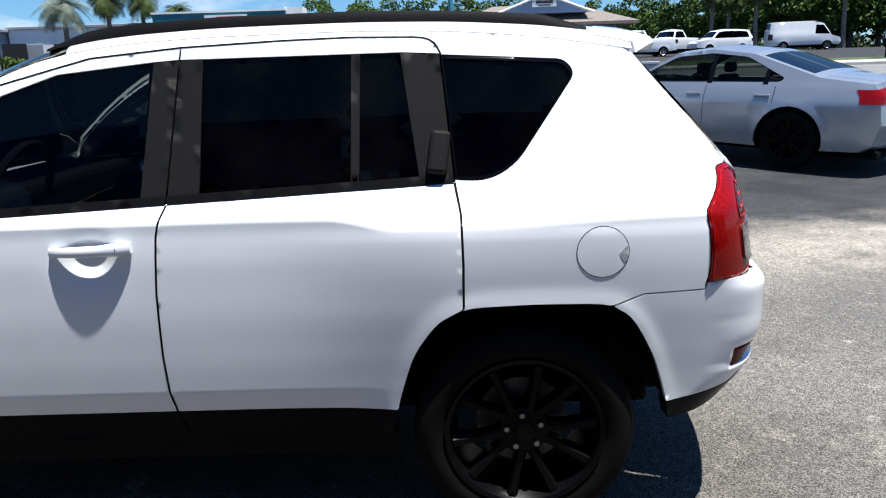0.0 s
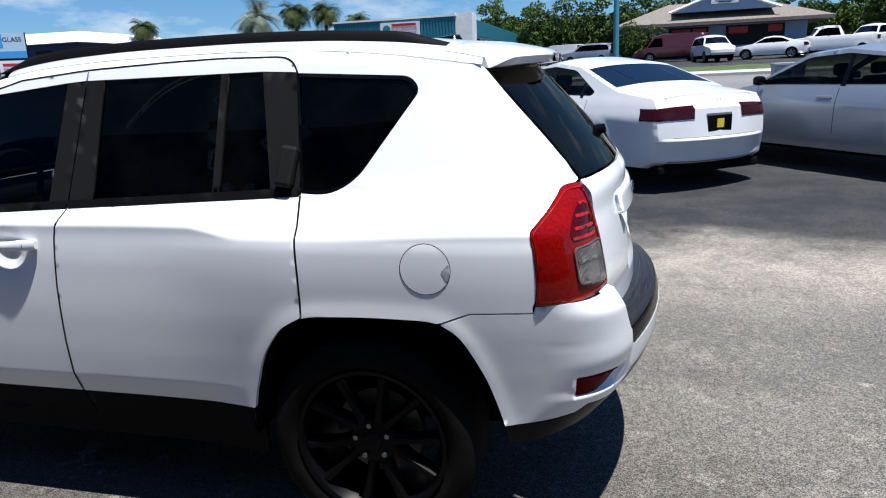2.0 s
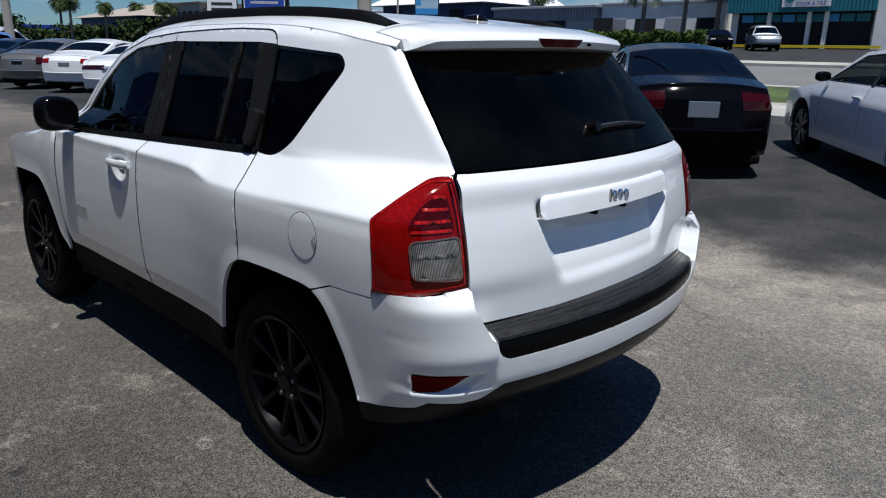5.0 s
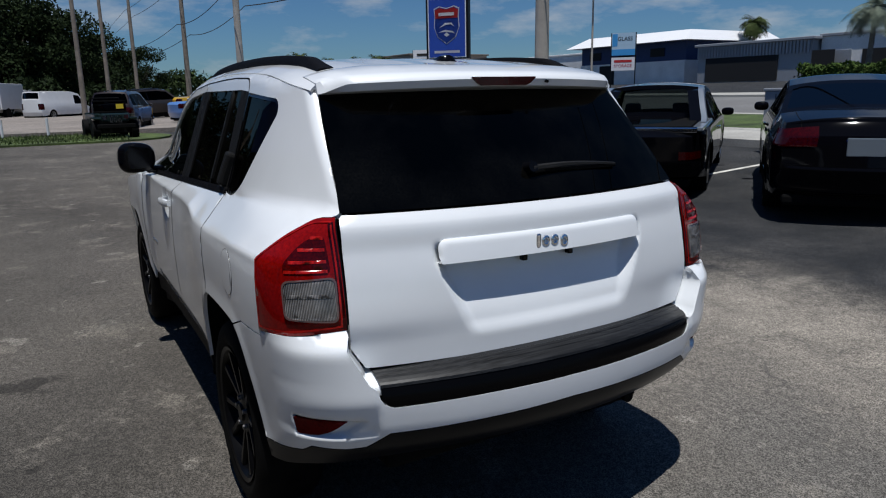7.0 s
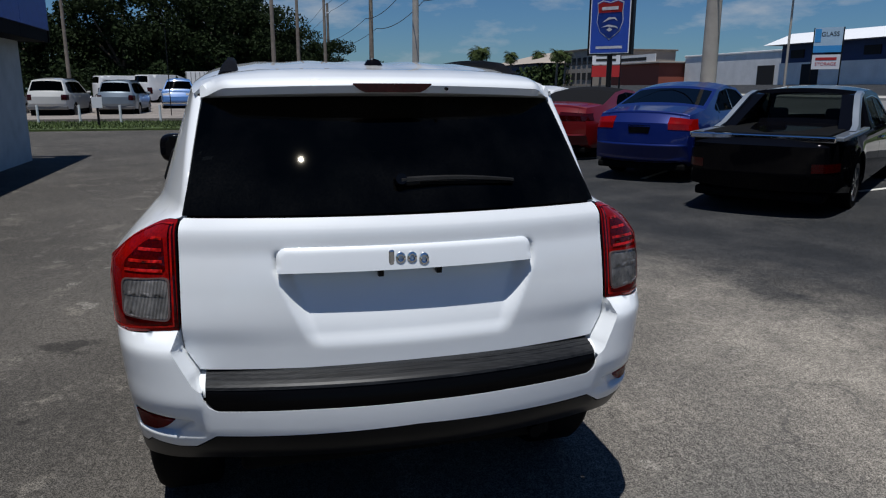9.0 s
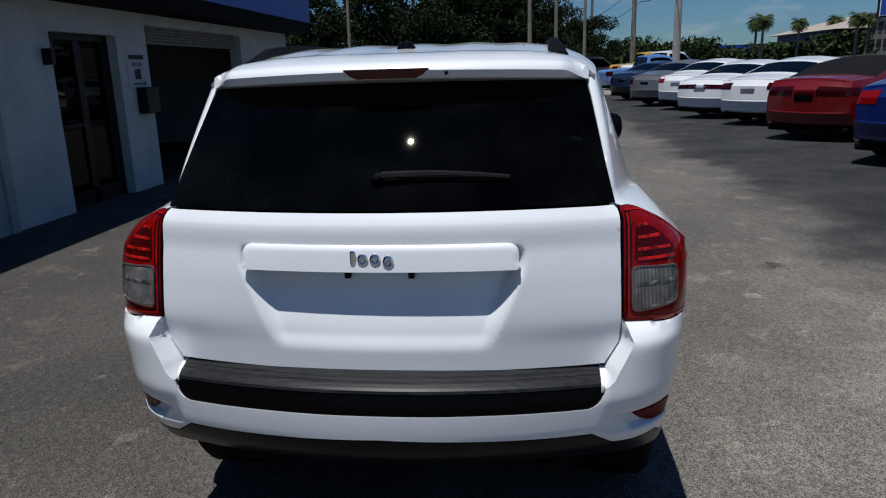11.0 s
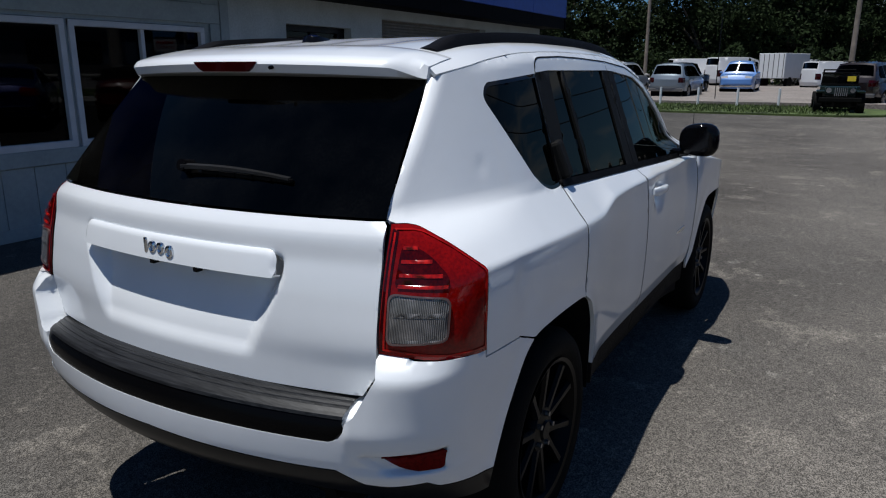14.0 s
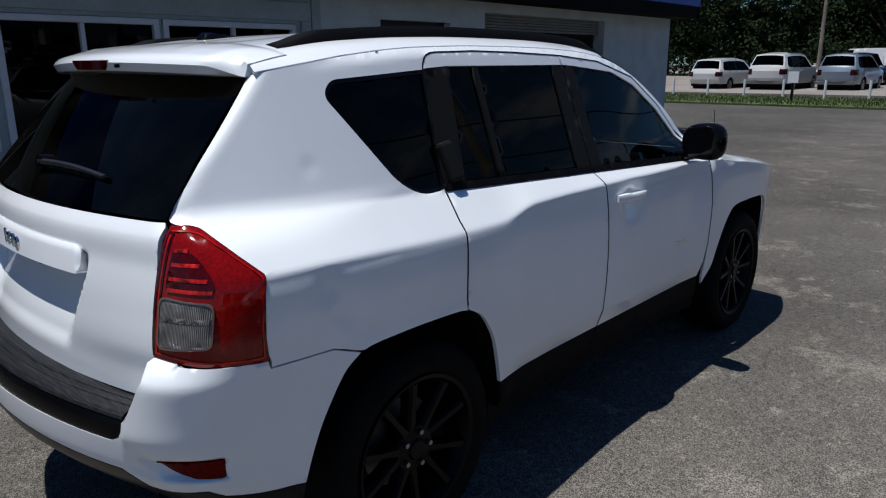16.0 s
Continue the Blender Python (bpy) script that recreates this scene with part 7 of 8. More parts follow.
def palm(name, label, seed, height, frond_len, mat, drop=.55, n=34, fan=False, m=None, group=""):
    t = empty(name, label, "palm", m or Matrix.Identity(4), group)
    bm = bmesh.new()
    rng = random.Random(seed)
    for k in range(8):
        a, b = k / 8, (k + 1) / 8
        bmesh.ops.create_cone(bm, cap_ends=True, segments=9, radius1=.22 - .06 * a, radius2=.20 - .06 * b, depth=height / 8, matrix=Matrix.Translation((.15 * math.sin(a * 2), 0, height * (a + b) / 2)))
    part("trunk", bm, PALM_BARK, t, smooth=True)
    va, fa = [], []
    c = Vector((.15 * math.sin(2), 0, height))
    for k in range(n):
        az = k * 2.4 + rng.random() * .4
        el = rng.uniform(-.5, 1.25)
        ln = frond_len * rng.uniform(.8, 1.1)
        prev = c.copy()
        d = Vector((math.cos(az) * math.cos(el), math.sin(az) * math.cos(el), math.sin(el)))
        side_v = Vector((-math.sin(az), math.cos(az), 0))
        for s in range(12):
            nxt = prev + d * ln / 12
            d = (d + Vector((0, 0, -drop / 6))).normalized()
            lf = ln * .30 * math.sin(math.pi * min(1, (s + 1.5) / 12)) ** .7
            for sg in (-1, 1):
                for q in (0, .5):
                    base = prev.lerp(nxt, q)
                    tip = base + side_v * sg * lf + d * lf * .5 + Vector((0, 0, -.25 * lf))
                    i = len(va)
                    va += [base, base + d * ln * .028, tip]
                    fa.append((i, i + 1, i + 2))
            prev = nxt
    link_mesh("fronds", va, fa, mat, t, smooth=False)
    return t


def shift(x, y, s=1.0, turn=0.0):
    return Matrix.Translation((x, y, lie(y))) @ pose(0, 0, 0, 0, 0, turn) @ Matrix.Scale(s, 4)


def spread_copies(first, places):
    for x, y, s, turn in places:
        c = copy_thing(first, Matrix.Translation((x, y, lie(y))) @ pose(0, 0, 0, 0, 0, turn))
        c.scale = (s, s, s)


# dark oaks behind the gravel lot
oak = tree("oak_tree", "large dark green oak behind the gravel lot", 3, 10.0, 5.0, LEAF_DARK, leaf=.17, n=17000, m=shift(-72, -1, 1.05), group="oaks behind the lot")
oak2 = tree("oak_tree", "large dark green oak behind the gravel lot", 8, 11.0, 5.6, LEAF_DARK, leaf=.17, n=17000, m=shift(-75, -9, 1.0), group="oaks behind the lot")
spread_copies(oak, [(-73, 5, .9, 40), (-76, 1, 1.15, 100), (-72, -18, 1.1, 200), (-74, -35, 1.1, 10), (-70, -46, 1.0, 80), (-76, -52, 1.2, 150), (-80, 8.5, .75, 300), (-78, -13, 1.0, 60), (-66, -57, 1.0, 20), (-60, -64, 1.1, 75), (-54, -34, .95, 220)])
spread_copies(oak2, [(-74, -4, 1.0, 60), (-70, -24, 1.05, 120), (-74, -30, 1.0, 300), (-71, -40, 1.1, 45), (-82, 12, .6, 80), (-84, 3, 1.0, 10), (-48, -42, 1.0, 30), (-40, -48, 1.1, 130), (-60, -44, 1.1, 190)])
# trees across the street
round_tree = tree("leafy_tree", "bright green leafy tree across the street", 21, 7.5, 3.6, LEAF, leaf=.20, n=8500, m=shift(-8.0, 90, .95), group="trees across the street")
spread_copies(round_tree, [(-4.2, 90, 1.0, 50), (-.7, 91, 1.0, 100), (3.1, 92, 1.02, 140), (6.8, 93, 1.02, 200), (11, 97, 1.0, 260), (16, 98, .95, 30), (20.5, 95, .9, 75), (24, 92, .95, 110), (27.6, 95, .95, 160), (-14, 95, 1.1, 10), (29.5, 84, 1.0, 20), (33.5, 80, 1.05, 55), (38, 78, 1.15, 90), (43, 76, 1.25, 10), (48, 74, 1.3, 130), (54, 72, 1.35, 170), (60, 70, 1.3, 10), (-12, 120, 1.25, 80), (2.2, 58, .38, 40), (3.6, 58.5, .34, 90), (-38, 62, .3, 12)])
dark_tree = tree("dark_tree", "dark leafy tree across the street", 33, 9.0, 4.2, LEAF_DARK, leaf=.22, n=8500, m=shift(50, 73, 1.1), group="trees across the street")
spread_copies(dark_tree, [(46, 76, 1.0, 40), (57, 70, 1.1, 100), (64, 66, 1.1, 150), (42, 79, 1.0, 220), (-16.5, 112, .9, 30), (-25, 150, 1.0, 60)])
# cabbage palms and date palms
cab = palm("cabbage_palm", "cabbage palm with a round shaggy head", 5, 5.4, 2.0, FROND, drop=1.25, n=80, m=shift(-25.7, 58), group="palms across the street")
spread_copies(cab, [(-23.8, 60, 1.0, 40), (-21.5, 62, .85, 80), (-49, 70, 1.1, 10), (27, 72, 1.0, 60), (29.5, 74, .95, 100), (31, 71, 1.05, 140), (39, 70, 1.1, 180), (46, 66, 1.1, 220), (-110, 40, 1.1, 0), (-118, 48, 1.0, 30), (-126, 44, 1.15, 60), (-104, 52, .9, 90), (-96, 47, .9, 15), (-134, 60, 1.1, 70), (-88, 50, .8, 35)])
date = palm("date_palm", "silvery date palm with arching fronds", 9, 5.0, 2.7, FROND_GREY, drop=.9, n=44, m=shift(-26.6, 52.9, 1.0), group="palms across the street")


def boards(parent, name, x0, x1, y, z0, z1, n, mat, depth=.05):
    """Upright ribs on a metal front."""
    w = (x1 - x0) / n
    for k in range(n):
        box(name, (x0 + k * w, y - depth, z0), (x0 + (k + .55) * w, y, z1), mat, parent)


def house(name, label, x0, x1, y0, y1, h, wall_mat, roof_mat=None, over=.3, group=""):
    b = empty(name, label, "building", Matrix.Translation((0, 0, lie(y0))), group)
    box("wall", (x0, y0, -.5), (x1, y1, h), wall_mat, b)
    if roof_mat:
        box("roof", (x0 - over, y0 - over, h), (x1 + over, y1 + over, h + .25), roof_mat, b, bevel=.04)
    return b


# teal repair shop
b = house("repair_shop", "white block repair shop with a teal ribbed metal band", -22.5, -11.0, 60, 90, 4.1, PALE_WALL)
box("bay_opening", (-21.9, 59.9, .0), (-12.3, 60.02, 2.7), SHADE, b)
box("teal_band", (-22.6, 59.2, 2.65), (-12.0, 60.0, 4.35), TEAL, b)
boards(b, "band_rib", -22.6, -12.0, 59.2, 2.65, 4.3, 40, TEAL)
box("parapet_cap", (-22.7, 59.1, 4.35), (-11.9, 60.1, 4.5), PALE_WALL, b)
box("end_pier", (-12.0, 59.3, 0), (-10.6, 61.2, 4.6), PALE_WALL, b)
for x in (-19.5, -16.6, -15.4):
    box("post", (x, 59.4, 0), (x + .28, 59.7, 2.65), PALE_WALL, b)
for k in range(9):
    box("bay_window", (-21.6 + k * 1.03, 59.86, 1.95), (-20.7 + k * 1.03, 59.9, 2.5), SIGN_SKY if k % 3 == 0 else TEAL, b)
box("side_band", (-11.0, 61.5, 2.9), (-10.85, 90, 4.2), TEAL, b)
for k in range(9):
    box("side_window", (-11.02, 63.0 + k * 2.9, .4), (-10.95, 64.4 + k * 2.9, 2.7), SHADE, b)
sg_ = box("shop_sign", (-18.4, 59.0, 3.0), (-15.0, 59.12, 4.15), SIGN_WHITE, b, "white repair and tyre sign")
text_mesh("letters", "AUTOMOTIVE", .36, pose(-16.35, 58.98, 3.58, 90, 0, 0), SIGN_RED, sg_)
text_mesh("letters", "REPAIR & TIRE", .34, pose(-16.35, 58.98, 3.2, 90, 0, 0), SIGN_BLUE, sg_)
box("name_bar", (-17.4, 58.98, 3.83), (-15.3, 59.0, 4.03), SIGN_RED, sg_)
rod("logo_disc", (-17.85, 59.0, 3.62), (-17.85, 58.96, 3.62), .33, .33, TEAL, sg_, seg=20)
box("kerb_stone", (-22, 57.5, .05), (-11, 57.8, .25), YELLOW, b)
# pale blue shop with a brown hipped roof and gable
b = house("gabled_shop", "pale blue shop with brown hipped roof and a gabled sign", 2.2, 15.2, 62, 72, 2.9, BLUE_WALL)
va = [(.7, 60.4, 2.75), (16.7, 60.4, 2.75), (16.7, 73.5, 2.75), (.7, 73.5, 2.75), (5.2, 66.5, 4.6), (12.4, 66.5, 4.6), (.7, 60.4, 2.5), (16.7, 60.4, 2.5), (16.7, 73.5, 2.5), (.7, 73.5, 2.5)]
link_mesh("roof", va, [(0, 1, 5, 4), (1, 2, 5), (2, 3, 4, 5), (3, 0, 4), (0, 6, 7, 1), (1, 7, 8, 2), (2, 8, 9, 3), (3, 9, 6, 0), (6, 9, 8, 7)], ROOF_BROWN, b, smooth=False)
link_mesh("gable", [(5.2, 61.2, 3.55), (12.8, 61.2, 3.55), (9.0, 61.2, 5.0), (5.2, 67, 3.75), (12.8, 67, 3.75), (9.0, 67, 5.1)], [(0, 1, 2), (0, 2, 5, 3), (1, 4, 5, 2), (0, 3, 4, 1)], BLUE_WALL, b, smooth=False)
for sg in (-1, 1):
    a = Vector((9.0, 61.1, 5.06))
    rod("barge_board", a, (9.0 + sg * 4.1, 61.1, 3.55), .10, .10, SIGN_WHITE, b, seg=4)
sg_ = box("gable_sign", (8.0, 61.05, 4.05), (10.0, 61.15, 4.65), SIGN_WHITE, b, "white sign in the gable")
box("name_bar", (8.3, 61.03, 4.32), (9.7, 61.05, 4.55), INK, sg_)
box("print_bar", (8.5, 61.03, 4.14), (9.5, 61.05, 4.22), INK, sg_)
for x0, x1 in ((5.0, 8.0), (9.3, 13.6)):
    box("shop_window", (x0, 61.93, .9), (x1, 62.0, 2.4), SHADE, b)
    box("window_sign", (x0 + .2, 61.88, 1.8), (x0 + 1.6, 61.92, 2.3), SIGN_RED, b)
    box("window_sign", (x1 - 1.2, 61.88, 1.8), (x1 - .2, 61.92, 2.3), SIGN_RED, b)
# navy storage building with a white roof
b = house("storage_building", "navy and white storage building with a white metal roof", -67.5, -51.0, 62, 76, 2.4, PALE_WALL)
box("upper_wall", (-67.5, 62.2, 2.4), (-51.0, 76, 4.5), NAVY_WALL, b)
va = [(-69.0, 60.8, 4.4), (-49.8, 60.8, 4.4), (-49.8, 77, 4.4), (-69.0, 77, 4.4), (-66.5, 62.5, 5.6), (-50.8, 62.5, 5.5), (-50.8, 75, 5.5), (-66.5, 75, 5.6)]
link_mesh("roof", va, [(0, 1, 5, 4), (1, 2, 6, 5), (2, 3, 7, 6), (3, 0, 4, 7), (4, 5, 6, 7), (3, 2, 1, 0)], WHITE_ROOF, b, smooth=False)
for k in range(3):
    box("upper_window", (-66 + k * 5, 62.1, 2.9), (-64 + k * 5, 62.2, 3.8), SHADE, b)
box("door", (-64, 61.95, 0), (-61.5, 62.0, 2.2), SHADE, b)
# grey ribbed shop front
b = house("metal_showroom", "grey ribbed metal showroom with a dark glass front", -47.5, -35.5, 60, 75, 3.45, GREY_WALL, GREY_WALL)
boards(b, "front_rib", -47.5, -35.5, 59.9, 2.35, 3.45, 36, GREY_WALL)
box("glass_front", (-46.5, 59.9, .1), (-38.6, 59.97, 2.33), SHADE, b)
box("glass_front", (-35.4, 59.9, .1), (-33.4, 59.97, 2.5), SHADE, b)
b = house("long_workshop", "long white workshop with dark roll-up doors", -35.3, -23.5, 61, 75, 3.6, PALE_WALL, GREY_WALL, over=.15)
for k in range(4):
    box("bay_door", (-34.6 + k * 2.9, 60.93, 0), (-32.6 + k * 2.9, 61.0, 2.4), SHADE if k % 2 else GREY_WALL, b)
rng = np.random.default_rng(77)
n = 5000
c = np.stack([rng.uniform(-29.5, -20, n), rng.uniform(49.0, 50.3, n), lie(49) + 1.35 * rng.uniform(0, 1, n) ** .6], 1)
c[:, 2] += .12 * np.sin(c[:, 0] * 2.1) + .08 * np.sin(c[:, 0] * 5.3)
u, w = rng.normal(size=(n, 3)), rng.normal(size=(n, 3))
u *= .16 / np.linalg.norm(u, axis=1, keepdims=True)
w *= .09 / np.linalg.norm(w, axis=1, keepdims=True)
link_mesh("hedge", np.stack([c - u, c + w, c + u, c - w], 1).reshape(-1, 3), [(4 * i, 4 * i + 1, 4 * i + 2, 4 * i + 3) for i in range(n)], LEAF, smooth=False)
tagged(bpy.data.objects["hedge"], "dark green clipped hedge across the street", "hedge", kind="stuff")
# far west street front
b = house("white_warehouse", "long low white warehouse", -92, -70, 66, 80, 4.0, PALE_WALL, PALE_WALL, over=.1)
box("door", (-76, 65.9, 0), (-73, 66, 2.4), SHADE, b)
b = house("brick_shop", "low red brick shop with a blank name band", -108, -92.5, 62, 76, 3.2, BRICK_RED, BEIGE_WALL, over=.4)
box("name_band", (-107, 61.85, 3.3), (-93.5, 61.95, 4.6), PALE_WALL, b)
box("name_bar", (-104, 61.8, 3.7), (-96, 61.85, 4.2), INK, b)
b = house("navy_hall", "navy hall with a tan roof", -150, -122, 56, 76, 4.2, NAVY_WALL)
va = [(-152, 54.5, 4.2), (-120, 54.5, 4.2), (-120, 78, 4.2), (-152, 78, 4.2), (-146, 66, 7.0), (-126, 66, 7.0)]
link_mesh("roof", va, [(0, 1, 5, 4), (1, 2, 5), (2, 3, 4, 5), (3, 0, 4), (3, 2, 1, 0)], BEIGE_WALL, b, smooth=False)
b = house("beige_office", "two-storey beige office with rows of windows", -121, -110, 60, 76, 6.0, BEIGE_WALL, ROOF_BROWN)
for f in range(2):
    for k in range(5):
        w = box("window", (-120 + k * 2.1, 59.92, 1.0 + f * 2.6), (-118.7 + k * 2.1, 60.0, 2.2 + f * 2.6), SHADE, b)
b = house("blue_shed", "low blue and yellow shed", -190, -165, 44, 60, 3.5, SIGN_BLUE)
box("yellow_band", (-190, 43.9, 0), (-165, 44, 1.2), YELLOW, b)

# utility poles along the street side and their cables
def pole(name, x, y, h, r, mat, label, lamp_arm=0, group="utility poles"):
    p = empty(name, label, "pole", Matrix.Translation((x, y, lie(y))), group)
    rod("shaft", (0, 0, -.2), (0, 0, h), r, r * .62, mat, p, seg=12)
    if lamp_arm:
        rod("lamp_arm", (0, 0, h * .82), (lamp_arm, -.2, h * .88), .04, .03, mat, p)
        box("lamp_head", (lamp_arm - .1, -.35, h * .88 - .06), (lamp_arm + .3, -.1, h * .88 + .06), SIGN_WHITE, p, bevel=.03)
    return p


POLES = [(-15.5, 15.6, 12.5, .24), (-40.4, 12.6, 12, .24), (-62.0, 13.6, 12, .24), (-95, 13.5, 12, .24), (-140, 13.5, 12, .24), (20, 16.6, 12, .26), (60, 16.6, 12, .26)]
for x, y, h, r in POLES:
    pole("utility_pole", x, y, h, r, CONC_POLE if x > -60 else WOOD_POLE, "tall weathered utility pole beside the street", lamp_arm=2.2 if x < -60 else 0)
ordered = sorted(POLES)
for (xa, ya, ha, _), (xb, yb, hb, _) in zip(ordered, ordered[1:]):
    for k, zz in enumerate((.97, .92, .60, .53)):
        c = empty("cable", "sagging black cable between utility poles", "cable", group="cables")
        prev = None
        bm = bmesh.new()
        pts = []
        for t in np.linspace(0, 1, 13):
            y = ya + (yb - ya) * t + (.5 if k % 2 else -.5)
            z = lie(y) + (ha * zz) * (1 - t) + (hb * zz) * t - 0.45 * 4 * t * (1 - t) * (.8 if k < 2 else 1.1)
            pts.append(Vector((xa + (xb - xa) * t, y, z)))
        for p, q in zip(pts, pts[1:]):
            d = q - p
            bmesh.ops.create_cone(bm, cap_ends=False, segments=4, radius1=.028, radius2=.028, depth=d.length, matrix=Matrix.Translation((p + q) / 2) @ d.to_track_quat("Z", "Y").to_matrix().to_4x4())
        part("strand", bm, WIRE, c)
for x, y, h in ((-44.5, 4.3, 9.5), (-52, 6.4, 8.5), (-60.5, 9.3, 11.0), (-58, -10.5, 10)):
    pole("utility_pole", x, y, h, .16, WOOD_POLE, "slim wooden utility pole near the gravel lot")
pl = pole("lamp_pole", -38.2, 37.8, 9.5, .09, CONC_POLE, "slim grey street lamp pole", group="")
box("lamp_head", (-.1, -.5, 7.1), (.5, .1, 7.3), SIGN_WHITE, pl, bevel=.03)
pl = pole("lamp_pole", .9, 42.2, 9.5, .17, GREEN_POLE, "blue-green painted lamp pole", group="")
box("lamp_head", (-.5, -.3, 5.6), (-.2, .1, 6.2), DOOR, pl, bevel=.03)

# dealership's own sign on a black post
sg_ = empty("pylon_sign", "blue pylon sign with a red and white shield", "sign", Matrix.Translation((-18.2, 13.8, lie(13.8) + .92)) @ pose(0, 0, 0, 0, 0, 38) @ Matrix.Scale(.5, 4))
rod("post", (0, 0, -2.2), (0, 0, 3.0), .17, .17, DOOR, sg_, seg=16)
box("cabinet", (-1.50, -.22, 2.75), (1.50, .22, 6.7), DOOR, sg_, bevel=.03)
for sd in (-1, 1):
    face = box("sign_face", (-1.28, min(sd * .22, sd * .26), 2.9), (1.28, max(sd * .22, sd * .26), 6.55), SIGN_BLUE, sg_, "blue sign face with a shield")
    box("face_border", (-1.34, min(sd * .215, sd * .245), 2.84), (1.34, max(sd * .215, sd * .245), 6.61), SIGN_WHITE, sg_)
    def plate_of(nm, pts, mat, y):
        bm = bmesh.new()
        f = bm.faces.new([bm.verts.new((x, sd * y, z)) for x, z in pts])
        bmesh.ops.solidify(bm, geom=[f], thickness=.012)
        return part(nm, bm, mat, face)
    shield = [(-.85, 5.9), (-.5, 6.05), (0, 5.92), (.5, 6.05), (.85, 5.9), (.80, 5.4), (.85, 4.8), (.62, 4.2), (0, 3.75), (-.62, 4.2), (-.85, 4.8), (-.80, 5.4)]
    plate_of("shield_edge", [(x * 1.06, 4.9 + (z - 4.9) * 1.06) for x, z in shield], SIGN_WHITE, .270)
    plate_of("shield_field", shield, SIGN_BLUE, .288)
    plate_of("shield_band", [(-.82, 5.86), (-.5, 6.0), (0, 5.88), (.5, 6.0), (.82, 5.86), (.79, 5.35), (-.79, 5.35)], SIGN_RED, .306)
    plate_of("name_bar", [(-.55, 5.70), (.55, 5.70), (.55, 5.50), (-.55, 5.50)], SIGN_WHITE, .322)
    plate_of("emblem_stroke", [(-.5, 4.75), (-.1, 5.05), (.35, 5.05), (.55, 4.8), (.3, 4.95), (-.05, 4.92)], SIGN_WHITE, .306)
    plate_of("emblem_stroke", [(-.6, 4.45), (-.1, 4.62), (.45, 4.52), (.6, 4.35), (.4, 4.42), (-.1, 4.5)], SIGN_WHITE, .306)
    plate_of("emblem_stroke", [(-.2, 4.3), (0, 4.45), (.2, 4.3), (0, 4.18)], SIGN_WHITE, .306)
    plate_of("number_bar", [(-.9, 3.30), (.9, 3.30), (.9, 3.14), (-.9, 3.14)], SIGN_WHITE, .270)
# board with two panels across the street
s2 = empty("post_sign", "tall two-panel roadside sign in sky blue and white", "sign", Matrix.Translation((-41.3, 43.9, lie(43.9) + .10)) @ pose(0, 0, 0, 0, 0, 36) @ Matrix.Diagonal((.78, .8, .80, 1)))
for x in (-1.25, 1.25):
    rod("post", (x, 0, -.2), (x, 0, 5.6), .06, .06, DOOR, s2)
box("upper_panel", (-1.2, -.08, 3.4), (1.2, .08, 5.6), SIGN_PALE, s2)
box("lower_strip", (-1.2, -.085, 3.4), (1.2, .085, 4.0), SIGN_SKY, s2)
box("corner_mark", (-1.15, -.09, 4.3), (-.62, -.08, 5.5), SIGN_SKY, s2)
box("lower_panel", (-1.2, -.08, 1.9), (1.2, .08, 3.2), SIGN_WHITE, s2)
text_mesh("letters", "GLASS", .55, pose(.15, -.09, 5.0, 90, 0, 0), INK, s2)
text_mesh("letters", "STORAGE", .42, pose(0, -.09, 2.35, 90, 0, 0), SIGN_RED, s2)
box("print_bar", (-.9, -.095, 2.7), (.9, -.08, 2.95), SIGN_RED, s2)
s3 = empty("post_sign", "white and red plaza sign", "sign", Matrix.Translation((-62, 37, lie(37))) @ pose(0, 0, 0, 0, 0, 45))
for x in (-1.4, 1.4):
    rod("post", (x, 0, -.2), (x, 0, 4.6), .08, .08, DOOR, s3)
box("upper_panel", (-1.4, -.1, 2.7), (1.4, .1, 4.6), SIGN_WHITE, s3)
box("lower_panel", (-1.4, -.1, 1.5), (1.4, .1, 2.6), SIGN_RED, s3)
for k in range(3):
    box("print_bar", (-1.0, -.12, 3.0 + k * .5), (1.0, -.1, 3.25 + k * .5), INK, s3)
# white letter board on the right
s4 = empty("notice_board", "white letter board on a dark base", "sign", Matrix.Translation((24.5, 37.5, lie(37.5))))
box("panel", (-1.4, -.1, 1.1), (1.4, .1, 4.0), SIGN_WHITE, s4)
box("base", (-1.3, -.12, -.1), (1.3, .12, 1.05), DOOR, s4)
for k in range(4):
    box("print_bar", (-1.1, -.12, 1.5 + k * .6), (1.1, -.1, 1.75 + k * .6), GREY_WALL, s4)
# utility cabinets and posts by the pavement
for x, y in ((3.8, 13.4), (-5.7, 13.6)):
    c = empty("utility_cabinet", "pale grey utility cabinet beside the parking row", "cabinet", Matrix.Translation((x, y, lie(y))), "utility cabinets")
    box("body", (-.24, -.16, 0), (.24, .16, 1.15), GREY_WALL, c, bevel=.02)
    box("lid", (-.26, -.18, 1.15), (.26, .18, 1.20), GREY_WALL, c, bevel=.01)
    box("door_seam", (-.006, -.166, .05), (.006, -.159, 1.1), DOOR, c)
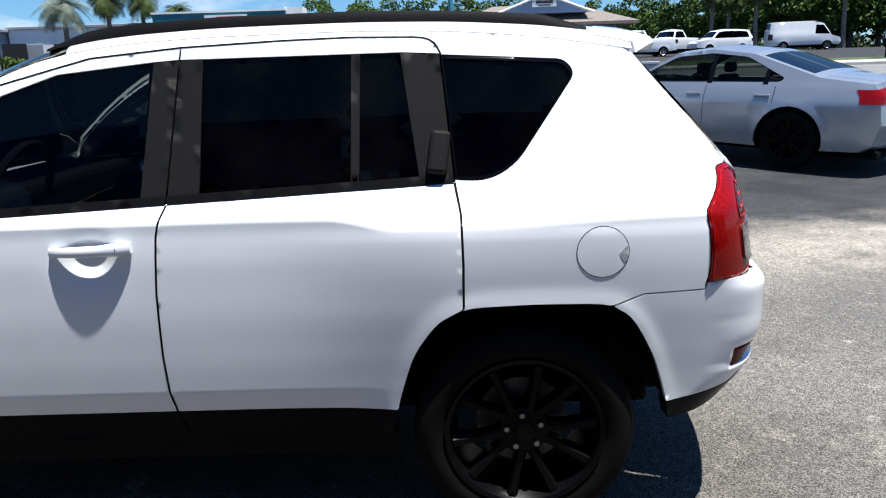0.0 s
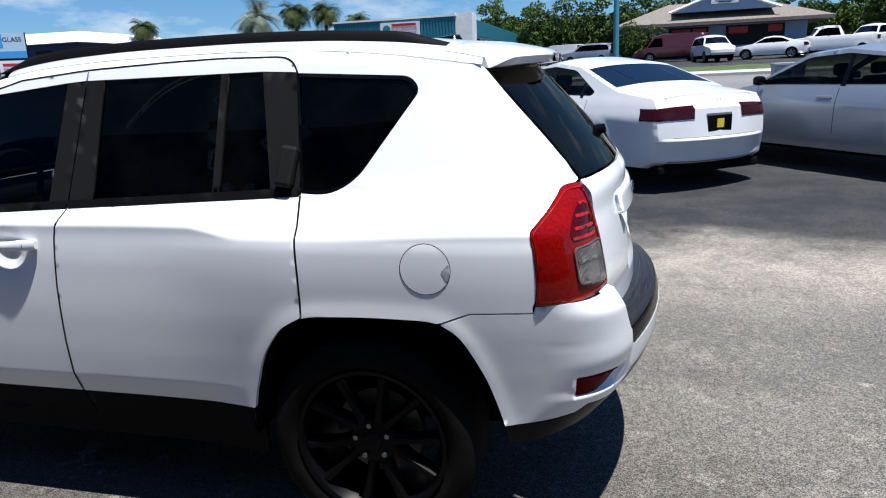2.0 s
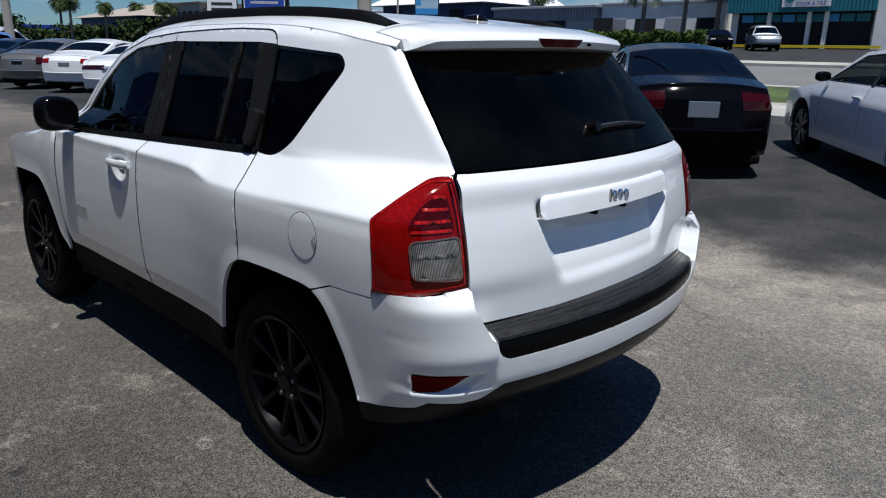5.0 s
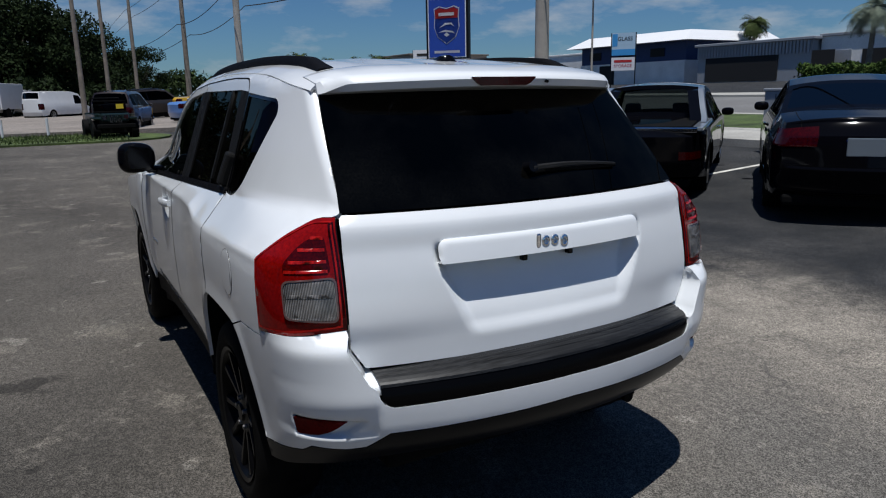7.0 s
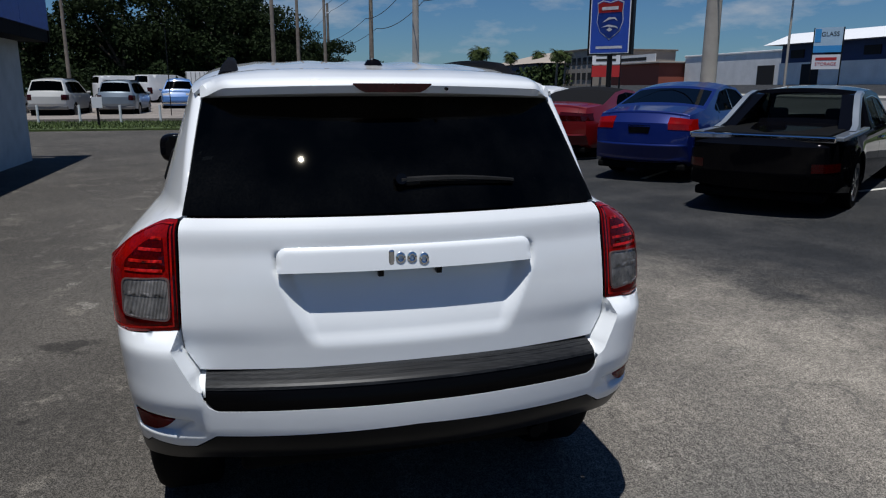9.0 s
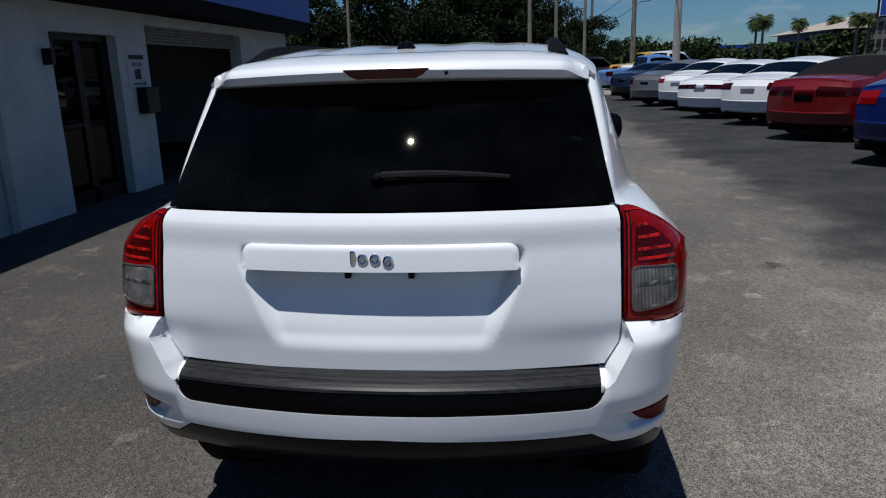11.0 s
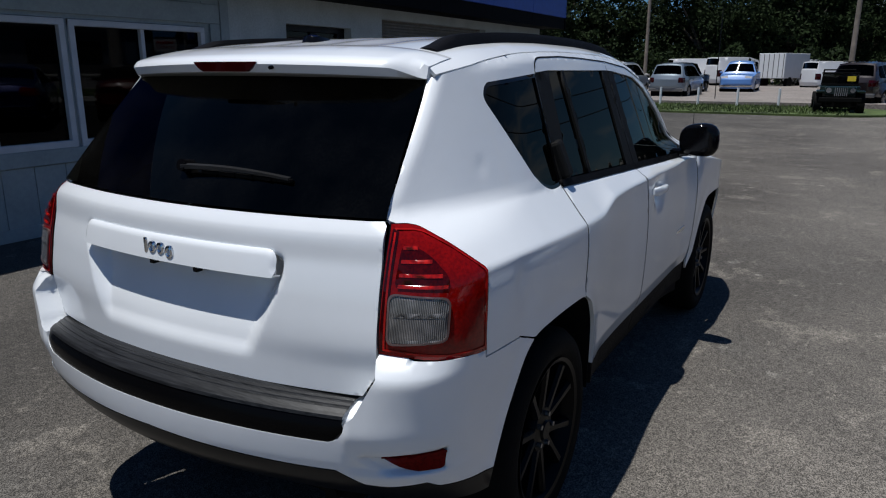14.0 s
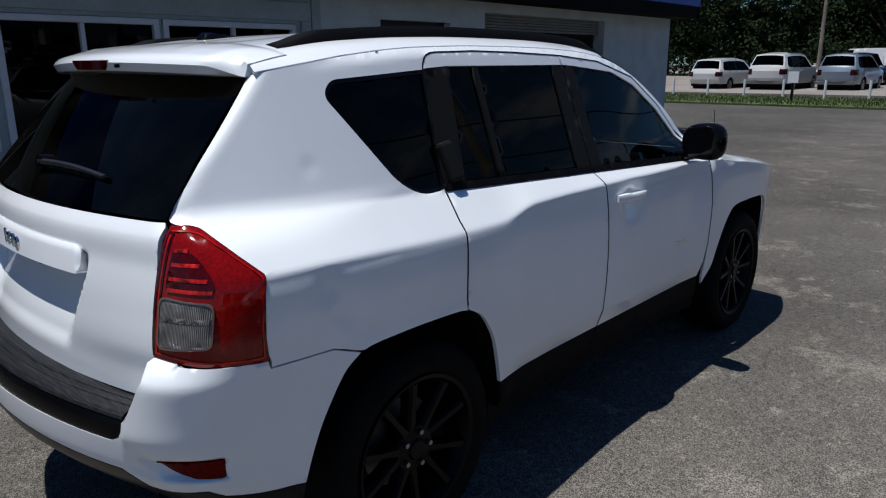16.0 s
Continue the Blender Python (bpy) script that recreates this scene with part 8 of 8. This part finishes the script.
# white fence posts on the grass island
for k in range(12):
    y = -13.5 + k * 1.55
    p = rod("fence_post", (-29.3, y, 0), (-29.3, y, .78), .05, .05, SIGN_WHITE, None, seg=8)
    tagged(p, "short white fence post on the grass", "post", group="white fence posts")
s5 = empty("small_sign", "small pale sign on a dark post in the grass", "sign", Matrix.Translation((-26.0, -2.9, 0)))
box("post", (-.04, -.04, 0), (.04, .04, 1.0), DOOR, s5)
box("panel", (.04, -.18, .75), (.06, .18, 1.15), SIGN_WHITE, s5)
rod("bollard", (-33, -1.0, -.1), (-33, -1.0, 4.2), .02, .02, DOOR, None)
tagged(bpy.context.scene.objects["bollard"], "thin dark mast in the gravel lot", "mast")
# parked cars across the street
FAR = "cars parked across the street"
vehicle("suv", "silver SUV in front of the repair shop", "suv", "suv", 4.6, 1.85, 1.70, 2.7, SILVER, parked(-17.8, 54.5, -150, False), group=FAR, step=.2, details=False)
vehicle("sedan", "dark sedan in front of the repair shop", "car", "sedan", 4.7, 1.8, 1.46, 2.7, BLACK, parked(-21.5, 55.5, -150, False), group=FAR, step=.2, details=False)
vehicle("van", "maroon van by the blue shop", "van", "van", 5.2, 1.95, 1.95, 3.2, MAROON, parked(4.8, 57.0, 95, False), group=FAR, step=.2, details=False)
vehicle("suv", "white SUV by the blue shop", "suv", "suv", 4.6, 1.85, 1.70, 2.7, PEARL, parked(7.2, 52.5, -170, False), group=FAR, step=.2, details=False)
vehicle("sedan", "white sedan by the blue shop", "car", "sedan", 4.7, 1.85, 1.45, 2.8, PEARL, parked(11.0, 53.5, 75, False), group=FAR, step=.2, details=False)
vehicle("pickup_truck", "white pickup by the blue shop", "pickup", "pickup", 5.8, 2.0, 1.9, 3.6, PEARL, parked(15.0, 55.0, 90, False), group=FAR, step=.2, details=False)
vehicle("van", "white van beneath the trees", "van", "van", 5.4, 2.0, 2.2, 3.3, PEARL, parked(30.0, 60.0, -100, False), group=FAR, step=.2, details=False)
vehicle("suv", "dark SUV beneath the trees", "suv", "suv", 4.8, 1.9, 1.75, 2.8, BLACK, parked(34.5, 52.0, -80, False), group=FAR, step=.2, details=False)
vehicle("sedan", "tan sedan beneath the trees", "car", "sedan", 4.8, 1.82, 1.46, 2.75, TAN, parked(33.5, 44.5, -80, False), group=FAR, step=.2, details=False)
vehicle("suv", "white SUV beneath the trees", "suv", "suv", 4.8, 1.9, 1.78, 2.8, PEARL, parked(22.5, 58.0, 100, False), group=FAR, step=.2, details=False)
vehicle("pickup_truck", "white pickup beneath the trees", "pickup", "pickup", 5.6, 2.0, 1.9, 3.5, PEARL, parked(20.0, 62.0, 130, False), group=FAR, step=.2, details=False)
vehicle("van", "white van past the repair shop", "van", "van", 5.4, 2.0, 2.1, 3.3, PEARL, parked(-5.0, 78.0, 60, False), group=FAR, step=.2, details=False)
vehicle("suv", "silver SUV past the repair shop", "suv", "suv", 4.8, 1.9, 1.7, 2.8, SILVER, parked(-1.5, 66.0, 75, False), group=FAR, step=.2, details=False)


# ---- low woods along the horizon ----
rng = np.random.default_rng(5)
line = [Vector(p) for p in ((-118, -45, 0), (-122, 75, 0), (-70, 122, 0), (75, 128, 0), (120, 90, 0))]
n = 70000
legs = [(b_ - a_).length for a_, b_ in zip(line, line[1:])]
pick = rng.choice(len(legs), n, p=np.array(legs) / sum(legs))
f = rng.uniform(0, 1, n)
base = np.array([tuple(line[k].lerp(line[k + 1], t)) for k, t in zip(pick, f)])
run = base[:, 0] * .35 + base[:, 1] * .22
tall = 5.0 + 1.6 * np.sin(run) + 1.2 * np.sin(run * 2.7 + 1) + .8 * np.sin(run * 6.1)
c = base + np.stack([rng.normal(0, 1.5, n), rng.normal(0, 1.5, n), .58 * tall * rng.uniform(0, 1, n) ** .8 + 1.2], 1)
u, w = rng.normal(size=(n, 3)), rng.normal(size=(n, 3))
u *= .42 / np.linalg.norm(u, axis=1, keepdims=True)
w *= .27 / np.linalg.norm(w, axis=1, keepdims=True)
woods = link_mesh("far_woods", np.stack([c - u, c + w, c + u, c - w], 1).reshape(-1, 3), [(4 * i, 4 * i + 1, 4 * i + 2, 4 * i + 3) for i in range(n)], leaf_material("woods_leaves", (0.012, 0.024, 0.008), (0.045, 0.068, 0.022)), smooth=False)
tagged(woods, "low green woods along the horizon", "woods", kind="stuff")

# dark undergrowth below the oaks
n = 16000
c = np.stack([rng.normal(-67, 1.2, n), rng.uniform(-62, 10, n), 2.8 * rng.uniform(0, 1, n) ** .8], 1)
c[:, 2] *= 1 + .25 * np.sin(c[:, 1] * .9) + .15 * np.sin(c[:, 1] * 2.3)
u, w = rng.normal(size=(n, 3)), rng.normal(size=(n, 3))
u *= .22 / np.linalg.norm(u, axis=1, keepdims=True)
w *= .13 / np.linalg.norm(w, axis=1, keepdims=True)
under = link_mesh("undergrowth", np.stack([c - u, c + w, c + u, c - w], 1).reshape(-1, 3), [(4 * i, 4 * i + 1, 4 * i + 2, 4 * i + 3) for i in range(n)], LEAF_DARK, smooth=False)
tagged(under, "dark undergrowth below the oaks", "shrubs", kind="stuff")
